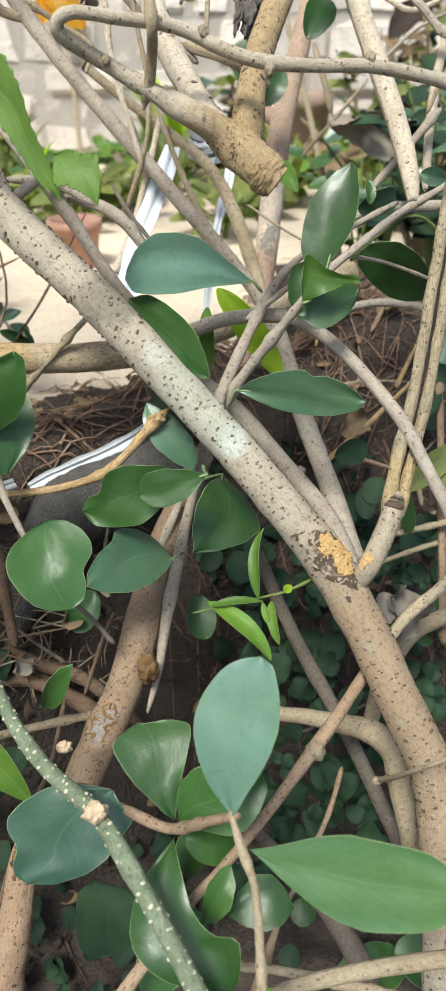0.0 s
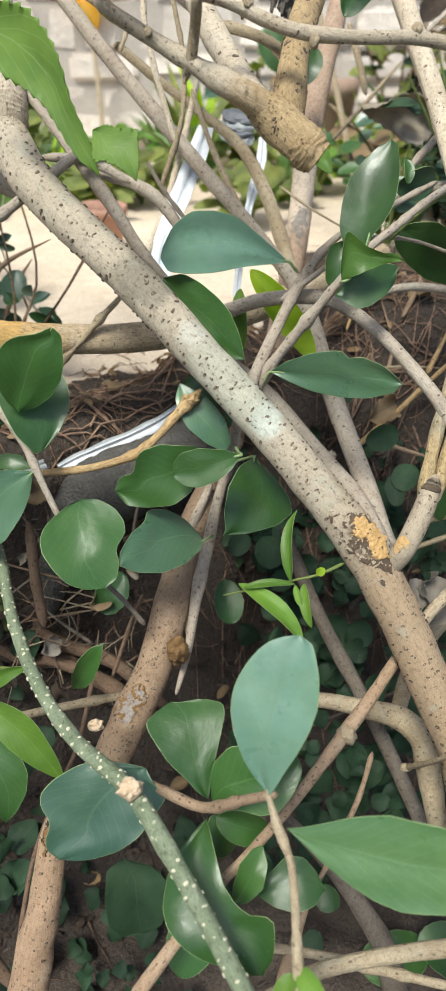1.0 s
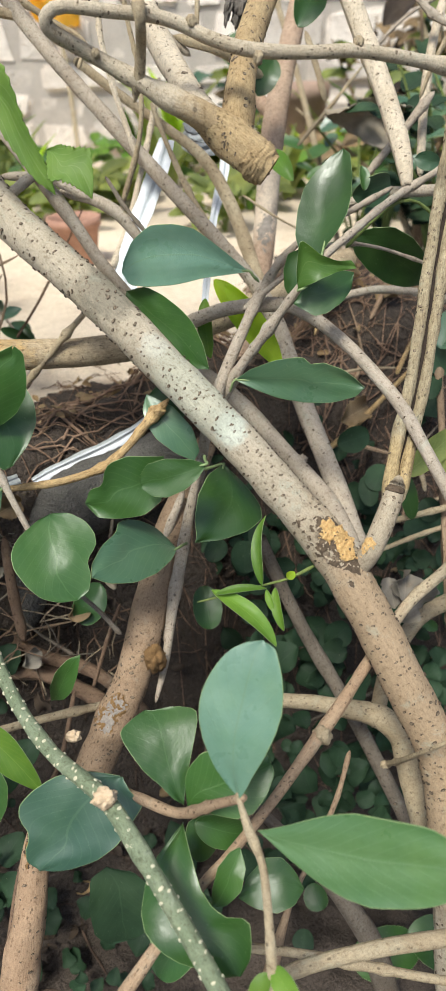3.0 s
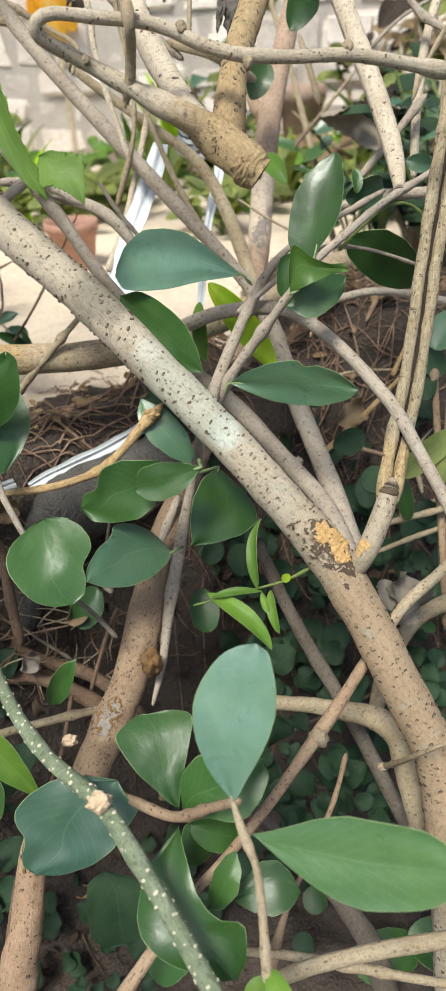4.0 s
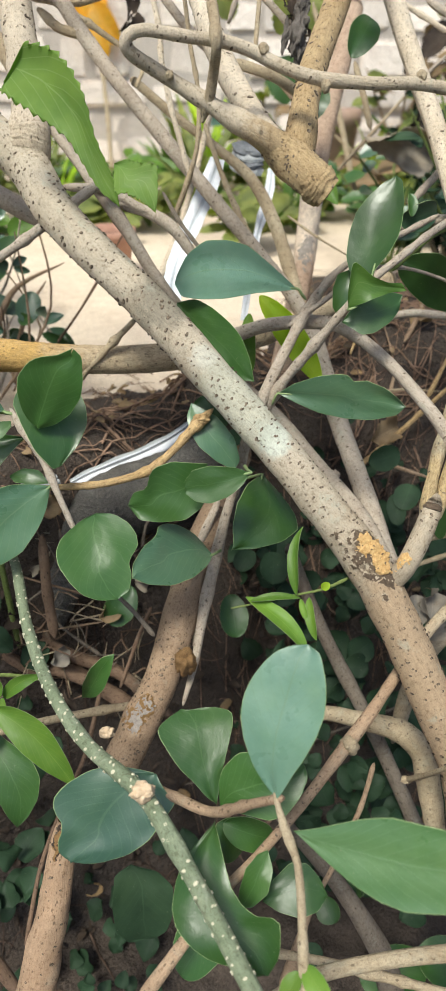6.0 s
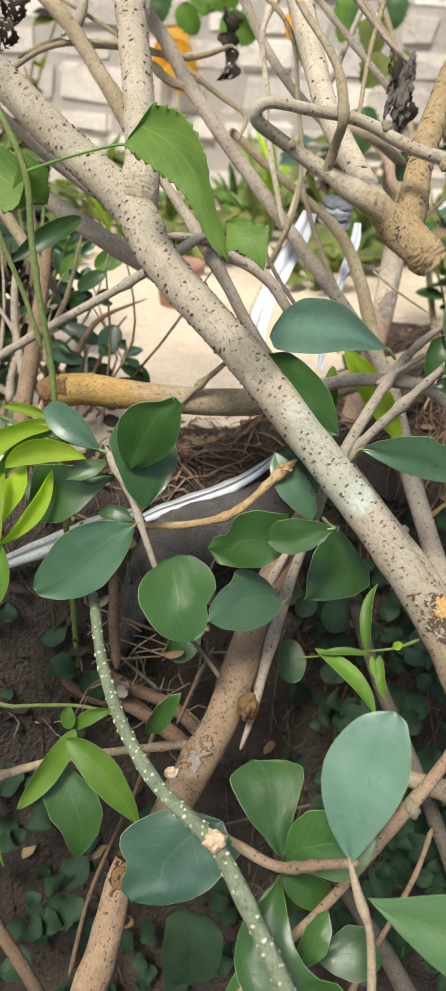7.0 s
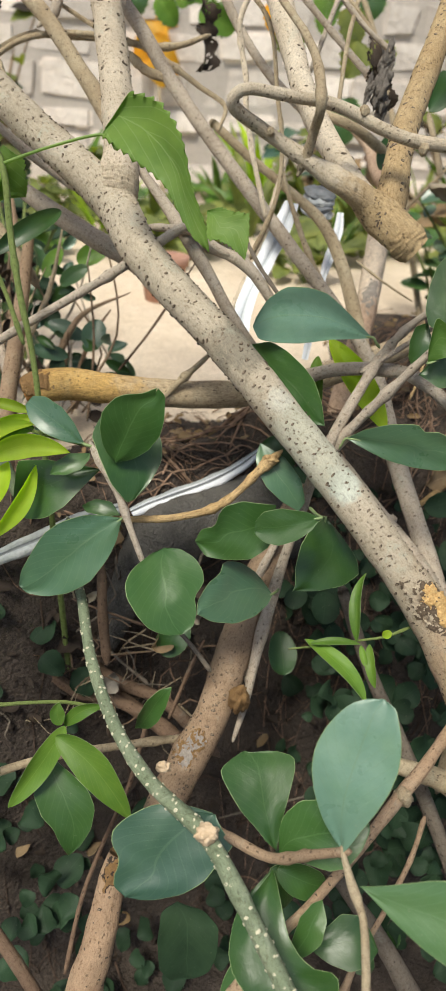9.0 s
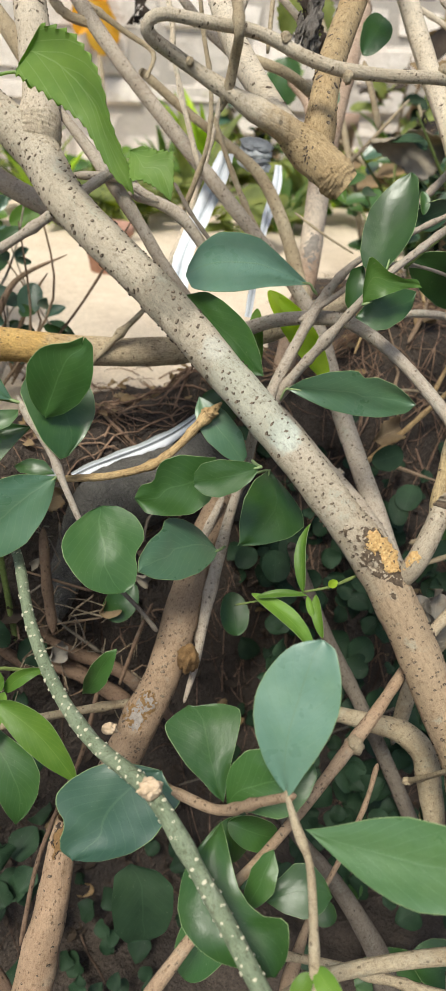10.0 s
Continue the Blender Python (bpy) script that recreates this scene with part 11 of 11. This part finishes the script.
# ---- the leafy tangle of the small bush on the bank ----
def bush_tangle():
    rnd = random.Random(31)
    for n in range(95):
        st = (bl1, bl2, bl3)[n % 3]
        b = V((rnd.uniform(-0.50, -0.21), rnd.uniform(0.66, 0.84), rnd.uniform(0.68, 0.86)))
        b.z -= 0.12 * max(0.0, (b.x + 0.30) / 0.09)
        a = rnd.uniform(0, 6.28)
        ln = rnd.uniform(0.014, 0.036)
        t = b + V((math.cos(a), 0.4 * math.sin(a), rnd.uniform(-0.6, 0.6))).normalized() * ln
        kind = rnd.choice(("blue", "dusk", "deep", "ivy", "blue", "deep", "withered", "dusk"))
        leaf(st, kind, b, t, ln * rnd.uniform(0.45, 0.7), (rnd.uniform(-0.5, 0.5), -0.8, rnd.uniform(0.1, 0.9)), shape=(0.5, 0.6), cup=0.2, bend=0.06, wave=0.08, nu=9, nv=4)
    for n in range(26):
        b = V((rnd.uniform(-0.48, -0.22), rnd.uniform(0.66, 0.80), rnd.uniform(0.66, 0.70)))
        lean = rnd.uniform(-0.12, 0.12)
        h = rnd.uniform(0.08, 0.20)
        m = b + V((lean * 0.7 + rnd.uniform(-0.03, 0.03), 0.02, h * 0.5))
        t = b + V((lean, rnd.uniform(0.0, 0.06), h))
        limb("twig", bush_left, rnd.choice(("brown", "grey", "umber")), [(*b, 0.0016), (*m, 0.0013), (*t, 0.0008)], seg=6, step=0.02, knots=2)


bush_tangle()


# ---- litter, roots and ivy on the bank ----
DEAD = plain("dead_twig", (0.115, 0.068, 0.044), (0.30, 0.20, 0.13), 60, 0.9, 0.5, 0.001)
ROOT = plain("dark_root", (0.05, 0.034, 0.025), (0.13, 0.085, 0.06), 60, 0.9, 0.5, 0.001)


def sticks(name, count, where, size, thick, lean, material, label, seed, hang=0.0, spread=0.8):
    """Many thin bent sticks lying on the ground, joined."""
    rnd = random.Random(seed)
    verts, faces = [], []
    for n in range(count):
        x, y = where(rnd)
        a = rnd.gauss(lean, spread)
        ln = rnd.uniform(*size)
        r = rnd.uniform(*thick)
        steps = 5
        pts = []
        px, py = x, y
        bend = rnd.gauss(0, 1.0)
        lift = rnd.uniform(0.0005, 0.008)
        for k in range(steps + 1):
            aa = a + bend * (k / steps - 0.5)
            z = land(px, py) + r + lift * math.sin(math.pi * k / steps) + rnd.uniform(0, 0.003)
            pts.append((px, py, z - hang * (k / steps) ** 2 * ln, r * (1 - 0.5 * k / steps)))
            px += math.cos(aa) * ln / steps
            py += math.sin(aa) * ln / steps
        tv, tf, _, _, _ = tube(pts, 5, 0.02, 0.1, 0, seed=n)
        b = len(verts)
        verts += tv
        faces += [tuple(b + i for i in f) for f in tf]
    ob = put(name, mesh_of(name, verts, faces), (0, 0, 0), None, "", (material,))
    return tagged(ob, label, "litter", kind="stuff")


def on_crest(rnd):
    x = rnd.uniform(-0.5, 0.5)
    far = abs(rnd.gauss(0.0, 0.2)) if x > 0.02 else abs(rnd.gauss(0.0, 0.09))
    return x, bank_line(x) + 0.012 + abs(rnd.gauss(0.03, 0.055)) + far


def on_face(rnd):
    x = rnd.uniform(-0.45, 0.4)
    return x, bank_line(x) - rnd.uniform(0.0, 0.17)


sticks("twig_litter", 400, on_crest, (0.02, 0.085), (0.0004, 0.0012), 0.35, DEAD, "tangle of dry brown twigs and rootlets on soil", 11)
sticks("root_litter", 70, on_face, (0.02, 0.08), (0.0003, 0.0012), 0.3, ROOT, "thin dark roots and twigs over the soil bank", 12, 0.1)


def dry_leaves(name, count, where, size, seed, label, kind="dry"):
    rnd = random.Random(seed)
    verts, faces, uvs = [], [], []
    for n in range(count):
        x, y = where(rnd)
        z = land(x, y) + rnd.uniform(0.002, 0.012)
        a = rnd.uniform(0, 6.28)
        ln = rnd.uniform(*size)
        b = V((x, y, z))
        t = b + V((math.cos(a), math.sin(a), rnd.uniform(-0.3, 0.5))) * ln
        fv = V((rnd.uniform(-0.5, 0.5), rnd.uniform(-0.9, 0.2), 1))
        bv, bf, bu, _ = blade(b, t, ln * rnd.uniform(0.35, 0.7), fv, (0.6, 0.6), rnd.uniform(0.1, 0.4), rnd.uniform(-0.1, 0.2), 0.12, nu=6, nv=4, seed=seed * 100 + n)
        k = len(verts)
        verts += bv
        uvs += bu
        faces += [tuple(k + i for i in f) for f in bf]
    ob = put(name, mesh_of(name, verts, faces, uvs), (0, 0, 0), None, "", (LEAF[kind],))
    return tagged(ob, label, "litter", kind="stuff")


dry_leaves("dry_leaf_litter", 60, on_crest, (0.010, 0.026), 21, "small curled dry brown leaves on the bank")
dry_leaves("dry_leaf_litter", 24, on_face, (0.010, 0.022), 22, "small curled dry brown leaves on the soil")
dry_leaves("leaf_crumb_litter", 800, on_face, (0.004, 0.016), 23, "dark crumbs of rotting leaves over the soil", "withered")
dry_leaves("leaf_crumb_litter", 420, on_crest, (0.004, 0.014), 24, "brown crumbs of rotting leaves among the twigs", "dry")
sticks("rootlet_litter", 150, on_face, (0.01, 0.045), (0.0003, 0.0008), 0.5, ROOT, "fine dark rootlets in the soil", 13, 0.0, 2.0)
sticks("rootlet_litter", 420, on_crest, (0.01, 0.06), (0.0003, 0.0009), 0.3, DEAD, "fine pale rootlets among the twigs", 14, 0.0, 2.0)


def on_right_bank(rnd):
    x = rnd.uniform(0.03, 0.36)
    return x, bank_line(x) + rnd.uniform(-0.05, 0.30)


def on_right_face(rnd):
    x = rnd.uniform(-0.06, 0.28)
    return x, bank_line(x) - rnd.uniform(0.0, 0.16)


RED_ROOT = plain("red_root", (0.085, 0.05, 0.034), (0.37, 0.245, 0.165), 26, 0.9, 0.5, 0.001)
sticks("root_litter", 250, on_right_bank, (0.03, 0.10), (0.0004, 0.0013), 0.25, RED_ROOT, "mat of reddish brown roots and dry twigs on the bank", 15, 0.0, 0.7)


def on_left_crest(rnd):
    x = rnd.uniform(-0.24, 0.0)
    return x, bank_line(x) + rnd.uniform(0.01, 0.13)


sticks("twig_litter", 50, on_left_crest, (0.05, 0.13), (0.0007, 0.0016), 0.45, RED_ROOT, "longer reddish brown twigs lying along the bank", 17, 0.0, 0.3)
sticks("rootlet_litter", 260, on_right_face, (0.02, 0.07), (0.0003, 0.0008), 0.4, RED_ROOT, "fine reddish roots hanging over the soil face", 16, 0.15, 1.2)


def ivy():
    """Round dark leaves of a creeper over the shaded bank, each a part."""
    top = thing("creeper", (0.15, 0.5, 0.3), "creeping plant with small round dark green leaves on the shaded bank", "creeper")
    stem = limb("stem", top, "dark", [(0.32, 0.50, 0.32, 0.0016), (0.22, 0.52, 0.40, 0.0016), (0.12, 0.50, 0.38, 0.0014), (0.03, 0.47, 0.36, 0.0012), (-0.06, 0.44, 0.35, 0.001)], seg=6)
    rnd = random.Random(77)
    kinds = []
    for k in range(6):
        v, f, u, ids = blade((0, 0, 0), (0, 0.024, 0), 0.021 + 0.001 * k, (0, 0, 1), ((0.45, 0.6), (0.6, 0.95), (0.4, 0.75))[k % 3], 0.14, 0.08, 0.10, (0.0, 0.06, 0.12)[k % 3], lop=(0.0, 0.15, -0.2)[k % 3], nu=10, nv=6, seed=900 + k)
        me = mesh_of("leaf", v, f, u, ids)
        me.materials.append(LEAF["ivy"])
        me.materials.append(LEAF["ivy"])
        kinds.append(me)
    spots = [(rnd.uniform(-0.02, 0.34), 0.0) for _ in range(150)] + [(rnd.uniform(-0.42, -0.02), 1.0) for _ in range(110)]
    # the dense patch under the crossing twigs
    a, b, c = V((0.0111, 0.5284, 0.5892)), V((0.2022, 0.5281, 0.5849)), V((0.016, 0.3243, 0.3518))
    wall = [a + (b - a) * rnd.random() + (c - a) * rnd.random() + V((0, rnd.uniform(-0.02, 0.03), 0)) for _ in range(200)]
    # two looser patches low on the bed
    for a, b, c, count in ((V((-0.3214, 0.3188, 0.4680)), V((-0.1826, 0.3514, 0.4960)), V((-0.2974, 0.2509, 0.3786)), 34), (V((-0.3378, 0.3845, 0.5090)), V((-0.2042, 0.4057, 0.5172)), V((-0.3214, 0.3427, 0.4700)), 14)):
        wall += [a + (b - a) * rnd.random() + (c - a) * rnd.random() + V((0, rnd.uniform(-0.02, 0.03), 0)) for _ in range(count)]
    for x, left in spots + [(p, 2.0) for p in wall]:
        if left == 2.0:
            x, y, z = x
        else:
            y = bank_line(x) - abs(rnd.gauss(0.04, 0.09)) if not left else rnd.uniform(0.22, 0.42)
            z = land(x, y) + rnd.uniform(0.005, 0.06)
        ob = new("leaf", kinds[rnd.randrange(6)])
        ob.parent = stem
        look_to = V((rnd.uniform(-0.9, 0.9), -0.8 + rnd.uniform(-0.5, 0.6), 0.9 + rnd.uniform(-0.6, 0.6))).normalized()
        q = look_to.to_track_quat("Z", "Y") @ Euler((0, 0, rnd.uniform(0, 6.28))).to_quaternion()
        s = rnd.uniform(0.45, 1.25)
        ob.matrix_local = Matrix.LocRotScale(V((x, y, z)) - ORIGIN[stem], q, (s, s, s))


ivy()


# ---- plants and pots along the wall ----
def tuft(x, y, count, height, kind, seed, label):
    """A clump of arching strap leaves."""
    rnd = random.Random(seed)
    z0 = land(x, y)
    top = thing("grass_clump", (x, y, z0), label, "plant", "clumps along the wall")
    for n in range(count):
        a = rnd.uniform(0, 6.28)
        h = height * rnd.uniform(0.6, 1.1)
        out = h * rnd.uniform(0.15, 0.7)
        b = V((x + 0.03 * math.cos(a), y + 0.03 * math.sin(a), z0))
        t = b + V((math.cos(a) * out, math.sin(a) * out, h * rnd.uniform(0.5, 1.0)))
        leaf(top, kind, b, t, h * rnd.uniform(0.09, 0.16), (-math.cos(a) * 0.6, -math.sin(a) * 0.6, 1.0), shape=(0.4, 0.8), cup=0.2, bend=0.12, nu=8, nv=4, thick=0.001)


def bushlet(x, y, count, size, height, kind, seed, label, spread=0.12):
    """A low leafy plant: thin stems, each with its leaves."""
    rnd = random.Random(seed)
    z0 = land(x, y)
    top = thing("garden_plant", (x, y, z0), label, "plant", "plants along the wall")
    for n in range(max(3, count // 7)):
        a = rnd.uniform(0, 6.28)
        o = rnd.uniform(0.3, 1.0) * spread
        h = height * rnd.uniform(0.6, 1.0)
        tip = V((x + o * math.cos(a), y + o * math.sin(a), z0 + h))
        st = limb("stem", top, "shoot", [(x, y, z0, 0.003), (x + o * 0.3 * math.cos(a), y + o * 0.3 * math.sin(a), z0 + h * 0.5, 0.0025), (*tip, 0.0015)], seg=6, step=0.03)
        for k in range(7):
            f = rnd.uniform(0.35, 1.0)
            b = V((x, y, z0)).lerp(tip, f)
            aa = rnd.uniform(0, 6.28)
            ln = size * rnd.uniform(0.7, 1.2)
            t = b + V((math.cos(aa), math.sin(aa), rnd.uniform(-0.3, 0.5))).normalized() * ln
            leaf(st, kind, b, t, ln * rnd.uniform(0.4, 0.6), (math.cos(aa) * -0.3, -0.7, 0.9), shape=(0.5, 0.6), cup=0.12, bend=0.06, nu=6, nv=4, thick=0.001)


def dry_bush(x, y, height, seed, label):
    """A leggy bush of thin stems with sparse dry, yellowing and green leaves."""
    rnd = random.Random(seed)
    z0 = land(x, y)
    top = thing("garden_bush", (x, y, z0), label, "bush", "bushes beyond the path")
    for n in range(7):
        a = rnd.uniform(0, 6.28)
        o = rnd.uniform(0.05, 0.22)
        h = height * rnd.uniform(0.6, 1.1)
        bend = V((math.cos(a), math.sin(a), 0)) * o
        base = V((x, y, z0))
        m = base + bend * 0.3 + V((0, 0, h * 0.5))
        tip = base + bend + V((0, 0, h))
        st = limb("stem", top, rnd.choice(("tan", "brown", "grey")), [(*base, 0.006), (*m, 0.0045), (*tip, 0.0025)], seg=7, step=0.03)
        for k in range(9):
            f = rnd.uniform(0.3, 1.0)
            b = base.lerp(m, f * 2) if f < 0.5 else m.lerp(tip, f * 2 - 1)
            aa = rnd.uniform(0, 6.28)
            ln = rnd.uniform(0.04, 0.09)
            t = b + V((math.cos(aa), math.sin(aa), rnd.uniform(-0.9, 0.3))).normalized() * ln
            leaf(st, rnd.choice(("dry", "ivy", "olive", "dusk", "dry", "withered", "dry", "olive")), b, t, ln * rnd.uniform(0.4, 0.6), (math.cos(aa) * -0.3, -0.7, 0.9), shape=(0.5, 0.6), cup=0.2, bend=0.08, wave=0.08, nu=8, nv=4, thick=0.001)


for i, (x, y, h) in enumerate(((0.36, 1.30, 0.36), (0.50, 1.60, 0.45), (0.62, 1.45, 0.45), (0.60, 2.1, 0.6), (0.45, 2.35, 0.5), (0.02, 2.45, 0.35), (-0.95, 2.3, 0.5), (-0.75, 1.5, 0.22))):
    dry_bush(x, y, h, 700 + i, "leggy bush with yellowing and dry leaves")

rr = random.Random(5)
for i in range(26):
    tuft(-1.3 + 0.10 * i + rr.uniform(-0.05, 0.05), rr.uniform(1.68, 2.45), 14, rr.uniform(0.16, 0.34), ("lime", "olive", "fresh", "olive")[i % 4], 300 + i, "clump of arching green strap leaves")
for i in range(12):
    bushlet(-1.25 + 0.2 * i + rr.uniform(-0.08, 0.08), rr.uniform(1.7, 2.5), 28, 0.07, rr.uniform(0.10, 0.24), ("olive", "mid", "olive")[i % 3], 400 + i, "low leafy green garden plant", 0.16)
for i in range(24):
    bushlet(-1.05 + 0.07 * i + rr.uniform(-0.06, 0.06), 1.62 + 0.17 * (i % 5) + rr.uniform(-0.06, 0.06), 28, 0.075, rr.uniform(0.06, 0.13), ("olive", "fresh", "olive", "olive")[i % 4], 600 + i, "low olive green undergrowth at the foot of the wall", 0.15)
for i, (x, y, k) in enumerate(((0.30, 1.0, "ivy"), (0.24, 1.25, "mid"), (0.38, 1.35, "ivy"), (-0.42, 0.95, "ivy"), (-0.50, 1.15, "mid"), (0.25, 1.10, "blue"), (0.36, 0.98, "blue"))):
    bushlet(x, y, 42, 0.045, 0.26, k, 500 + i, "small bushy plant with dull green leaves", 0.14)

TERRA = plain("terracotta", (0.34, 0.185, 0.13), (0.50, 0.30, 0.22), 14, 0.85, 0.3, 0.002)



def pot(x, y, r, h, label, seed, material=TERRA):
    z0 = land(x, y)
    top = thing("flower_pot", (x, y, z0), label, "pot")
    prof = [(0.0, 0.0), (0.70, 0.0), (0.74, 0.02), (0.95, 0.80), (1.05, 0.81), (1.06, 1.0), (0.96, 1.0), (0.92, 0.82), (0.68, 0.10), (0.0, 0.10)]
    n = 28
    verts, faces = [], []
    for pr, pz in prof:
        for k in range(n):
            a = 2 * math.pi * k / n
            verts.append((pr * r * math.cos(a), pr * r * math.sin(a), pz * h))
    for i in range(len(prof) - 1):
        for k in range(n):
            k2 = (k + 1) % n
            faces.append((i * n + k, i * n + k2, (i + 1) * n + k2, (i + 1) * n + k))
    put("shell", mesh_of("shell", verts, faces), (x, y, z0), top, "", (material,))
    blob("soil", top, (x, y, z0 + h * 0.8), (r * 0.88, r * 0.88, h * 0.05), SOIL, seed=seed, lump=0.1)


CLAY = plain("dull_clay", (0.27, 0.185, 0.145), (0.42, 0.30, 0.235), 14, 0.9, 0.4, 0.003)
pot(0.27, 2.45, 0.070, 0.24, "dull brown clay pot behind the shrub", 2, CLAY)
pot(-0.274, 1.346, 0.048, 0.085, "weathered orange terracotta pot on the path", 1)


# ---- garden wall, block by block ----
def garden_wall():
    verts = [(x, y, z) for x in (-9, 9) for y in (WALL_Y - 0.024, WALL_Y + 0.24) for z in (0.5, 3.4)]
    faces = [(0, 1, 3, 2), (4, 6, 7, 5), (0, 4, 5, 1), (2, 3, 7, 6), (0, 2, 6, 4), (1, 5, 7, 3)]
    wall = put("wall_back", mesh_of("wall_back", verts, faces, smooth=False), (0, 0, 0), None, "", (MORTAR,))
    tagged(wall, "sunlit garden wall of pale rough blocks", "wall", kind="structure")
    widths = (0.13, 0.17, 0.21, 0.26)
    heights = (0.085, 0.105, 0.13)
    kinds = {(w, h): [block_mesh(w - 0.012, h - 0.011, 0.06, 31 * k + int(900 * w) + int(5000 * h)) for k in range(3)] for w in widths for h in heights}
    rnd = random.Random(4)
    far = []
    z = 0.60
    while z < 3.35:
        h = rnd.choice(heights)
        x = -8.9 + rnd.uniform(0, 0.2)
        while x < 8.8:
            w = rnd.choice(widths)
            me = kinds[w, h][rnd.randrange(3)]
            if -1.35 < x < 1.05 and z < 1.75:
                put("block", me, (x + w / 2, WALL_Y + rnd.uniform(-0.014, 0.008), z + h / 2), wall)
            else:
                far.append((x + w / 2, z + h / 2, me))
            x += w
        z += h
    tv, tf = [], []
    for x, z, me in far:
        k = len(tv)
        tv += [(v.co.x + x, v.co.y + WALL_Y, v.co.z + z) for v in me.vertices]
        tf += [tuple(k + i for i in p.vertices) for p in me.polygons]
    put("blocks", mesh_of("blocks", tv, tf, smooth=False), (0, 0, 0), wall, "", (STONE,), "stuff")


garden_wall()


# ---- unseen wall added behind the camera to block low skylight ----
def sky_block_wall():
    plaster = plain("sky_block_plaster", (0.42, 0.38, 0.33), (0.52, 0.48, 0.42), 6, 0.9, 0.3, 0.003)
    verts = [(x, y, z) for x in (-7, 7) for y in (-2.7, -2.45) for z in (-0.6, 1.25)]
    faces = [(0, 1, 3, 2), (4, 6, 7, 5), (0, 4, 5, 1), (2, 3, 7, 6), (0, 2, 6, 4), (1, 5, 7, 3)]
    ob = put("wall_house", mesh_of("wall_house", verts, faces, smooth=False), (0, 0, 0), None, "", (plaster,))
    tagged(ob, "unseen plain plastered wall added to block low skylight", "wall", kind="structure")


sky_block_wall()
